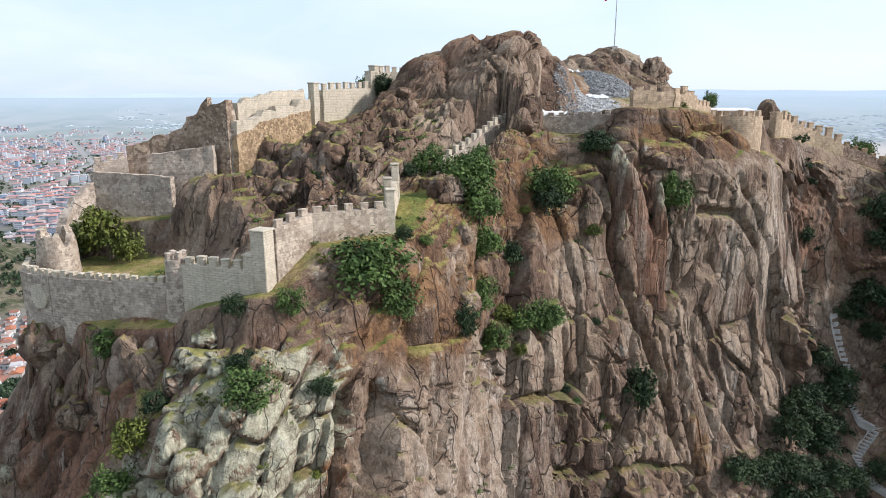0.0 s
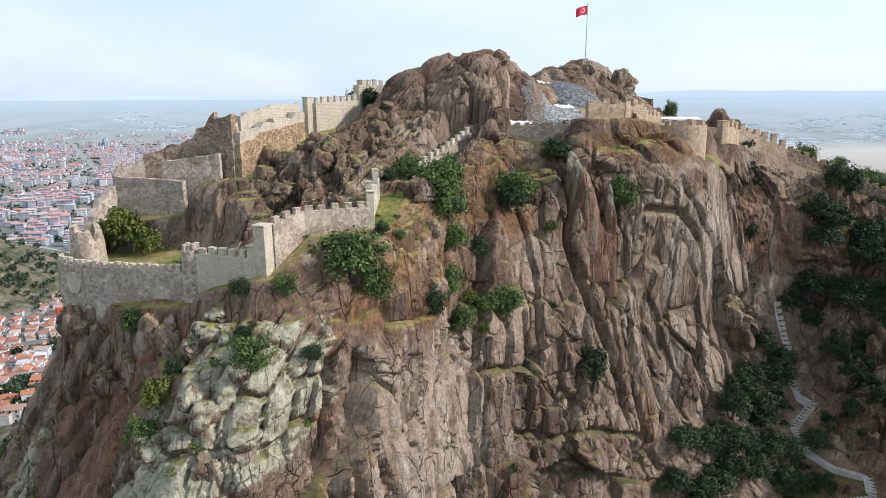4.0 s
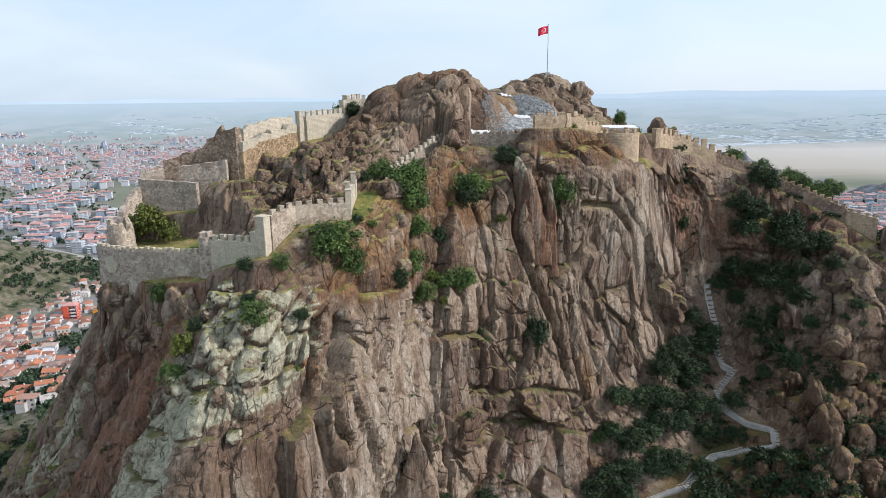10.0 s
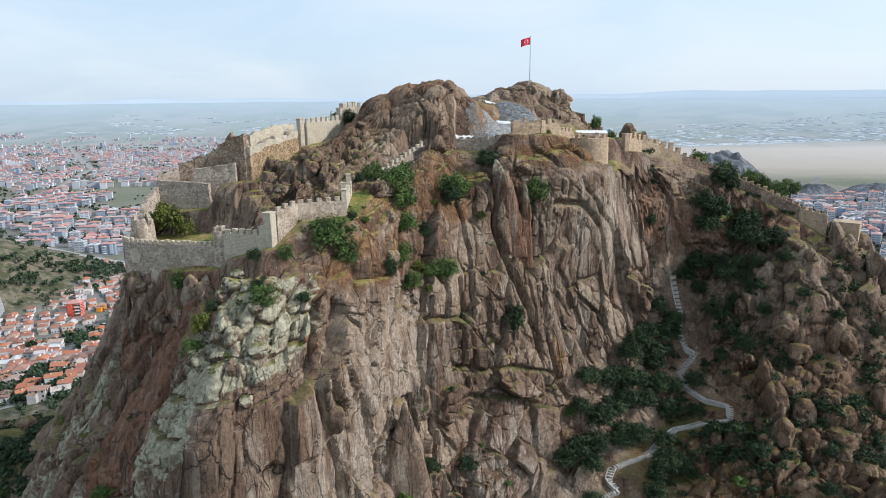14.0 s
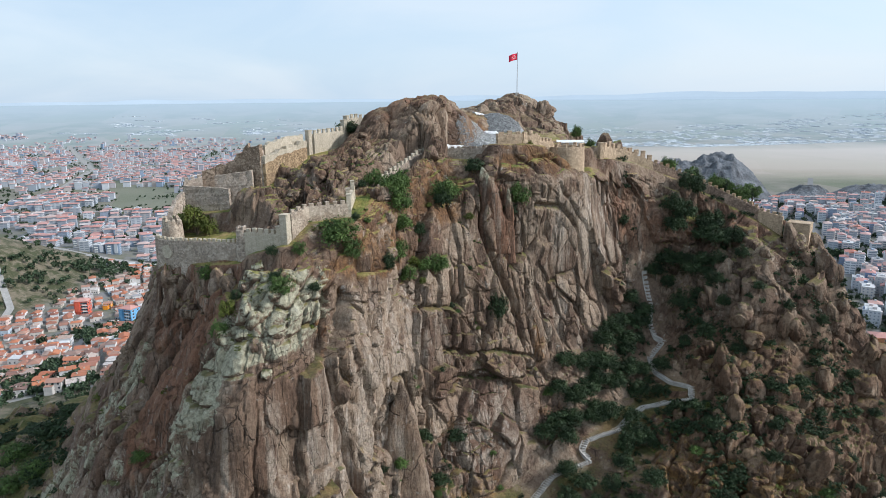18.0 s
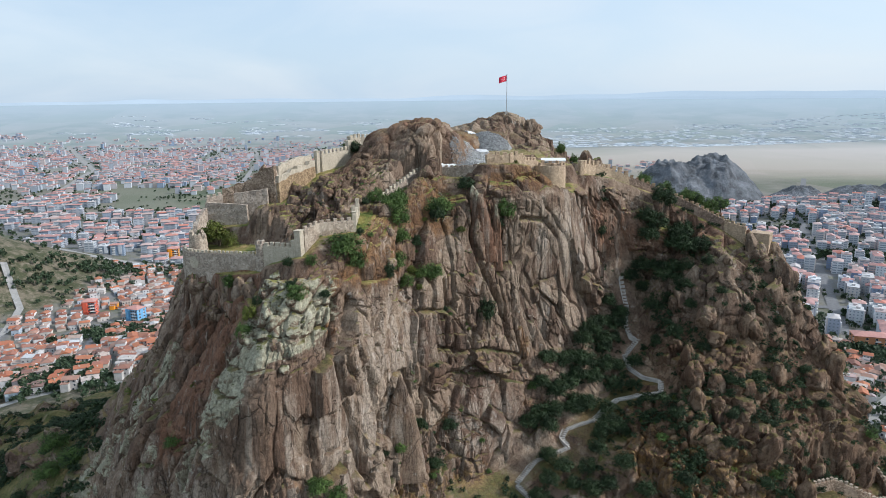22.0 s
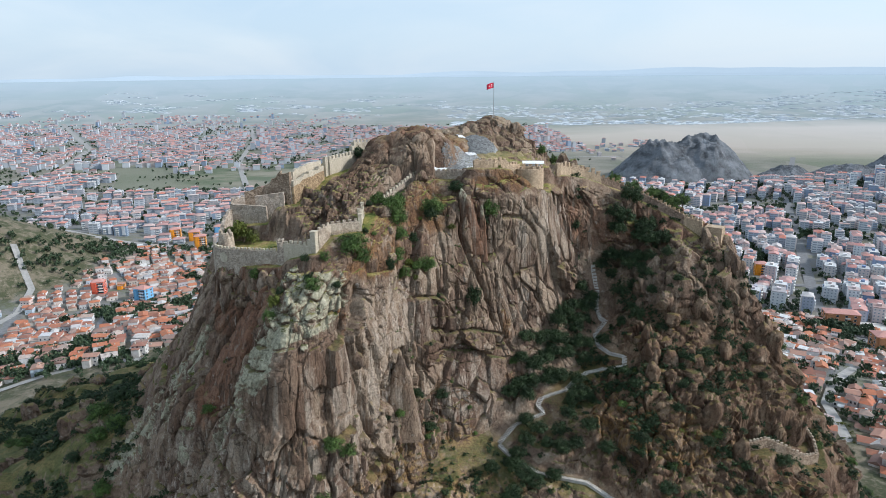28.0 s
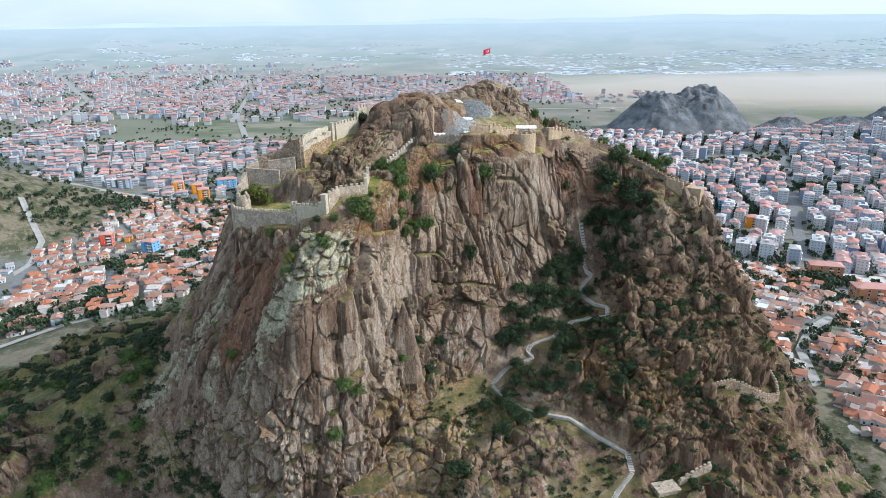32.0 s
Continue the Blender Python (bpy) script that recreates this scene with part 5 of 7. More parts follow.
# ---- trees and shrubs ----
def crown_mesh(name, mat, seed, clumps, leaves, leaf, squash=0.8, spread=1.0):
    """A crown about one metre in half width: clumps of small bent leaves round an uneven shape with gaps."""
    rng = random.Random(seed)
    verts, faces = [], []
    for c in range(clumps):
        a, u = rng.uniform(0, 2 * math.pi), rng.uniform(-0.75, 1)
        r = rng.uniform(0.25, 1.0) ** 0.6
        lobe = 0.72 + 0.45 * noise.noise(Vector((math.cos(a) * 1.3 + seed, math.sin(a) * 1.3, u * 1.5)))
        s = math.sqrt(max(0, 1 - u * u))
        heart = Vector((math.cos(a) * s * r * lobe * spread, math.sin(a) * s * r * lobe * spread, u * r * lobe * squash))
        size = rng.uniform(0.14, 0.27)
        for _ in range(leaves):
            d = Vector((rng.gauss(0, 1), rng.gauss(0, 1), rng.gauss(0, 0.75)))
            p = heart + d * size * 0.55
            nrm = (d.normalized() + Vector((0, 0, 0.6)) + Vector((rng.uniform(-1, 1), rng.uniform(-1, 1), rng.uniform(-1, 1))) * 0.6).normalized()
            t = nrm.orthogonal().normalized()
            t.rotate(Matrix.Rotation(rng.uniform(0, 6.28), 3, nrm))
            w = nrm.cross(t)
            k = leaf * rng.uniform(0.6, 1.25)
            i = len(verts)
            verts += [p - t * k, p + w * k * 0.5 + nrm * k * 0.12, p + t * k, p - w * k * 0.5 + nrm * k * 0.12]
            faces += [(i, i + 1, i + 2), (i, i + 2, i + 3)]
    me = bpy.data.meshes.new(name)
    me.from_pydata(verts, [], faces)
    me.materials.append(mat)
    return me


def trunk_mesh(seed, lean=0.25, stems=1):
    """A tapered trunk one unit high with limbs, or several stems from one root."""
    rng = random.Random(seed)
    bm = bmesh.new()

    def limb(a, b, ra, rb, seg=4):
        prev = None
        bow = Vector((rng.uniform(-1, 1), rng.uniform(-1, 1), 0)) * (b - a).length * 0.12
        for i in range(seg + 1):
            t = i / seg
            c = a + (b - a) * t + bow * math.sin(math.pi * t)
            r = ra + (rb - ra) * t
            ring = [bm.verts.new(c + Vector((math.cos(k * 1.0472) * r, math.sin(k * 1.0472) * r, 0))) for k in range(6)]
            if prev:
                for k in range(6):
                    bm.faces.new((prev[k], prev[(k + 1) % 6], ring[(k + 1) % 6], ring[k]))
            prev = ring

    for s in range(stems):
        top = Vector((rng.uniform(-lean, lean), rng.uniform(-lean, lean), rng.uniform(0.75, 0.9)))
        root = Vector((0, 0, -0.25)) if stems == 1 else Vector((rng.uniform(-0.1, 0.1), rng.uniform(-0.1, 0.1), -0.25))
        limb(root, top, 0.06 if stems == 1 else 0.035, 0.03)
        for k in range(4):
            st = root.lerp(top, rng.uniform(0.45, 0.95))
            a = rng.uniform(0, 6.28)
            limb(st, st + Vector((math.cos(a) * 0.42, math.sin(a) * 0.42, rng.uniform(0.2, 0.45))), 0.025, 0.008, 3)
    return shared("trunk", bm, BARK)


CROWNS = {
    "green": [crown_mesh("crown", LEAF_A, s, 95, 28, 0.066) for s in (1, 2, 3)],
    "dark": [crown_mesh("crown", LEAF_B, s, 95, 24, 0.07) for s in (4, 5, 6)],
    "yellow": [crown_mesh("crown", LEAF_C, s, 64, 24, 0.08) for s in (7, 8)],
}
TRUNKS = [trunk_mesh(s) for s in (11, 12, 13)]
STEMS = [trunk_mesh(s, 0.4, 3) for s in (21, 22, 23)]
LABELS = {
    "green": ("green leafy tree rooted among the rocks", "fresh green shrub clinging to the rock"),
    "dark": ("dark green tree in the shady gully", "dark green shrub on the stony slope"),
    "yellow": ("yellowing leafy tree beside the walls", "yellow-green shrub in a rock crevice"),
}
plant_count = 0


def plant(x, y, z, width, height, tone, tree=None, hug=True):
    """A tree, or a shrub when it is low, at the rock's surface nearest to a place."""
    global plant_count
    plant_count += 1
    rng = random.Random(plant_count)
    width, height = width * 1.22, height * 1.12
    if hug:
        p, n = cling(x, y, z)
        foot = p - n * 0.25
    else:
        foot = Vector((x, y, drop(x, y) - 0.1))
    tree = height > 4.2 if tree is None else tree
    th = thing("tree" if tree else "shrub", LABELS[tone][0 if tree else 1], "tree" if tree else "shrub", "trees on the crag" if tree else "shrubs on the crag", foot)
    th.rotation_euler.z = rng.uniform(0, 6.28)
    mesh_part("trunk", rng.choice(TRUNKS if tree else STEMS), th, Matrix.Diagonal((height * 0.8, height * 0.8, height * 0.8, 1)))
    crown = rng.choice(CROWNS[tone])
    ch = height * (0.50 if tree else 0.56)
    m = Matrix.Translation((0, 0, height - ch * 0.98)) @ Matrix.Diagonal((width / 2 * rng.uniform(0.95, 1.15), width / 2 * rng.uniform(0.95, 1.15), ch * 1.25, 1))
    mesh_part("crown", crown, th, m)
    return th


# the trees that stand out on the front
plant(-8.1, 64.0, 193.5, 7.4, 6.0, "green")
plant(-4.6, 62.5, 192.5, 4.5, 4.6, "green")
plant(14.0, 86.0, 200.0, 6.0, 6.0, "green")
plant(12.3, 84.5, 198.5, 4.5, 4.4, "dark")
plant(21.2, 92.0, 206.0, 4.6, 4.4, "dark")
plant(32.4, 88.2, 198.0, 5.4, 6.0, "green")
plant(31.0, 87.4, 196.4, 3.6, 3.8, "dark")
plant(24.6, 82.8, 172.5, 5.2, 7.0, "dark")
plant(20.0, 80.5, 172.0, 3.2, 4.0, "green")
plant(12.5, 76.5, 186.0, 5.5, 4.6, "green")
plant(9.2, 76.0, 187.0, 4.5, 3.4, "green")
plant(7.0, 75.0, 188.5, 3.6, 2.6, "yellow")
plant(1.0, 78.0, 201.5, 5.5, 6.0, "green")
plant(3.2, 81.0, 203.0, 5.0, 5.2, "green")
plant(4.2, 76.5, 199.5, 5.5, 4.8, "green")
plant(-1.5, 80.5, 204.0, 4.5, 4.5, "green")
plant(5.6, 74.5, 196.5, 4.6, 4.0, "green")
plant(4.6, 70.0, 191.0, 4.6, 4.8, "green")
plant(6.5, 70.5, 187.5, 3.2, 3.4, "green")
plant(0.6, 65.0, 189.0, 3.0, 4.4, "dark")
plant(9.0, 80.0, 193.0, 3.2, 4.0, "dark")
plant(-15.8, 49.5, 190.5, 4.6, 3.4, "green")
plant(-14.0, 57.0, 195.5, 3.0, 2.6, "green")
plant(-18.0, 57.5, 195.0, 2.6, 2.2, "dark")
plant(-26.5, 48.0, 186.5, 3.6, 3.4, "yellow")
plant(-28.0, 45.5, 183.5, 3.4, 3.4, "green")
plant(-25.0, 52.0, 189.0, 2.4, 2.4, "dark")
plant(-33.0, 60.0, 190.0, 3.4, 3.0, "green")
plant(-40.0, 76.5, 196.5, 6.8, 7.2, "yellow", hug=False)
plant(-36.6, 75.0, 196.0, 3.4, 3.2, "yellow", hug=False)
plant(-44.0, 78.5, 197.0, 4.4, 4.6, "green", hug=False)
plant(-24.2, 63.4, 198.0, 2.0, 2.4, "green", hug=False)
plant(-12.5, 116.5, 213.0, 4.4, 5.4, "green", hug=False)
plant(-10.0, 113.5, 213.0, 4.0, 3.6, "dark", hug=False)
plant(37.2, 99.0, 209.0, 2.6, 2.2, "green")
plant(34.5, 99.0, 209.5, 2.2, 1.8, "yellow")
plant(55.0, 140.0, 212.0, 3.0, 4.4, "green", hug=False)
plant(60.0, 143.0, 211.0, 3.2, 4.6, "green", hug=False)
plant(62.5, 112.5, 189.0, 3.6, 3.8, "dark")
for k in range(14):
    plant(74 + k * 2.3, 127.5 + 2.0 * math.sin(k * 2.1) - 0.5 * max(0, k - 7), 196 - k * 0.9, 4.0 + (k % 3) * 0.8, 4.4 + (k % 4) * 0.5, "green" if k % 3 else "dark", True, hug=False)


def grove(tone, places, tall=1.0):
    """Trees and shrubs on the rock: plan place and crown width."""
    for k, (x, y, w) in enumerate(places):
        plant(x, y, drop(x, y), w, w * tall * (0.78 + 0.08 * (k % 4)), tone, hug=False)


# dark thickets down the gully beside the stairs
grove("dark", [(43, 86, 5.5), (47.5, 84, 6.5), (57, 98, 6.5), (54, 94, 6), (44, 79, 5.5), (67, 104, 5.5), (37, 76.5, 5), (53, 80.5, 5), (49, 79.5, 5.5), (61, 98, 5.5), (48, 88, 5), (62, 88, 5), (58, 80, 4.6), (41, 82.5, 5), (69, 93, 4.4), (79, 92, 4.6), (86, 88, 4.2)], 0.95)
grove("dark", [(97, 79, 3.8), (92, 72, 3.6), (83, 62, 3.8), (86, 68, 3.2), (78, 72, 3.6), (105, 82, 3.6), (112, 84, 3.4), (90, 56, 3.6), (99, 52, 3.2), (71, 56, 4.2)], 0.85)
grove("dark", [(44, 66, 5.5), (40, 63.5, 5), (50, 59.5, 5.5), (36, 57, 5), (47, 55, 4.5), (58, 62, 5), (29.5, 57, 4.5), (62, 57, 4.6), (41, 51, 4.8), (53, 69, 5)], 0.9)
# dark thickets at the head of the gully
grove("dark", [(75, 112, 6.5), (82, 117, 7), (86, 114, 6), (80, 114, 7), (83, 107, 5.5), (83, 98, 4.4), (75, 109, 4), (72, 111, 5), (85, 119, 5), (79, 110, 5), (77, 115, 6),
               (84.5, 112, 7), (80, 106, 6), (77, 112.5, 6.5), (88, 114, 6), (91, 108, 6), (75.5, 101, 5.5), (87, 108, 6.5), (80, 101, 5), (84, 103, 5),
               (60.5, 101, 5.5), (65.5, 102, 6.5), (64, 105, 5), (60.5, 96, 5.5), (54, 90, 6.5), (60, 92, 6), (64, 92, 4.5), (51.5, 87, 5.5), (56, 87.5, 5.5)], 0.95)
grove("dark", [(50, 83, 4.5), (53.5, 82.5, 4.5), (40, 78, 6.5), (42, 74.5, 5), (66.5, 88, 3.6), (57, 74.5, 6.5), (54.8, 72.5, 4.4), (59.7, 73.5, 4.4), (75.4, 79.5, 3.2),
               (81, 84, 4), (84.5, 95.5, 3.4), (74.7, 93.5, 3.4), (72.7, 69, 4.2), (91.6, 92.5, 3.2), (98.8, 91, 3), (45, 82, 5.5), (52, 90, 6.5), (64.5, 99.5, 4), (86, 104, 4), (90, 100, 3.6)], 0.9)
grove("dark", [(20, 35.5, 7), (37.5, 61.5, 5), (41, 69.5, 5), (34, 46, 6), (38.5, 53, 6), (50, 65.5, 5), (54, 60.5, 5), (46, 62, 4), (75, 44.5, 5), (84, 38.5, 4.4),
               (102, 66.5, 4), (107, 90, 3), (100, 76, 3.6), (75, 61, 3.6), (88.5, 76, 3.4), (16, 69.5, 4.6), (12.5, 63, 4), (9, 62, 3.4), (114, 77, 3), (97, 69, 2.8)], 0.85)
grove("green", [(-11.5, 40, 5), (-14.5, 36.5, 5), (-8.5, 41.5, 4.6), (4.5, 56, 3.2), (-45.3, 51, 3.4), (38.5, 82, 3.2), (125, 73, 3.6), (130, 70, 3), (68, 66, 3), (79, 53, 3.4), (93, 58, 3.2)], 0.8)
rng_plant = random.Random(9)
for k in range(125):
    b, r = radians(rng_plant.uniform(-104, -40)), rng_plant.uniform(104, 205)
    x, y = CX + math.sin(b) * r, CY - math.cos(b) * r
    if noise.noise(Vector((x * 0.03, y * 0.03, 2))) > -0.25:
        w = rng_plant.uniform(3.5, 8.5)
        plant(x, y, drop(x, y), w, w * rng_plant.uniform(0.55, 0.8), rng_plant.choice(("dark", "dark", "dark", "green")), False, hug=False)
for k in range(46):
    b, r = radians(rng_plant.uniform(48, 92)), rng_plant.uniform(100, 185)
    x, y = CX + math.sin(b) * r, CY - math.cos(b) * r
    w = rng_plant.uniform(2.4, 5.5)
    plant(x, y, drop(x, y), w, w * rng_plant.uniform(0.6, 0.85), rng_plant.choice(("dark", "green", "dark")), False, hug=False)
for k in range(30):
    b, r = radians(rng_plant.uniform(-40, 14)), rng_plant.uniform(30, 72)
    x, y = CX + math.sin(b) * r, CY - math.cos(b) * r
    w = rng_plant.uniform(1.0, 2.4)
    plant(x, y, drop(x, y), w, w * 0.8, rng_plant.choice(("green", "yellow", "green", "dark")), False, hug=False)


def scrub(name, label, mat, places, seed):
    """Low bushes past counting, gathered into one mesh."""
    rng = random.Random(seed)
    lump = crown_mesh(name, mat, seed, 12, 8, 0.19)
    lv = np.array([v.co for v in lump.vertices])
    lf = np.array([f.vertices[:] for f in lump.polygons])
    vs, fs, base = [], [], 0
    for x, y, r in places:
        a = rng.uniform(0, 6.28)
        c, s = math.cos(a), math.sin(a)
        q = lv * (r, r, r * 0.8)
        vs.append(np.stack([q[:, 0] * c - q[:, 1] * s + x, q[:, 0] * s + q[:, 1] * c + y, q[:, 2] + drop(x, y) + r * 0.35], 1))
        fs.append(lf + base)
        base += len(q)
    me = bpy.data.meshes.new(name)
    me.from_pydata(np.concatenate(vs), [], np.concatenate(fs).tolist())
    me.materials.append(mat)
    bpy.data.meshes.remove(lump)
    return tagged(new(name, me), label, "bushes", kind="stuff")


def slope_places(count, b0, b1, r0, r1, size, seed, keep=-0.1):
    rng = random.Random(seed)
    out = []
    while len(out) < count:
        b, r = radians(rng.uniform(b0, b1)), rng.uniform(r0, r1)
        x, y = CX + math.sin(b) * r, CY - math.cos(b) * r
        if noise.noise(Vector((x * 0.06, y * 0.06, seed))) > keep and way_distance(np.array([[x, y, 0]]), STAIR_WAY)[0] > 1.6 and way_distance(np.array([[x, y, 0]]), LOWER_WAY)[0] > 1.6:
            out.append((x, y, rng.uniform(*size)))
    return out


scrub("western_scrub", "dark thorny scrub over the western slope", LEAF_B, slope_places(2400, -125, -36, 98, 235, (0.9, 3.2), 61, -0.12), 61)
scrub("eastern_scrub", "dark scrub among the blocks of the eastern shoulder", LEAF_B, slope_places(900, 40, 92, 62, 165, (0.7, 2.3), 62, 0.12), 62)
scrub("verge_scrub", "olive bushes along the road under the eastern foot", LEAF_C, slope_places(160, 76, 118, 160, 200, (0.7, 2.2), 66, -0.1), 66)
scrub("gully_scrub", "dark scrub lining the gully and its stairs", LEAF_B, slope_places(760, -6, 96, 46, 125, (0.6, 2.1), 63, -0.1), 63)
scrub("crag_tufts", "small green tufts in the cracks of the crag", LEAF_A, slope_places(190, -66, 20, 22, 74, (0.3, 0.9), 64, 0.0), 64)
scrub("foot_scrub", "olive scrub and grass at the foot of the cliff", LEAF_C, slope_places(420, -110, 60, 60, 200, (0.5, 1.4), 65, 0.0), 65)


# ---- the town round the crag ----
class Heap:
    """Many small solids gathered into one mesh."""

    def __init__(self):
        self.v, self.f, self.m = [], [], []

    def box(self, fr, x0, y0, z0, x1, y1, z1, mat):
        i = len(self.v)
        self.v += [fr(x, y, z) for z in (z0, z1) for x, y in ((x0, y0), (x1, y0), (x1, y1), (x0, y1))]
        self.f += [(i, i + 1, i + 5, i + 4), (i + 1, i + 2, i + 6, i + 5), (i + 2, i + 3, i + 7, i + 6), (i + 3, i, i + 4, i + 7), (i + 4, i + 5, i + 6, i + 7)]
        self.m += [mat] * 5

    def hip(self, fr, w, d, z, h, mat, gable=False, eave=0.5):
        i = len(self.v)
        a, b = w / 2 + eave, d / 2 + eave
        r = a if gable else max(0.3, a - b)
        self.v += [fr(-a, -b, z), fr(a, -b, z), fr(a, b, z), fr(-a, b, z), fr(-r, 0, z + h), fr(r, 0, z + h)]
        self.f += [(i, i + 1, i + 5, i + 4), (i + 1, i + 2, i + 5), (i + 2, i + 3, i + 4, i + 5), (i + 3, i, i + 4), (i + 3, i + 2, i + 1, i)]
        self.m += [mat] * 5

    def quad(self, a, b, c, d, mat):
        i = len(self.v)
        self.v += [a, b, c, d]
        self.f.append((i, i + 1, i + 2, i + 3))
        self.m.append(mat)

    def mesh(self, name, *mats):
        me = bpy.data.meshes.new(name)
        me.from_pydata(self.v, [], self.f)
        for m in mats:
            me.materials.append(m)
        me.polygons.foreach_set("material_index", np.array(self.m, dtype=np.int32))
        me.update()
        return me


def spot(cx, cy, cz, a):
    ca, sa = math.cos(a), math.sin(a)
    return lambda x, y, z: (cx + ca * x - sa * y, cy + sa * x + ca * y, cz + z)


def plain(x, y, z):
    return (x, y, z)


def window_grid(heap, fr, w, d, floors, cols_w, cols_d, mat, low=0.9, storey=2.9, ww=1.3, wh=1.4):
    for f in range(floors):
        z = low + f * storey
        for side in range(4):
            fx, fy = (fr(0, -1, 0), fr(1, 0, 0), fr(0, 1, 0), fr(-1, 0, 0))[side][:2]
            ox, oy = fr(0, 0, 0)[:2]
            if fy - oy > 0.35:
                continue
            n, span, off = (cols_w, w, d / 2 + 0.05) if side % 2 == 0 else (cols_d, d, w / 2 + 0.05)
            for k in range(n):
                c = (k + 0.5) / n * span - span / 2
                q = []
                for a, b in ((-ww / 2, 0), (ww / 2, 0), (ww / 2, wh), (-ww / 2, wh)):
                    u = c + a
                    q.append(fr(*((u, -off), (off, u), (-u, off), (-off, -u))[side], z + b))
                heap.quad(*q, mat)


def box_mesh(name, mat, *boxes):
    h = Heap()
    for b in boxes:
        h.box(plain, *b, 0)
    return h.mesh(name, mat)


def window_mesh(w, h):
    """A pane in a proud frame, facing -y."""
    hp = Heap()
    hp.box(plain, -w / 2 - 0.1, -0.10, -0.1, w / 2 + 0.1, 0.05, 0.0, 0)
    hp.box(plain, -w / 2 - 0.1, -0.08, h, w / 2 + 0.1, 0.05, h + 0.1, 0)
    hp.box(plain, -w / 2 - 0.1, -0.08, 0, -w / 2, 0.05, h, 0)
    hp.box(plain, w / 2, -0.08, 0, w / 2 + 0.1, 0.05, h, 0)
    hp.box(plain, -w / 2, -0.04, 0, w / 2, 0.03, h, 1)
    return hp.mesh("window", WHITE_TRIM, GLASS_DARK)


WINDOW = window_mesh(1.1, 1.35)
WIDE_WINDOW = window_mesh(1.9, 1.5)


def house_kind(seed):
    """Meshes of one kind of old house: walls with a wing, tiled roofs, chimney, and where its windows sit."""
    rng = random.Random(seed)
    w, d = rng.uniform(6.2, 9.2), rng.uniform(5.6, 7.4)
    fl = rng.choice((1, 1, 2, 2, 3))
    h = fl * 2.6 + rng.uniform(0.0, 0.7)
    bm = bmesh.new()
    add_box(bm, -w / 2, -d / 2, -6, w / 2, d / 2, h, 0.08)
    hp = Heap()
    rh = rng.uniform(0.9, 1.7)
    hp.hip(plain, w, d, h + 0.02, rh, 0, rng.random() < 0.6, 0.3)
    hp.box(plain, -w / 2 - 0.26, -d / 2 - 0.26, h - 0.13, w / 2 + 0.26, d / 2 + 0.26, h + 0.015, 0)
    if rng.random() < 0.65:
        ww, wd, wh = rng.uniform(3, 4.5), rng.uniform(3, 4.5), h - rng.uniform(0.8, 2.2)
        ox, oy = rng.uniform(-w / 4, w / 4), -(d + wd) / 2 + 0.3
        add_box(bm, ox - ww / 2, oy - wd / 2, -6, ox + ww / 2, oy + wd / 2, wh, 0.06)
        fw = spot(ox, oy, 0, 0)
        if rng.random() < 0.6:
            hp.hip(fw, ww, wd, wh + 0.02, rng.uniform(0.6, 1.1), 0, True, 0.25)
        else:
            hp.box(fw, -ww / 2 - 0.1, -wd / 2 - 0.1, wh + 0.01, ww / 2 + 0.1, wd / 2 + 0.1, wh + 0.16, 0)
    walls = shared("wall", bm, HOUSE_WALL_EACH)
    roof = hp.mesh("roof", HOUSE_ROOF_EACH)
    cx, cy = rng.uniform(-w / 4, w / 4), rng.choice((-1, 1)) * d / 5
    chim = box_mesh("chimney", HOUSE_WALL, (cx - 0.3, cy - 0.28, h + 0.2, cx + 0.3, cy + 0.28, h + rh + 0.4), (cx - 0.38, cy - 0.36, h + rh + 0.4, cx + 0.38, cy + 0.36, h + rh + 0.52))
    wins = []
    for f in range(fl):
        n = rng.choice((2, 3))
        for k in range(n):
            wins.append(Matrix.Translation(((k + 0.5) / n * w - w / 2 + rng.uniform(-0.3, 0.3), -d / 2 - 0.02, 0.9 + f * 2.7)))
        for k in range(2):
            wins.append(Matrix.Translation((w / 2 + 0.02, (k + 0.5) / 2 * d - d / 2, 0.9 + f * 2.7)) @ Matrix.Rotation(math.pi / 2, 4, "Z"))
    return walls, roof, chim, wins


HOUSES = [house_kind(s) for s in range(14)]


def old_house(x, y, turn, kind, walls=None, label="old two-storey house with a red tiled roof"):
    w, r, c, wins = HOUSES[kind % len(HOUSES)]
    th = thing("house", label, "house", "houses of the old town", (x, y, float(plain_z(x, y))))
    th.rotation_euler.z = turn
    th.scale = (0.86, 0.86, 0.68) if x > 0 else (1, 1, 0.86)
    body = mesh_part("wall", w, th)
    if walls is not None:
        body.data = w.copy()
        body.data.materials[0] = walls
    mesh_part("roof", r, th)
    mesh_part("chimney", c, th)
    for m in wins:
        mesh_part("window", WINDOW, body, m)
    return th


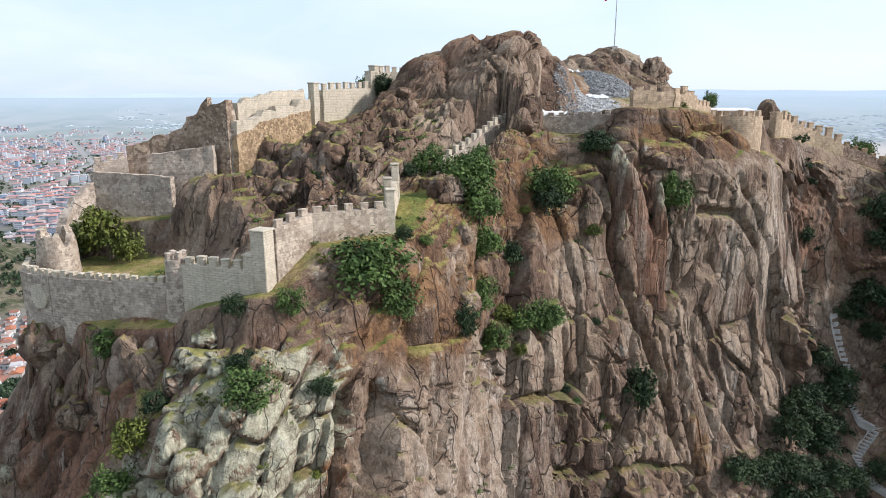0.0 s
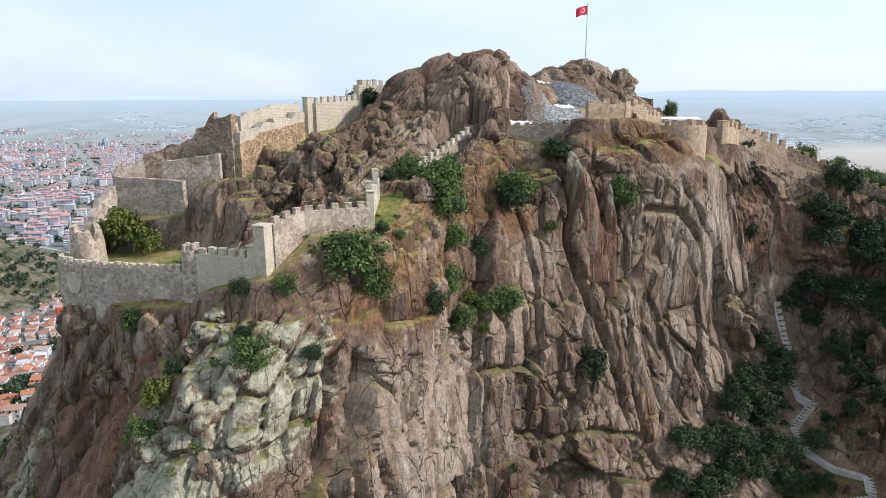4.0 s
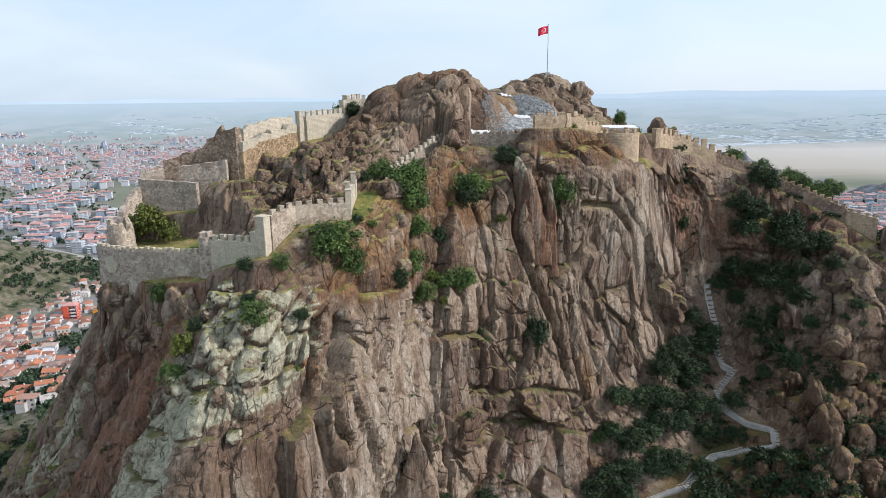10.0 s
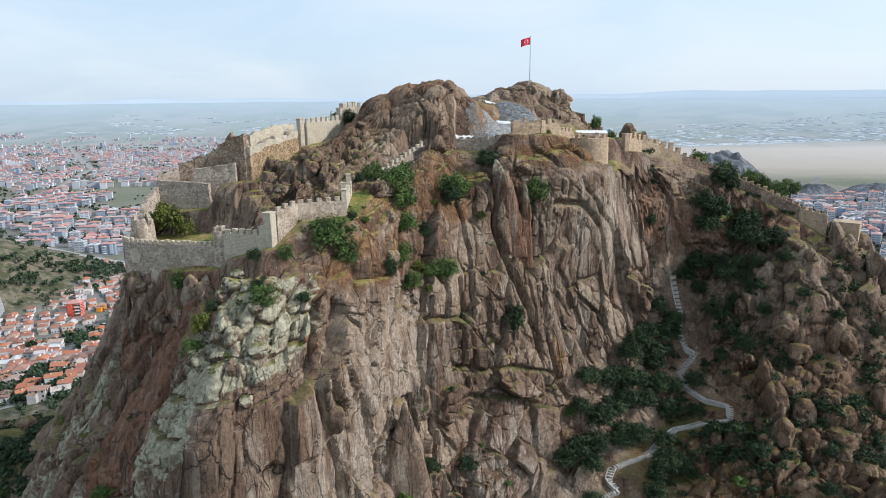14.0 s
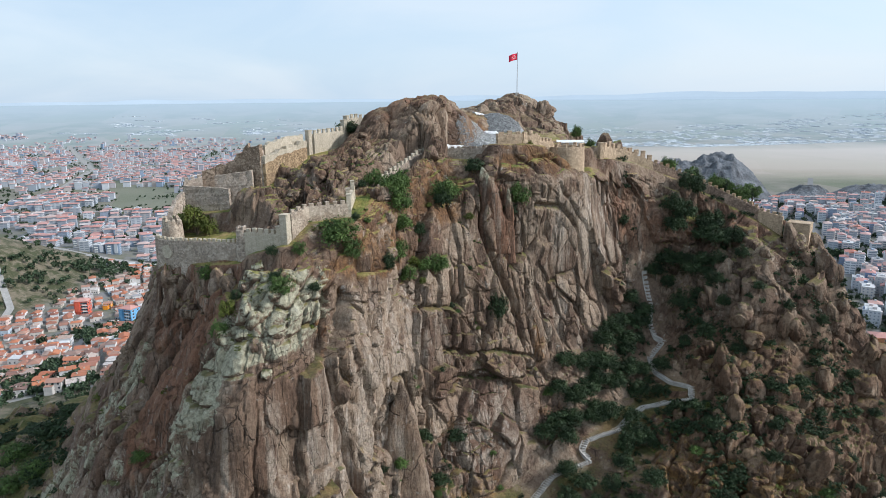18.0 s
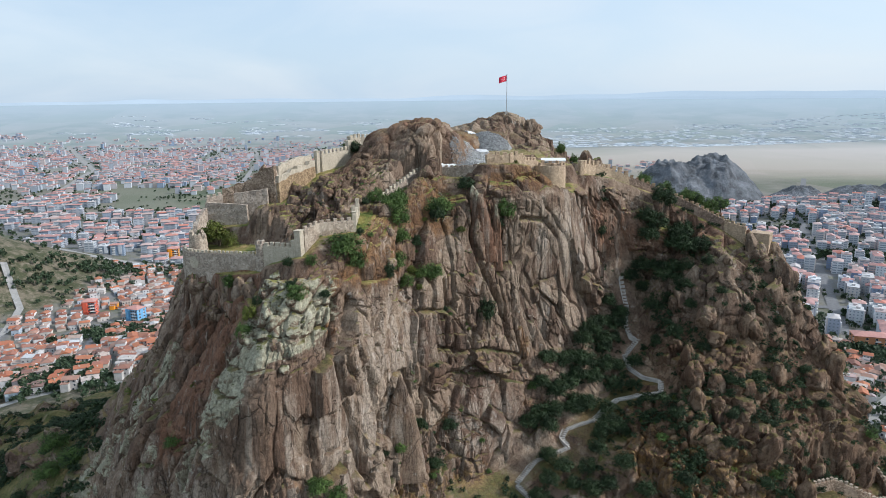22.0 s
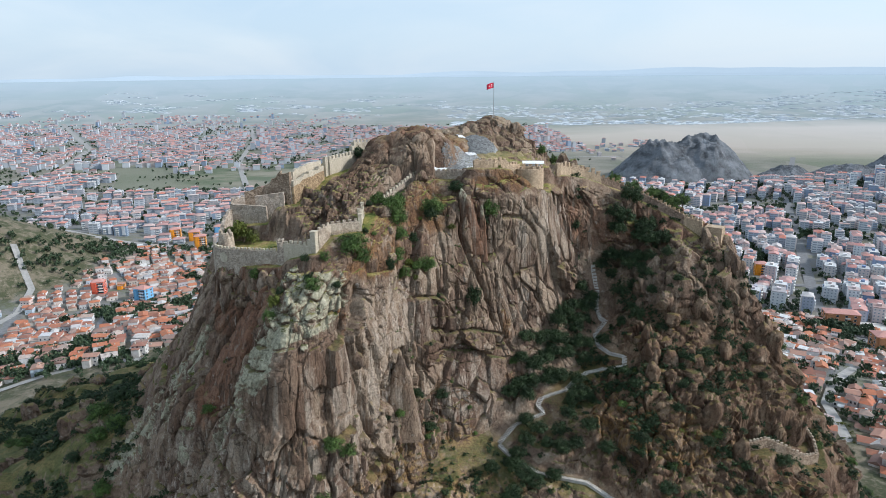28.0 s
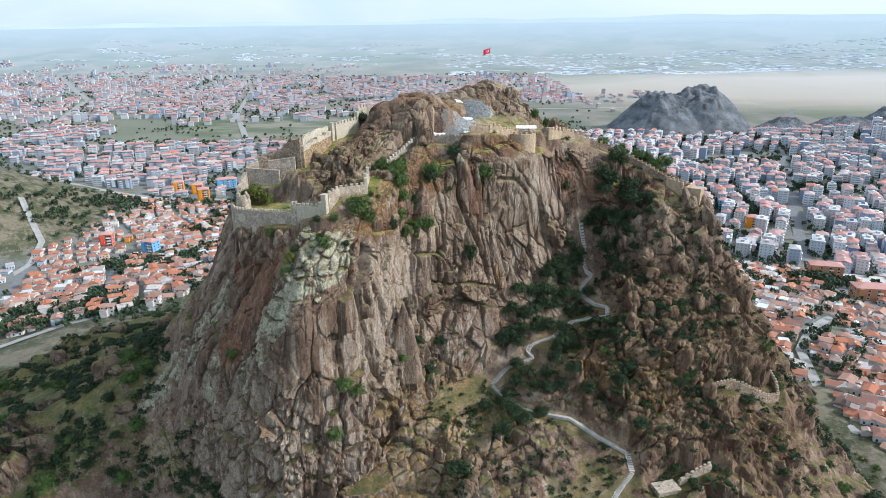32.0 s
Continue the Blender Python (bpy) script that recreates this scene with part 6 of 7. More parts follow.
def block_kind(seed, w, d, fl, flat):
    rng = random.Random(seed)
    h = fl * 2.95 + 0.6
    bm = bmesh.new()
    add_box(bm, -w / 2, -d / 2, -6, w / 2, d / 2, h, 0.06)
    add_box(bm, -w / 2 + 1.2, -d / 2 - 1.2, 3.0, -w / 2 + 5.0, -d / 2 + 0.05, h - 0.3, 0.05)
    body = shared("wall", bm, HOUSE_WALL_EACH)
    hp = Heap()
    if flat:
        hp.box(plain, -w / 2 - 0.25, -d / 2 - 0.25, h + 0.01, w / 2 + 0.25, d / 2 + 0.25, h + 0.5, 0)
        hp.box(plain, -2.2, -1.8, h + 0.5, 2.2, 1.8, h + 2.6, 0)
    else:
        hp.box(plain, -w / 2 - 0.5, -d / 2 - 0.5, h + 0.01, w / 2 + 0.5, d / 2 + 0.5, h + 0.25, 0)
        hp.hip(plain, w, d, h + 0.26, 2.4, 0)
    roof = hp.mesh("roof", FLAT_ROOF_EACH if flat else BLOCK_ROOF)
    wins, bals = [], []
    for f in range(fl):
        for k in range(3):
            x = w / 2 - (k + 0.6) * (w - 6) / 3
            wins.append(Matrix.Translation((x, -d / 2 - 0.02, 1.0 + f * 2.95)))
        for k in range(2):
            wins.append(Matrix.Translation((w / 2 + 0.02, (k + 0.5) / 2 * d - d / 2, 1.0 + f * 2.95)) @ Matrix.Rotation(math.pi / 2, 4, "Z"))
            wins.append(Matrix.Translation((-w / 2 - 0.02, (k + 0.5) / 2 * d - d / 2, 1.0 + f * 2.95)) @ Matrix.Rotation(-math.pi / 2, 4, "Z"))
        if f:
            bals.append((1.5, -d / 2 - 1.3, f * 2.95 - 0.1, 5.2, -d / 2 - 0.01, f * 2.95 + 0.06))
    bal = [box_mesh("balcony", WHITE_TRIM, b, (b[0], b[1], b[5], b[3], b[1] + 0.1, b[5] + 0.95)) for b in bals]
    return body, roof, wins, bal


BLOCKS = [block_kind(31, 14, 11, 4, False), block_kind(32, 15, 11, 5, True), block_kind(33, 12, 10, 4, False), block_kind(34, 26, 13, 4, False), block_kind(35, 13, 11, 5, True), block_kind(36, 14, 12, 5, False)]


def apartment(x, y, turn, kind, walls=None, label="pale apartment block with balconies and a red roof"):
    b, r, wins, bals = BLOCKS[kind % len(BLOCKS)]
    th = thing("apartment_block", label, "apartment block", "apartment blocks of the new town", (x, y, float(plain_z(x, y))))
    th.rotation_euler.z = turn
    body = mesh_part("wall", b, th)
    if walls is not None:
        body.data = b.copy()
        body.data.materials[0] = walls
    mesh_part("roof", r, th)
    for m in wins:
        mesh_part("window", WIDE_WINDOW, body, m)
    for q in bals:
        mesh_part("balcony", q, th)
    return th


def free_of_hill(x, y):
    d = math.hypot(x - CX, y - CY)
    left = ((x + 500) / 150) ** 2 + ((y - 590) / 185) ** 2
    far = ((x - 515) / 165) ** 2 + ((y - 1235) / 125) ** 2
    bare = -300 < x < -120 and y < 250 + 0.18 * (x + 250)
    return d > (183 if x > 0 else 240) and left > 1 and far > 1 and not bare


# open lots, squares and fields: centre and half sizes
OPEN = ((-330, 1300, 130, 95), (-100, 1320, 100, 120), (-640, 1400, 90, 50), (-480, 1190, 60, 30), (392, 405, 22, 16), (343, 380, 24, 14), (532, 729, 34, 18), (-375, 655, 40, 34), (-620, 1330, 50, 60), (300, 1500, 130, 170))
# broad ways kept clear: start, end, half width
CLEAR = ((-816, 1100, -841, 1440, 14), (-841, 1440, -983, 1866, 14), (-983, 1866, -1500, 2700, 14), (-454, 1518, -560, 2083, 10), (-560, 2083, -675, 2500, 10), (-900, 1120, -150, 1130, 12), (-700, 1535, 100, 1545, 10), (-366, 470, -330, 330, 8), (-330, 330, -225, 275, 6), (-260, 500, -160, 470, 6), (-300, 500, -215, 300, 4), (-230, 480, -120, 330, 4), (330, 300, 372, 470, 7), (372, 470, 620, 1000, 7), (300, 540, 900, 470, 6), (330, 760, 1200, 640, 6), (450, 960, 1250, 860, 6), (194, 50, 194, 137, 3), (194, 137, 210, 190, 3), (210, 190, 232, 220, 3), (232, 220, 262, 250, 3), (230, 210, 360, 290, 2), (220, 330, 420, 180, 3), (-700, 730, 150, 700, 9))


def clear(x, y, more):
    for cx, cy, a, b in OPEN:
        if abs(x - cx) < a and abs(y - cy) < b:
            return False
    for ax, ay, bx, by, r in CLEAR:
        t = max(0.0, min(1.0, ((x - ax) * (bx - ax) + (y - ay) * (by - ay)) / ((bx - ax) ** 2 + (by - ay) ** 2)))
        if math.hypot(x - ax - t * (bx - ax), y - ay - t * (by - ay)) < r + more:
            return False
    return True


rng_town = random.Random(77)
far_old, far_new = [], []


def lay(x0, y0, x1, y1, cell, turn, street, kind, gap, bend=26, cross=3):
    """A quarter of town: plots on a turned grid with lanes and open lots."""
    ca, sa = math.cos(turn), math.sin(turn)
    mx, my = (x0 + x1) / 2, (y0 + y1) / 2
    half = int(max(x1 - x0, y1 - y0) / min(cell) * 0.75)
    for i in range(-half, half):
        for j in range(-half, half):
            u = i * cell[0] + (i // street) * cell[0] * 0.6 + rng_town.uniform(-1, 1) * cell[0] * (0.16 if kind == 0 else 0.09)
            v = j * cell[1] + (j // cross) * cell[1] * 0.45 + rng_town.uniform(-1, 1) * cell[1] * 0.12
            u, v = u + bend * noise.noise(Vector((u * 0.008, v * 0.008, kind + 0.5))), v + bend * noise.noise(Vector((u * 0.008, v * 0.008, kind + 7.5)))
            x, y = mx + ca * u - sa * v, my + sa * u + ca * v
            if not (x0 <= x < x1 and y0 <= y < y1) or not free_of_hill(x, y) or not clear(x, y, 2.5 if kind == 0 else 4):
                continue
            thin = noise.noise(Vector((x * 0.006, y * 0.006, kind)))
            if rng_town.random() < gap or thin < (-1, -0.5, -0.3, -0.25, 0.0)[kind]:
                continue
            a = turn + 0.5 * noise.noise(Vector((x * 0.005, y * 0.005, 3)))
            if kind == 0:
                a += rng_town.choice((0, 0, math.pi, math.pi / 2, -math.pi / 2)) + rng_town.uniform(-0.3, 0.3)
                far_old.append((x, y, a))
            else:
                a = turn + rng_town.choice((0, 0, 0, math.pi)) + 0.35 * noise.noise(Vector((x * 0.006, y * 0.006, 3))) + rng_town.uniform(-0.08, 0.08)
                far_new.append((x, y, a, kind))


lay(-380, 225, 130, 700, (8.7, 8.2), radians(24), 7, 0, 0.10)
lay(150, -60, 430, 420, (6.7, 6.4), radians(-32), 9, 0, 0.05)
lay(270, 425, 640, 1160, (12.2, 15.5), radians(62), 8, 1, 0.07, 40, 2)
lay(640, 300, 1350, 1160, (12.2, 15.5), radians(-24), 8, 1, 0.10, 50, 2)
lay(430, 90, 1000, 425, (12.2, 15.5), radians(-28), 8, 1, 0.08, 45, 2)
lay(-700, 705, 230, 1000, (15.5, 18), radians(14), 5, 2, 0.2, 45, 2)
lay(-800, 1000, 230, 1110, (16, 24), radians(14), 5, 2, 0.25, 30, 2)
lay(-1500, 1140, -640, 1320, (13.2, 24), radians(10), 9, 2, 0.1, 10, 2)
lay(-1500, 1340, 300, 1560, (14, 24), radians(10), 6, 2, 0.42, 40, 2)
lay(-1900, 1570, 450, 2480, (13, 15), radians(12), 6, 3, 0.14, 50, 3)
lay(150, 1480, 700, 1900, (24, 24), radians(-10), 5, 4, 0.5, 50)
lay(-2300, 2480, -300, 3000, (20, 24), radians(8), 5, 4, 0.4, 60)


def rank(p):
    return math.hypot(p[0] - 13, p[1] + 100)


LANDMARKS = ((-268, 512, 11), (-320, 531, 10), (-306, 550, 10), (-330, 766, 15), (-300, 752, 15), (-280, 716, 15), (-270, 785, 15), (353, 405, 20), (320, 330, 22), (296, 357, 14), (367, 570, 11), (365, 640, 11))
far_old = [p for p in far_old if all(math.hypot(p[0] - x, p[1] - y) > r for x, y, r in LANDMARKS)]
far_new = [p for p in far_new if all(math.hypot(p[0] - x, p[1] - y) > r + 4 for x, y, r in LANDMARKS)]
# a run of the nearest plots on each flank, from the road outwards
left_old = sorted([p for p in far_old if p[0] < -95 and 210 < p[1] < 480], key=rank)[:150]
right_old = sorted([p for p in far_old if p[0] > 150 and p[1] < 400], key=rank)[:90]
right_new = sorted([p for p in far_new if p[3] == 1 and p[0] < 700 and p[1] < 640], key=rank)[:36]
taken = set(left_old) | set(right_old) | set(right_new)
for k, (x, y, a) in enumerate(left_old + right_old):
    old_house(x, y, a, k * 5 + k // 3)
for k, (x, y, a, _) in enumerate(right_new):
    apartment(x, y, a, (0, 1, 4, 5, 2)[(k * 3 + k // 4) % 5])

heap = Heap()
for x, y, a in far_old:
    if (x, y, a) in taken:
        continue
    fr = spot(x, y, float(plain_z(x, y)), a)
    w, d, h = rng_town.uniform(5.8, 9.6), rng_town.uniform(5.4, 7.6), rng_town.choice((2.8, 3.0, 4.8, 5.2, 5.6, 7.8)) + rng_town.uniform(-0.5, 0.5)
    if x > 0:
        w, d, h = w * 0.88, d * 0.88, h * 0.66
    else:
        h *= 0.84
    heap.box(fr, -w / 2, -d / 2, -4, w / 2, d / 2, h, 0)
    if rng_town.random() < 0.92:
        heap.hip(fr, w, d, h + 0.05, rng_town.uniform(0.9, 1.8), 1, rng_town.random() < 0.55, 0.3)
    else:
        heap.box(fr, -w / 2 - 0.1, -d / 2 - 0.1, h + 0.02, w / 2 + 0.1, d / 2 + 0.1, h + 0.3, 3)
    if rng_town.random() < 0.55:
        ww, wd = rng_town.uniform(2.6, 4.6), rng_town.uniform(2.6, 4.4)
        lean = spot(*fr(rng_town.uniform(-2, 2), -d / 2 - wd / 2 + 0.2, 0), a)
        wh = h * rng_town.uniform(0.4, 0.85)
        heap.box(lean, -ww / 2, -wd / 2, -4, ww / 2, wd / 2, wh, 0)
        heap.hip(lean, ww, wd, wh + 0.03, rng_town.uniform(0.4, 1.0), rng_town.choice((1, 1, 3)), True, 0.2)
    if rng_town.random() < 0.3:
        u, v = rng_town.uniform(-w / 3, w / 3), rng_town.uniform(-d / 4, d / 4)
        heap.box(fr, u - 0.6, v - 0.4, h + 0.3, u + 0.6, v + 0.4, h + 1.7, 4)
    if y < 600:
        window_grid(heap, fr, w, d, int(h / 2.6), 3, 2, 2, storey=2.6, ww=0.9, wh=1.15)
tagged(new("old_town", heap.mesh("old_town", HOUSE_WALL, HOUSE_ROOF, GLASS_DARK, FLAT_ROOF, WHITE_TRIM)), "crowded old town of plastered houses under red tiled roofs", "town", kind="stuff")
heap = Heap()
for x, y, a, kind in far_new:
    if (x, y, a, kind) in taken:
        continue
    fr = spot(x, y, float(plain_z(x, y)), a)
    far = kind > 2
    if far:
        w, d = rng_town.uniform(8, 12), rng_town.uniform(8, 10.5)
        fl = rng_town.choice((1, 1, 2, 2, 2, 3)) if rng_town.random() < 0.97 else 7
    else:
        w, d = rng_town.choice((10, 11.5, 12.5, 13, 13.5, 14, 16)) * rng_town.uniform(0.94, 1.05), rng_town.uniform(8.5, 11)
        q = noise.noise(Vector((x * 0.02, y * 0.02, 6)))
        fl = max(2, round((4.3 if kind == 1 else 3.2) + 2.0 * q + rng_town.uniform(-1.4, 1.6)))
        if x > 760 and y > 980 and rng_town.random() < 0.2:
            fl = 11
    h = fl * 2.85 + rng_town.uniform(0, 0.8)
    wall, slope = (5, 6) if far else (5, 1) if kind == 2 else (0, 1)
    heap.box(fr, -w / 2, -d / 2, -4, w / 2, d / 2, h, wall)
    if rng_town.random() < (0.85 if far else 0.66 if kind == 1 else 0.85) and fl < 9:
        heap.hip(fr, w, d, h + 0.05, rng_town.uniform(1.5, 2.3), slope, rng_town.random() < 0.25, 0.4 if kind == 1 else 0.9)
        if not far and rng_town.random() < 0.5:
            u = rng_town.uniform(-3, 3)
            heap.box(fr, u - 0.9, -0.8, h + 0.4, u + 0.9, 0.8, h + 2.6, 4)
    else:
        heap.box(fr, -w / 2 - 0.2, -d / 2 - 0.2, h + 0.02, w / 2 + 0.2, d / 2 + 0.2, h + 0.5, 3)
        heap.box(fr, -2, -1.6, h + 0.5, 2, 1.6, h + 2.4, wall)
    if not far:
        # projecting bays with balcony slabs
        if math.hypot(x, y) < 1000:
            u = rng_town.choice((-1, 1)) * w / 4
            heap.box(fr, u - 1.9, -d / 2 - 1.1, 2.8, u + 1.9, -d / 2 + 0.05, h - 0.2, wall)
            for f in range(1, fl):
                heap.box(fr, -u - 1.9, -d / 2 - 1.2, f * 2.85 - 0.1, -u + 1.9, -d / 2 + 0.05, f * 2.85 + 0.8, 4)
        if math.hypot(x, y) < 800:
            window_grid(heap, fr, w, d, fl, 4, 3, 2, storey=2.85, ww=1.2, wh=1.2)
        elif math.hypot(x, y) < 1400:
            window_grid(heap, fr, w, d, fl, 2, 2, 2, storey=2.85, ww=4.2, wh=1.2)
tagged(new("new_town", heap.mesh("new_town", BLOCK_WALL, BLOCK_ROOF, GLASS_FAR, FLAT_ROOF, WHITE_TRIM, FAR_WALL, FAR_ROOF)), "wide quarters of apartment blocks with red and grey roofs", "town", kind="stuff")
# factories and glasshouses far out on the plain
heap = Heap()
for k in range(6500):
    x = rng_town.uniform(-1900, 3000)
    y = 2480 + 900 * rng_town.random() ** 1.5 + 0.1 * abs(x - 1000) if x > 100 else 3050 + 900 * rng_town.random()
    if noise.noise(Vector((x * 0.004, y * 0.009, 4))) < (-0.12 if x > 100 else 0.22):
        continue
    fr = spot(x, y, float(plain_z(x, y)), rng_town.choice((0.1, -0.12)))
    w, d = rng_town.uniform(8, 30), rng_town.uniform(12, 34)
    heap.box(fr, -w / 2, -d / 2, -3, w / 2, d / 2, rng_town.uniform(0.5, 1.3), 0)
tagged(new("far_factories", heap.mesh("far_factories", SHED_WHITE)), "long white sheds and factories out on the plain", "factories", kind="stuff")

# landmarks in the town
apartment(-268, 512, radians(-20), 0, BLUE_PAINT, "light blue house with white windows in the old town")
apartment(-320, 531, radians(10), 2, RED_PAINT, "small red apartment house in the old town")
old_house(-306, 550, radians(10), 3, ORANGE_PAINT, "orange plastered house in the old town")
for x, y, k in ((-330, 766, 0), (-300, 752, 0), (-280, 716, 5)):
    apartment(x, y, radians(14), k, ORANGE_PAINT, "bright orange school building with a pale roof")
apartment(-270, 785, radians(12), 3, BLUE_PAINT, "blue apartment block behind the orange school")
apartment(353, 405, radians(-16), 3, BRICK_PAINT, "broad orange-brown building with rows of windows")
apartment(345, 332, radians(-10), 3, BRICK_PAINT, "long low building with a red hipped roof")
apartment(367, 570, radians(-16), 2, ORANGE_PAINT, "round-cornered orange house among grey blocks")
apartment(365, 640, radians(60), 2, BLUE_PAINT, "small turquoise house among grey blocks")
apartment(215, 905, radians(8), 1, RED_PAINT, "red and white office block behind the ridge")


def ribbon(name, line, width, mat, lift, label, category="road"):
    bm = bmesh.new()
    prev = None
    pts = []
    for (ax, ay), (bx, by) in zip(line[:-1], line[1:]):
        n = max(1, int(math.hypot(bx - ax, by - ay) / 12))
        pts += [(ax + (bx - ax) * i / n, ay + (by - ay) * i / n) for i in range(n)]
    pts.append(line[-1])
    for i, (x, y) in enumerate(pts):
        x0, y0 = pts[max(0, i - 1)]
        x1, y1 = pts[min(len(pts) - 1, i + 1)]
        d = Vector((x1 - x0, y1 - y0, 0)).normalized()
        s = Vector((-d.y, d.x, 0))
        c = []
        for o in (-0.5, 0, 0.5):
            q = Vector((x, y, 0)) + s * (o * width)
            q.z = max(drop(q.x, q.y), drop(x, y) - 0.2) + lift
            c.append(bm.verts.new(q))
        if prev:
            bm.faces.new((prev[0], c[0], c[1], prev[1]))
            bm.faces.new((prev[1], c[1], c[2], prev[2]))
        prev = c
    bmesh.ops.recalc_face_normals(bm, faces=bm.faces[:])
    me = shared(name, bm, mat)
    return tagged(new(name, me), label, category, kind="structure")


ribbon("road_foot_east", [(194, 50), (194, 95), (194.5, 115), (195, 137), (199, 155), (210, 190), (232, 220), (262, 250), (330, 300)], 5.0, PALE_ROAD, 0.35, "narrow grey road along the foot of the crag")
ribbon("road_west", [(-158, 262), (-190, 264), (-214, 254), (-240, 229), (-300, 200)], 6.0, PALE_ROAD, 0.5, "pale dusty lane below the western slope")
ribbon("road_town_west", [(-420, 380), (-368, 431), (-364, 470), (-376, 514), (-424, 573)], 6.0, PALE_ROAD, 0.6, "grey road winding past the western hill")
ribbon("lane_west", [(-368, 478), (-345, 400), (-330, 330), (-225, 275)], 7.0, ASPHALT, 0.5, "lane with parked cars below the western hill")
ribbon("street_old_town", [(-300, 500), (-215, 300)], 4.5, ASPHALT, 0.5, "narrow street through the old town")
ribbon("street_old_town_cross", [(-262, 497), (-230, 480), (-120, 330)], 5.5, ASPHALT, 0.55, "street beside the blue house")
ribbon("avenue_west", [(-1000, 900), (-816, 1100), (-841, 1440), (-983, 1866), (-1500, 2700)], 17.0, PALE_ROAD, 0.6, "broad avenue through the new town")
ribbon("avenue_north", [(-330, 1130), (-454, 1518), (-560, 2083), (-675, 2500)], 12.0, PALE_ROAD, 0.7, "straight street running out to the plain")
ribbon("avenue_cross", [(-900, 1120), (-150, 1130), (100, 1150)], 14.0, PALE_ROAD, 0.8, "street along the open field")
ribbon("avenue_far", [(-700, 1535), (100, 1545), (500, 1560)], 12.0, PALE_ROAD, 0.8, "street along the far edge of the field")
ribbon("avenue_south", [(-700, 730), (150, 700)], 12.0, PALE_ROAD, 0.7, "wide street between old and new town")
ribbon("avenue_east", [(330, 300), (372, 470), (620, 1000), (900, 1500)], 11.0, ASPHALT, 0.6, "street running out through the apartment quarter")
ribbon("street_east", [(300, 540), (900, 470)], 9.0, ASPHALT, 0.65, "street between rows of apartment blocks")
ribbon("street_east_upper", [(330, 760), (1200, 640)], 9.0, ASPHALT, 0.65, "street between rows of pale blocks")
ribbon("square_east", [(372, 408), (414, 402)], 26.0, PALE_PAVING, 0.7, "pale paved square beside the street trees", "square")

# trees of the town, gathered
lump = crown_mesh("town_crown", LEAF_B, 91, 11, 5, 0.34)
lv = np.array([v.co for v in lump.vertices])
lf = np.array([p.vertices[:] for p in lump.polygons])
clump = crown_mesh("far_crown", LEAF_B, 92, 6, 4, 0.5)
cv = np.array([v.co for v in clump.vertices])
cf = np.array([p.vertices[:] for p in clump.polygons])
vs, fs, base = [], [], 0
spots = []
while len(spots) < 21000:
    u = rng_town.random()
    if u < 0.28:
        x, y = rng_town.uniform(-470, 100), rng_town.uniform(240, 700)
    elif u < 0.58:
        x, y = rng_town.uniform(160, 1200), rng_town.uniform(150, 1160)
    else:
        x, y = rng_town.uniform(-1500, 400), 700 + 1900 * rng_town.random() ** 1.4
    if ((x + 500) / 230) ** 2 + ((y - 590) / 260) ** 2 < 1 or not free_of_hill(x, y) or not clear(x, y, -4) and rng_town.random() < 0.9 or noise.noise(Vector((x * 0.012, y * 0.012, 5))) < (-0.18 if x > 160 else -0.10):
        continue
    spots.append((x, y, rng_town.uniform(1.8, 4.2)))
for cx, cy, sx, sy, n, lo, hi in ((-401, 572, 24, 20, 60, 2.5, 4.5), (-365, 655, 34, 26, 120, 3, 5), (343, 378, 13, 7, 55, 3, 5.5), (329, 545, 10, 14, 22, 3, 5), (532, 729, 22, 12, 60, 3.5, 6), (640, 1120, 60, 16, 120, 3, 5), (850, 1120, 90, 14, 120, 3, 5), (-190, 258, 26, 9, 60, 1.4, 3), (-250, 690, 60, 10, 60, 3, 5), (-480, 880, 80, 12, 90, 3, 5), (-420, 1130, 160, 5, 90, 2.5, 4.5), (-300, 1540, 200, 6, 120, 2.5, 4.5), (-820, 1290, 22, 120, 110, 2.5, 4.5), (-120, 1090, 90, 10, 90, 3, 5)):
    for k in range(n):
        spots.append((cx + rng_town.gauss(0, sx), cy + rng_town.gauss(0, sy), rng_town.uniform(lo, hi)))
for cx, cy, sx, sy in ((455, 520, 16, 12), (610, 900, 45, 14), (760, 850, 32, 14), (385, 650, 14, 20), (480, 1090, 70, 10), (560, 600, 30, 10)):
    for k in range(150):
        x, y = cx + rng_town.gauss(0, sx), cy + rng_town.gauss(0, sy)
        if clear(x, y, -1):
            spots.append((x, y, rng_town.uniform(3, 5.5)))
for k in range(1300):
    a, q = rng_town.uniform(0, 6.283), rng_town.random() ** 0.6
    x, y = -500 + 185 * q * math.cos(a), 590 + 215 * q * math.sin(a)
    if noise.noise(Vector((x * 0.02, y * 0.02, 9))) > -0.1:
        spots.append((x, y, rng_town.uniform(0.25, 0.75)))
for x, y, r in spots:
    a = rng_town.uniform(0, 6.28)
    c, s = math.cos(a), math.sin(a)
    far = y > 700 or x > 600
    q = (cv if far else lv) * (r, r, r * 1.1)
    q = np.stack([q[:, 0] * c - q[:, 1] * s + x, q[:, 0] * s + q[:, 1] * c + y, q[:, 2] + float(plain_z(x, y)) + r * 0.9], 1)
    vs.append(q)
    fs.append((cf if far else lf) + base)
    base += len(q)
me = bpy.data.meshes.new("town_trees")
me.from_pydata(np.concatenate(vs), [], np.concatenate(fs).tolist())
me.materials.append(LEAF_TOWN)
tagged(new("town_trees", me), "dark green street and garden trees between the houses", "trees", kind="stuff")
bpy.data.meshes.remove(lump)
bpy.data.meshes.remove(clump)


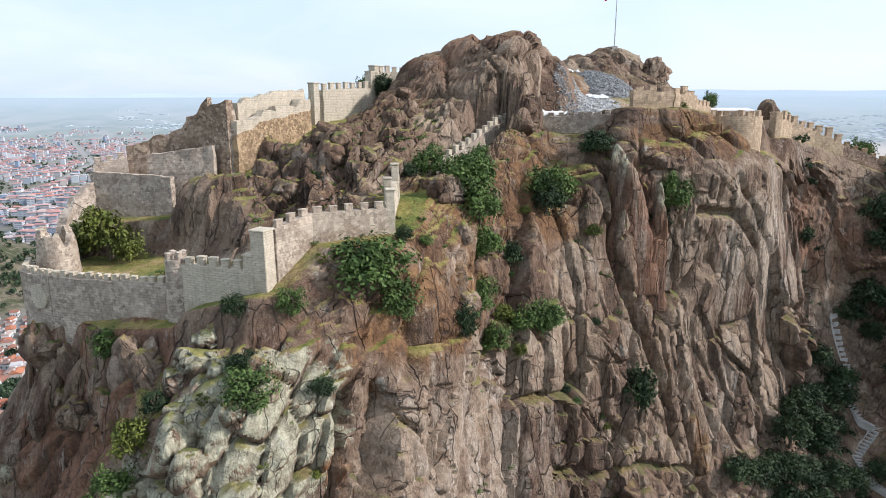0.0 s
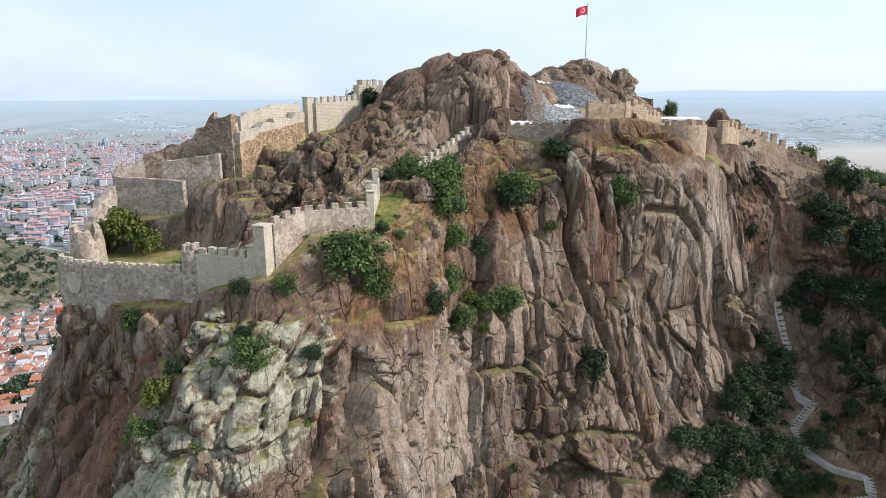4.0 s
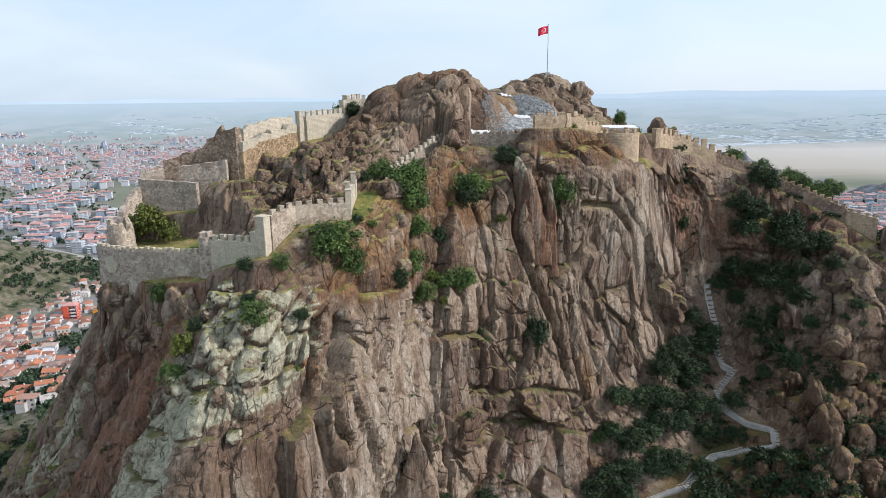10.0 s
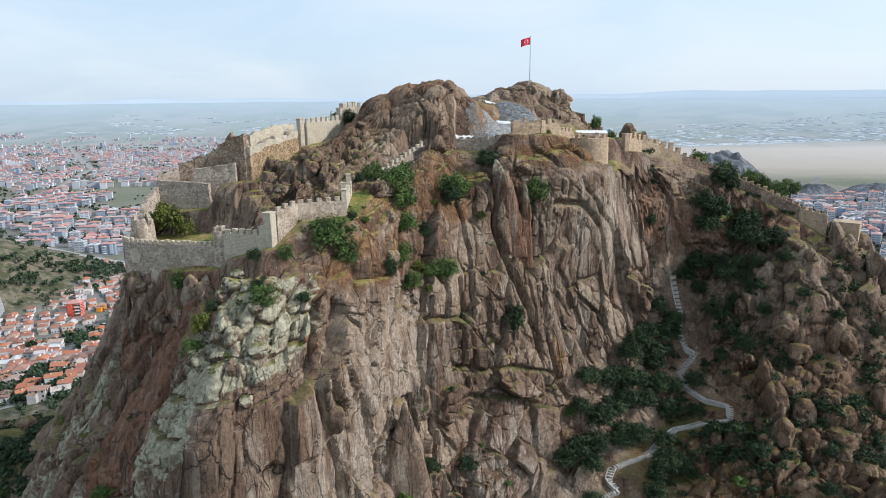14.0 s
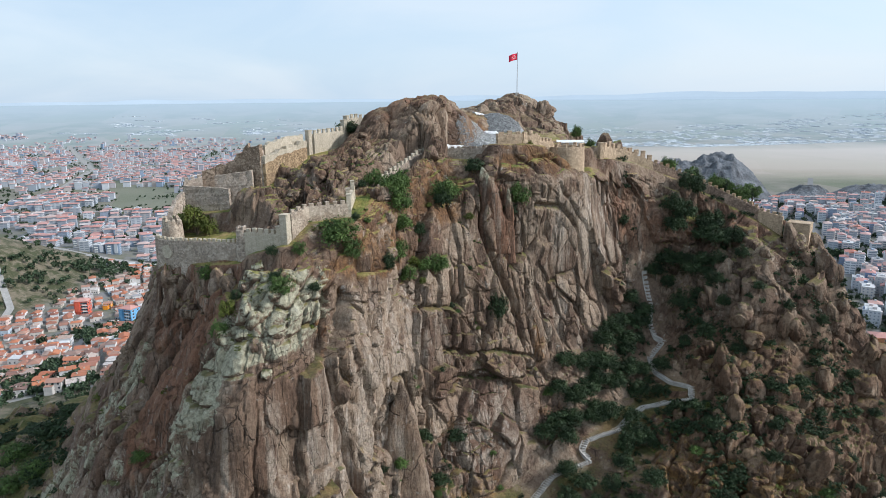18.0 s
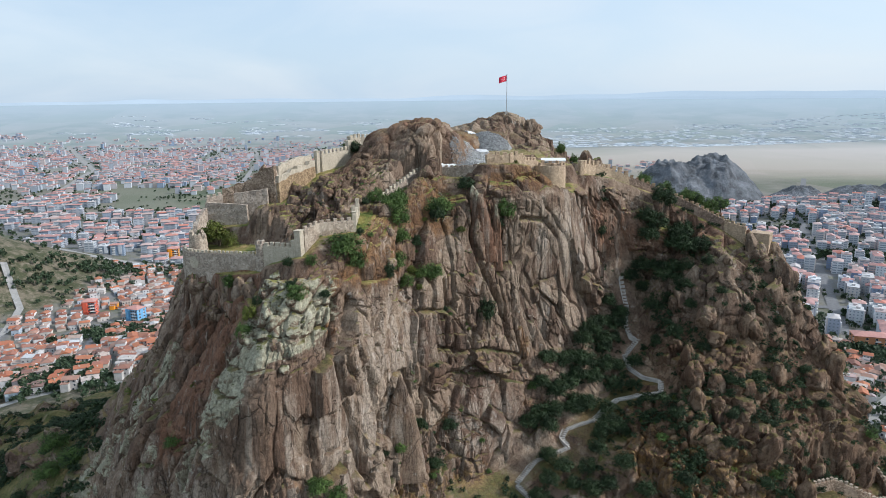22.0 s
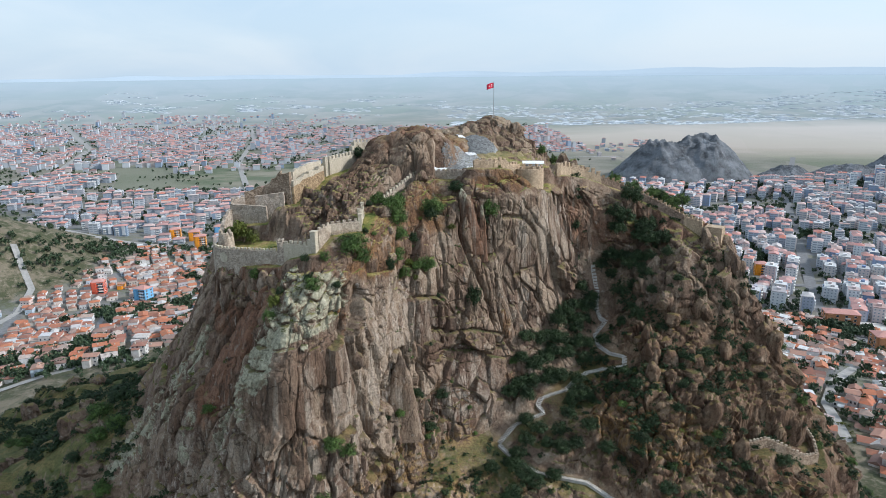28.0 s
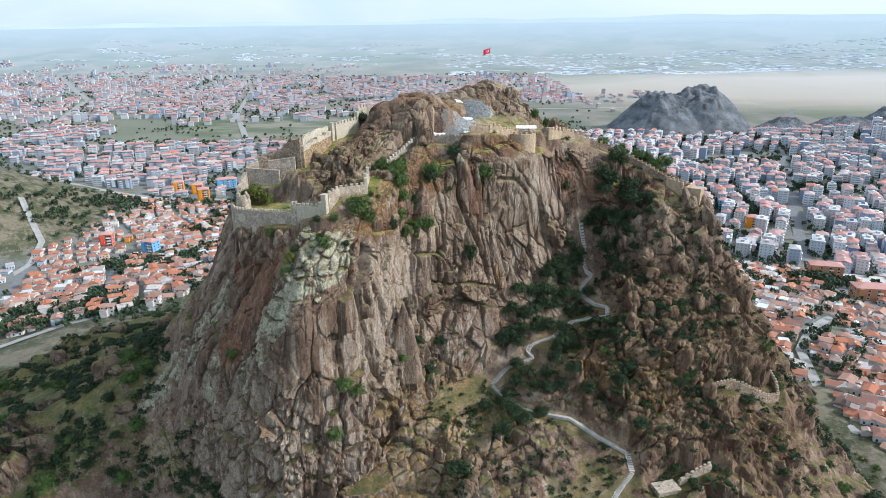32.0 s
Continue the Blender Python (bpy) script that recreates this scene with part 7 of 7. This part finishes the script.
# ---- hills in the distance ----
def far_hill(name, x, y, rx, ry, height, mat, label, seed, peaks):
    n = 110
    g = np.linspace(-1, 1, n)
    X, Y = np.meshgrid(g, g, indexing="ij")
    R = np.hypot(X, Y)
    q = np.stack([X * 3.1 + seed, Y * 3.1, 0 * X], -1).reshape(-1, 3)
    f = fbm(q, 5, seed, 0.55).reshape(X.shape)
    rid = (1 - np.abs(fbm(q * 2.2, 5, seed + 5, 0.6))).reshape(X.shape) ** 3 - 0.5
    hh = np.zeros_like(X)
    for px, py, pr, ph in peaks:
        hh = np.maximum(hh, ph * np.clip(1.45 * (1 - (np.hypot(X - px, Y - py) / pr)), 0, 1) ** 0.95)
    z = height * hh * (1 + 0.3 * f + 0.16 * rid) + height * 0.12 * f * np.clip(1.1 - R, 0, 1)
    z = np.where(R > 0.98, -20, z)
    wx, wy = x + X * rx, y + Y * ry
    z = z + plain_z(wx, wy) - 2
    idx = np.arange(n * n).reshape(n, n)
    quads = np.stack([idx[:-1, :-1], idx[1:, :-1], idx[1:, 1:], idx[:-1, 1:]], -1).reshape(-1, 4)
    me = bpy.data.meshes.new(name)
    me.from_pydata(np.stack([wx, wy, z], -1).reshape(-1, 3), [], quads.tolist())
    me.materials.append(mat)
    me.polygons.foreach_set("use_smooth", np.ones(len(quads), dtype=bool))
    me.update()
    return tagged(new(name, me), label, "hill", kind="structure")


# rock colour lightened and blued in place of haze over the hills
HILL_ROCK = plain_mat("haze_blued_hill_rock", (0.175, 0.187, 0.205), 0.95, 0.4, 0.045, 3.5)
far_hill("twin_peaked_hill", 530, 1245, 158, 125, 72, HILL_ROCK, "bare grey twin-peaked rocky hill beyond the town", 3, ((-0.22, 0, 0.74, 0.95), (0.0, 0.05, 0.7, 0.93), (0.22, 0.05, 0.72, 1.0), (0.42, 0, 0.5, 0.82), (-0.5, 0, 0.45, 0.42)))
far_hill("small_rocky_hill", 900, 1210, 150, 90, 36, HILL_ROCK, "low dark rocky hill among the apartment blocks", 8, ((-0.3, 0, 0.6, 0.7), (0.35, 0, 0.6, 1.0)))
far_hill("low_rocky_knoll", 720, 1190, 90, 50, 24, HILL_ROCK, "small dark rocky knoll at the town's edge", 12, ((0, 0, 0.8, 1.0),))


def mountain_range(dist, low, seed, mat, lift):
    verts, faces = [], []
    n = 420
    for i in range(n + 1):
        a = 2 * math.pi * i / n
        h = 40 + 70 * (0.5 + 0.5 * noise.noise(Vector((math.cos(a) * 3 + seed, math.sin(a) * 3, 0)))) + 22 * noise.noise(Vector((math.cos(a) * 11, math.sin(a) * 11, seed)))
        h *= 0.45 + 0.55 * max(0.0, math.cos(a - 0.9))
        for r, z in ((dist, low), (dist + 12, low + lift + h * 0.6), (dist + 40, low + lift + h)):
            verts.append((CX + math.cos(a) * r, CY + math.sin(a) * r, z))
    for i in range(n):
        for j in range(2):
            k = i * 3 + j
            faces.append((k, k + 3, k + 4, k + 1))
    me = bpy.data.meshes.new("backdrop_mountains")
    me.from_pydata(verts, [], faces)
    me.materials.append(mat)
    return tagged(new("backdrop_mountains", me), "pale blue mountains, their haze painted as a glow", "mountains", kind="structure")


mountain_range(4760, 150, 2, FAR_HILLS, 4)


# ---- boulders and crags ----
def boulder_mesh(seed, flat=1.0, sub=4, crust=0.0):
    bm = bmesh.new()
    bmesh.ops.create_icosphere(bm, subdivisions=sub, radius=1.0)
    co = np.array([v.co for v in bm.verts])
    nr = co / np.linalg.norm(co, axis=1, keepdims=True)
    f1, f2, off, rnd = worley(co * 0.95 + seed * 5.3, 200 + seed)
    d = 0.30 * (rnd[:, 0] - 0.5) - 0.22 * np.clip(1 - (f2 - f1) / 0.14, 0, 1) + (off * (rnd[:, 1:4] - 0.5)).sum(1) * 0.5
    d = d + 0.12 * fbm(co * 2.2 + seed, 3, 210 + seed) + 0.04 * fbm(co * 7 + seed, 2, 220)
    co = co + nr * d[:, None]
    # broad flat facets
    rng = random.Random(seed)
    for _ in range(6):
        n = np.array([rng.gauss(0, 1) for _ in range(3)])
        n /= np.linalg.norm(n)
        over = co @ n - rng.uniform(0.62, 0.85)
        co -= np.clip(over, 0, None)[:, None] * n * 0.85
    for v, c in zip(bm.verts, co):
        v.co = c * (1, 1, flat)
    for f in bm.faces:
        f.smooth = True
    me = shared("boulder", bm, ROCK)
    me.attributes.new("tint", "FLOAT", "POINT").data.foreach_set("value", (0.25 + 0.6 * rnd[:, 2]).astype(np.float32))
    me.attributes.new("lichen", "FLOAT", "POINT").data.foreach_set("value", np.full(len(co), crust, dtype=np.float32))
    return me


BOULDERS = [boulder_mesh(s, f) for s, f in ((1, 0.8), (2, 1.0), (3, 0.7), (4, 1.25), (5, 0.9), (6, 1.1))]
CRUSTED = [boulder_mesh(s, f, 4, 0.6) for s, f in ((7, 0.9), (8, 1.1), (9, 1.3))]
PILLARS = [boulder_mesh(s, 1.9) for s in (11, 12, 13)]


def boulder(x, y, z, size, seed, label="rounded weathered boulder on the crag", meshes=None, stand=1.0, sink=0.25):
    rng = random.Random(seed)
    p, n = cling(x, y, z)
    ob = new("boulder", rng.choice(meshes or BOULDERS))
    s = size / 2
    ob.location = p + n * (s * (1 - 2 * sink) * 0.5)
    ob.rotation_euler = (rng.uniform(-0.35, 0.35), rng.uniform(-0.35, 0.35), rng.uniform(0, 6.28))
    ob.scale = (s * rng.uniform(0.85, 1.2), s * rng.uniform(0.8, 1.1), s * rng.uniform(0.8, 1.15) * stand)
    return tagged(ob, label, "boulder", "boulders on the crag")


rng_rock = random.Random(5)
# lichen-crusted blocks on the front buttress
for k in range(24):
    b = radians(rng_rock.uniform(-33, -23.5))
    r = rng_rock.uniform(68, 80)
    x, y = CX + math.sin(b) * r, CY - math.cos(b) * r
    boulder(x, y, drop(x, y), rng_rock.uniform(2.0, 3.6), k, "pale lichen-crusted boulder on the front buttress", CRUSTED, stand=rng_rock.uniform(0.8, 1.3), sink=0.5)
# broken rock between the walls
for k in range(46):
    b = radians(rng_rock.uniform(-66, -14))
    r = rng_rock.uniform(24, 50)
    x, y = CX + math.sin(b) * r, CY - math.cos(b) * r
    boulder(x, y, drop(x, y), rng_rock.uniform(1.2, 4.6), 200 + k, "dark brown jagged rock between the castle walls", sink=0.55)
# broken ledges under the bastion
for k in range(26):
    s = rng_rock.random()
    x, y = -45 + 22 * s + rng_rock.uniform(-1, 1), 66.0 - 6.5 * s + rng_rock.uniform(-2.5, 0.5)
    boulder(x, y, rng_rock.uniform(181, 190), rng_rock.uniform(1.8, 4.2), 300 + k, "reddish brown jagged rock under the bastion wall", BOULDERS + PILLARS, rng_rock.uniform(0.9, 1.4), 0.5)
# single rocks on the skyline
boulder(46.5, 151.5, drop(46.5, 151.5), 6.0, 380, "big smooth rounded boulder beside the flag knoll", sink=0.3)
boulder(60.0, 125.0, drop(60, 125), 5.0, 381, "dark rounded boulder beside the ridge wall", sink=0.35)
boulder(64.2, 127.0, drop(64.2, 127), 4.2, 382, "dark rounded boulder beside the ridge wall", sink=0.35)
# stacked blocks on the eastern shoulder and its foot
for k in range(72):
    b = radians(rng_rock.uniform(52, 86))
    r = rng_rock.uniform(72, 112)
    x, y = CX + math.sin(b) * r, CY - math.cos(b) * r
    boulder(x, y, drop(x, y), rng_rock.uniform(2.2, 7.2), 400 + k, "big tan block stacked on the eastern shoulder", BOULDERS + PILLARS, rng_rock.uniform(0.9, 1.4), 0.48)
for k in range(24):
    b = radians(rng_rock.uniform(15, 70))
    r = rng_rock.uniform(52, 96)
    x, y = CX + math.sin(b) * r, CY - math.cos(b) * r
    if way_distance(np.array([[x, y, 0]]), STAIR_WAY)[0] > 3 and way_distance(np.array([[x, y, 0]]), LOWER_WAY)[0] > 3:
        boulder(x, y, drop(x, y), rng_rock.uniform(1.2, 3.6), 560 + k, "tan boulder beside the gully stairs", sink=0.4)
for k in range(52):
    b = radians(rng_rock.uniform(-122, -48))
    r = rng_rock.uniform(105, 240)
    x, y = CX + math.sin(b) * r, CY - math.cos(b) * r
    boulder(x, y, drop(x, y), rng_rock.uniform(4, 11.0), 620 + k, "reddish brown outcrop on the scrubby western slope", None, rng_rock.uniform(0.6, 1.0), 0.42)


def crag(name, label, base, axis_top, width, depth, seed, foot=6.0, paint=(0.0, 0.0)):
    """A tall leaning slab of rock, tapering to its tip."""
    bm = bmesh.new()
    n, m = 26, 30
    B, T = Vector(base), Vector(axis_top)
    ax = T - B
    side = Vector((1, 0, 0))
    rows = []
    for j in range(m + 1):
        t = j / m
        c = B + ax * t - Vector((0, 0, foot)) * (1 - t) ** 3
        w = width * (1 - t) ** 0.75 + 0.25
        d = depth * (1 - t) ** 0.6 + 0.2
        ring = []
        for i in range(n):
            a = 2 * math.pi * i / n
            e = 0.55
            p = c + Vector((math.copysign(abs(math.cos(a)) ** e, math.cos(a)) * w / 2, math.copysign(abs(math.sin(a)) ** e, math.sin(a)) * d / 2, 0))
            ring.append(p)
        rows.append(ring)
    q = np.array([p[:] for r in rows for p in r])
    f1, f2, off, rnd = worley(q / (3.2, 3.2, 7.0) + seed, 300 + seed)
    k = 0.7 * (rnd[:, 0] - 0.5) - 0.35 * np.clip(1 - (f2 - f1) / 0.12, 0, 1) + 0.25 * fbm(q * 0.6, 3, 310 + seed)
    cen = np.repeat(np.array([sum(r, Vector()) / n for r in rows]), n, 0)
    out = q - cen
    q = q + out / np.maximum(np.linalg.norm(out, axis=1, keepdims=True), 0.2) * k[:, None] * np.clip(np.linalg.norm(out, axis=1, keepdims=True) / 1.5, 0.1, 1)
    vs = [bm.verts.new(p) for p in q]
    for j in range(m):
        for i in range(n):
            a, b = j * n + i, j * n + (i + 1) % n
            bm.faces.new((vs[a], vs[b], vs[b + n], vs[a + n]))
    bm.faces.new([vs[m * n + i] for i in range(n)])
    for f in bm.faces:
        f.smooth = True
    me = shared(name, bm, ROCK)
    me.set_sharp_from_angle(angle=radians(40))
    me.attributes.new("tint", "FLOAT", "POINT").data.foreach_set("value", np.full(len(me.vertices), 0.62, dtype=np.float32))
    rise = np.clip((q[:, 2] - B.z) / (T.z - B.z), 0, 1)
    me.attributes.new("lichen", "FLOAT", "POINT").data.foreach_set("value", (paint[0] * np.clip(rise * 2.2 - 0.9, 0, 1)).astype(np.float32))
    me.attributes.new("red", "FLOAT", "POINT").data.foreach_set("value", (paint[1] * np.clip(1.6 - rise * 2, 0, 1)).astype(np.float32))
    return tagged(new(name, me), label, "rock")


crag("rock_spire", "pointed leaning red-brown rock spire with a pale lichen tip", (25.6, 88.2, 197.5), (22.6, 86.9, 208.6), 7.4, 4.6, 1, 9.0, paint=(0.7, 0.9))
crag("rock_spire", "small sharp rock tooth beside the spire", (29.2, 88.0, 195.0), (28.6, 86.8, 203.6), 3.0, 3.0, 2, 9.0, paint=(0.8, 0.6))
crag("rock_slab", "smooth tan triangular slab leaning on the cliff", (36.2, 86.2, 162.5), (33.6, 87.6, 177.6), 9.0, 3.6, 3, paint=(0.0, 0.3))
crag("rock_slab", "broad arched slab at the cliff's foot", (5.0, 57.5, 150.0), (4.6, 59.5, 169.0), 11.0, 5.0, 4)
crag("rock_slab", "rounded pale rib beside the tan slab", (43.2, 87.6, 157.5), (38.8, 89.8, 172.0), 6.0, 3.4, 5)


# ---- worksite at the top ----
def stone_heap(name, label, cx, cy, rx, ry, count, mat, seed, size=(0.25, 0.7), top=drop):
    """Loose broken stone lying on the rock, each piece a small wedge."""
    rng = random.Random(seed)
    hp = Heap()
    for _ in range(count):
        a, r = rng.uniform(0, 6.28), math.sqrt(rng.random())
        x, y = cx + math.cos(a) * r * rx, cy + math.sin(a) * r * ry
        s = rng.uniform(*size)
        t = Matrix.Translation((x, y, top(x, y) + s * 0.1)) @ Euler((rng.uniform(-0.7, 0.7), rng.uniform(-0.7, 0.7), rng.uniform(0, 6.28))).to_matrix().to_4x4()
        hp.box(lambda px, py, pz: tuple(t @ Vector((px, py, pz))), -s * 0.6, -s * 0.45, -s * 0.2, s * 0.55, s * 0.4, s * 0.18, 0)
    return tagged(new(name, hp.mesh(name, mat)), label, "stones", kind="stuff")


stone_heap("slate_heap", "grey crushed stone spread beside the summit dome", 22.0, 107.5, 4.6, 4.0, 1100, GRAVEL, 2, (0.16, 0.5))
stone_heap("rubble_strip", "pale grey rubble spread over the worksite", 26.0, 115.5, 4.4, 7.5, 1300, PALE_GRAVEL, 3, (0.15, 0.55))


def slate_mound():
    """The smooth heap under the loose slate, leaning on the slope."""
    cx, cy, rx, ry = 31.0, 131.0, 6.8, 9.5
    pts = [(u * rx, v * ry) for u in (-0.7, 0, 0.7) for v in (-0.7, 0, 0.7)]
    zs = [drop(cx + u, cy + v) for u, v in pts]
    A = np.array([(u, v, 1) for u, v in pts])
    gx, gy, g0 = np.linalg.lstsq(A, np.array(zs), rcond=None)[0]

    def height(x, y):
        u, v = x - cx, y - cy
        r = math.hypot(u / rx, v / ry)
        return g0 + gx * u + gy * v + 1.5 * (1 - r * r) - 1.2 * r ** 4 + 0.3 * noise.noise(Vector((u * 0.6, v * 0.6, 1))) + 0.12 * noise.noise(Vector((u * 2, v * 2, 5)))

    bm = bmesh.new()
    n, m = 40, 16
    rings = []
    for j in range(m + 1):
        r = j / m
        ring = []
        for i in range(n):
            a = 2 * math.pi * i / n
            wob = 1 + 0.12 * noise.noise(Vector((math.cos(a) * 2, math.sin(a) * 2, 3)))
            u, v = math.cos(a) * r * rx * wob, math.sin(a) * r * ry * wob
            ring.append(bm.verts.new((cx + u, cy + v, height(cx + u, cy + v))))
        rings.append(ring)
    for a, b in zip(rings[:-1], rings[1:]):
        for i in range(n):
            bm.faces.new((a[i], b[i], b[(i + 1) % n], a[(i + 1) % n]))
    bmesh.ops.remove_doubles(bm, verts=bm.verts[:], dist=0.02)
    for f in bm.faces:
        f.smooth = True
    bmesh.ops.recalc_face_normals(bm, faces=bm.faces[:])
    tagged(new("slate_mound", shared("slate_mound", bm, GRAVEL)), "mound of grey crushed slate below the flag", "heap", kind="structure")
    return height


slate_top = slate_mound()
stone_heap("slate_heap", "slope of loose grey-blue broken slate", 31.0, 131.0, 5.6, 7.9, 1900, GRAVEL, 1, (0.16, 0.42), slate_top)


def tarp(label, x, y, w, d, turn, seed):
    """A crumpled sheet lying over the ground."""
    bm = bmesh.new()
    n = 26
    g = []
    rest = drop(x, y)
    for i in range(n + 1):
        row = []
        for j in range(n + 1):
            u, v = i / n - 0.5, j / n - 0.5
            fray = 1 + 0.35 * noise.noise(Vector((math.atan2(v, u + 1e-6) * 1.3, seed, 0)))
            px = x + (math.cos(turn) * u * w - math.sin(turn) * v * d) * fray
            py = y + (math.sin(turn) * u * w + math.cos(turn) * v * d) * fray
            q = Vector((px, py, max(rest - 0.4, min(rest + 0.45, drop(px, py)))))
            q.z += 0.3 + 0.5 * abs(noise.noise(Vector((px * 1.3, py * 1.3, seed)))) + 0.2 * noise.noise(Vector((px * 2.4, py * 2.4, seed)))
            row.append(bm.verts.new(q))
        g.append(row)
    for i in range(n):
        for j in range(n):
            bm.faces.new((g[i][j], g[i + 1][j], g[i + 1][j + 1], g[i][j + 1]))
    bmesh.ops.delete(bm, geom=[v for v in bm.verts if not v.link_faces], context="VERTS")
    for f in bm.faces:
        f.smooth = True
    me = shared("tarpaulin", bm, TARP)
    ob = new("tarpaulin", me)
    md = ob.modifiers.new("thick", "SOLIDIFY")
    md.thickness = 0.06
    return tagged(ob, label, "tarpaulin", "white tarpaulins on the worksite")


tarp("crumpled white tarpaulin on the worksite slope", 15.5, 102.6, 6.0, 1.6, 0.05, 1)
tarp("white plastic sheet over a heap beside the wall", 27.5, 106.5, 4.2, 2.8, 0.3, 2)
tarp("white plastic sheet down the worksite slope", 24.6, 133.5, 2.2, 6.0, 0.2, 3)
tarp("crumpled white plastic sheet below the slate", 27.5, 121.5, 2.6, 3.4, 0.5, 4)


def site_hut():
    z = drop(47.8, 113.4) - 1.0
    th = thing("site_hut", "low white hut with a flat sheet roof behind the bastion", "hut", at=(47.8, 113.4, z))
    th.rotation_euler.z = radians(-8)
    bm = bmesh.new()
    add_box(bm, -3.2, -2.0, -0.4, 3.2, 2.0, 2.3, 0.04)
    part("wall", bm, WHITE_TRIM, th)
    bm = bmesh.new()
    add_box(bm, -3.6, -2.5, 2.31, 3.6, 2.4, 2.5, 0.05)
    for v in bm.verts:
        v.co.z += 0.06 * v.co.y
    part("roof", bm, TARP, th, "bright white sheet roof")
    bm = bmesh.new()
    add_box(bm, 0.6, -2.06, -0.1, 1.5, -1.98, 1.9, 0.01)
    part("door", bm, STEEL, th)
    for x in (-2.2, -0.8):
        bm = bmesh.new()
        add_box(bm, x - 0.45, -2.05, 0.9, x + 0.45, -1.98, 1.7, 0.01)
        part("window", bm, GLASS_DARK, th)


site_hut()


# ---- the flag ----
def flagpole():
    x, y = 38.3, 154.6
    z = drop(x, y)
    th = thing("flagpole", "tall grey steel flagpole on the highest knoll with a red flag", "flagpole", at=(x, y, z))
    top = 237.6 - z
    bm = bmesh.new()
    bmesh.ops.create_cone(bm, cap_ends=True, segments=12, radius1=0.14, radius2=0.07, depth=top + 1, matrix=Matrix.Translation((0, 0, (top - 1) / 2)))
    part("pole", bm, STEEL, th)
    bm = bmesh.new()
    bmesh.ops.create_uvsphere(bm, u_segments=12, v_segments=8, radius=0.16, matrix=Matrix.Translation((0, 0, top + 0.1)))
    part("finial", bm, STEEL, th)
    bm = bmesh.new()
    add_box(bm, -0.6, -0.6, -1.0, 0.6, 0.6, 0.25, 0.06)
    part("plinth", bm, STEP_STONE, th)

    W, H = 2.9, 2.0

    def cloth(u, v, off=0.0):
        """A place on the waving cloth: u away from the pole, v up."""
        droop = 0.62 * u * u + 0.25 * u
        return Vector((-0.12 - u * W * 0.92, 0.28 * math.sin(u * 7 + v) * u - 0.5 * u + off, top - 0.15 - H + v * H - droop * 0.9))

    bm = bmesh.new()
    n, m = 28, 14
    g = [[bm.verts.new(cloth(i / n, j / m)) for j in range(m + 1)] for i in range(n + 1)]
    for i in range(n):
        for j in range(m):
            bm.faces.new((g[i][j], g[i + 1][j], g[i + 1][j + 1], g[i][j + 1])).smooth = True
    fl = part("flag", bm, FLAG_RED, th, "red flag with a white crescent and star")
    md = fl.modifiers.new("thick", "SOLIDIFY")
    md.thickness = 0.02
    for sgn in (-1, 1):
        bm = bmesh.new()
        out, inn = [], []
        for i in range(25):
            a = radians(40 + 280 * i / 24)
            out.append((0.36 + 0.17 * math.cos(a), 0.5 + 0.25 * math.sin(a)))
            a2 = radians(52 + 256 * i / 24)
            inn.append((0.405 + 0.135 * math.cos(a2), 0.5 + 0.20 * math.sin(a2)))
        vo = [bm.verts.new(cloth(u, v, 0.025 * sgn)) for u, v in out]
        vi = [bm.verts.new(cloth(u, v, 0.025 * sgn)) for u, v in inn]
        for i in range(24):
            bm.faces.new((vo[i], vo[i + 1], vi[i + 1], vi[i]))
        c = bm.verts.new(cloth(0.60, 0.5, 0.025 * sgn))
        pts = [bm.verts.new(cloth(0.60 + (0.085 if i % 2 == 0 else 0.034) * math.cos(radians(180 + 36 * i)), 0.5 + (0.125 if i % 2 == 0 else 0.05) * math.sin(radians(180 + 36 * i)), 0.025 * sgn)) for i in range(10)]
        for i in range(10):
            bm.faces.new((c, pts[i], pts[(i + 1) % 10]))
        part("emblem", bm, FLAG_WHITE, fl, "white crescent and star")
    return th


flagpole()
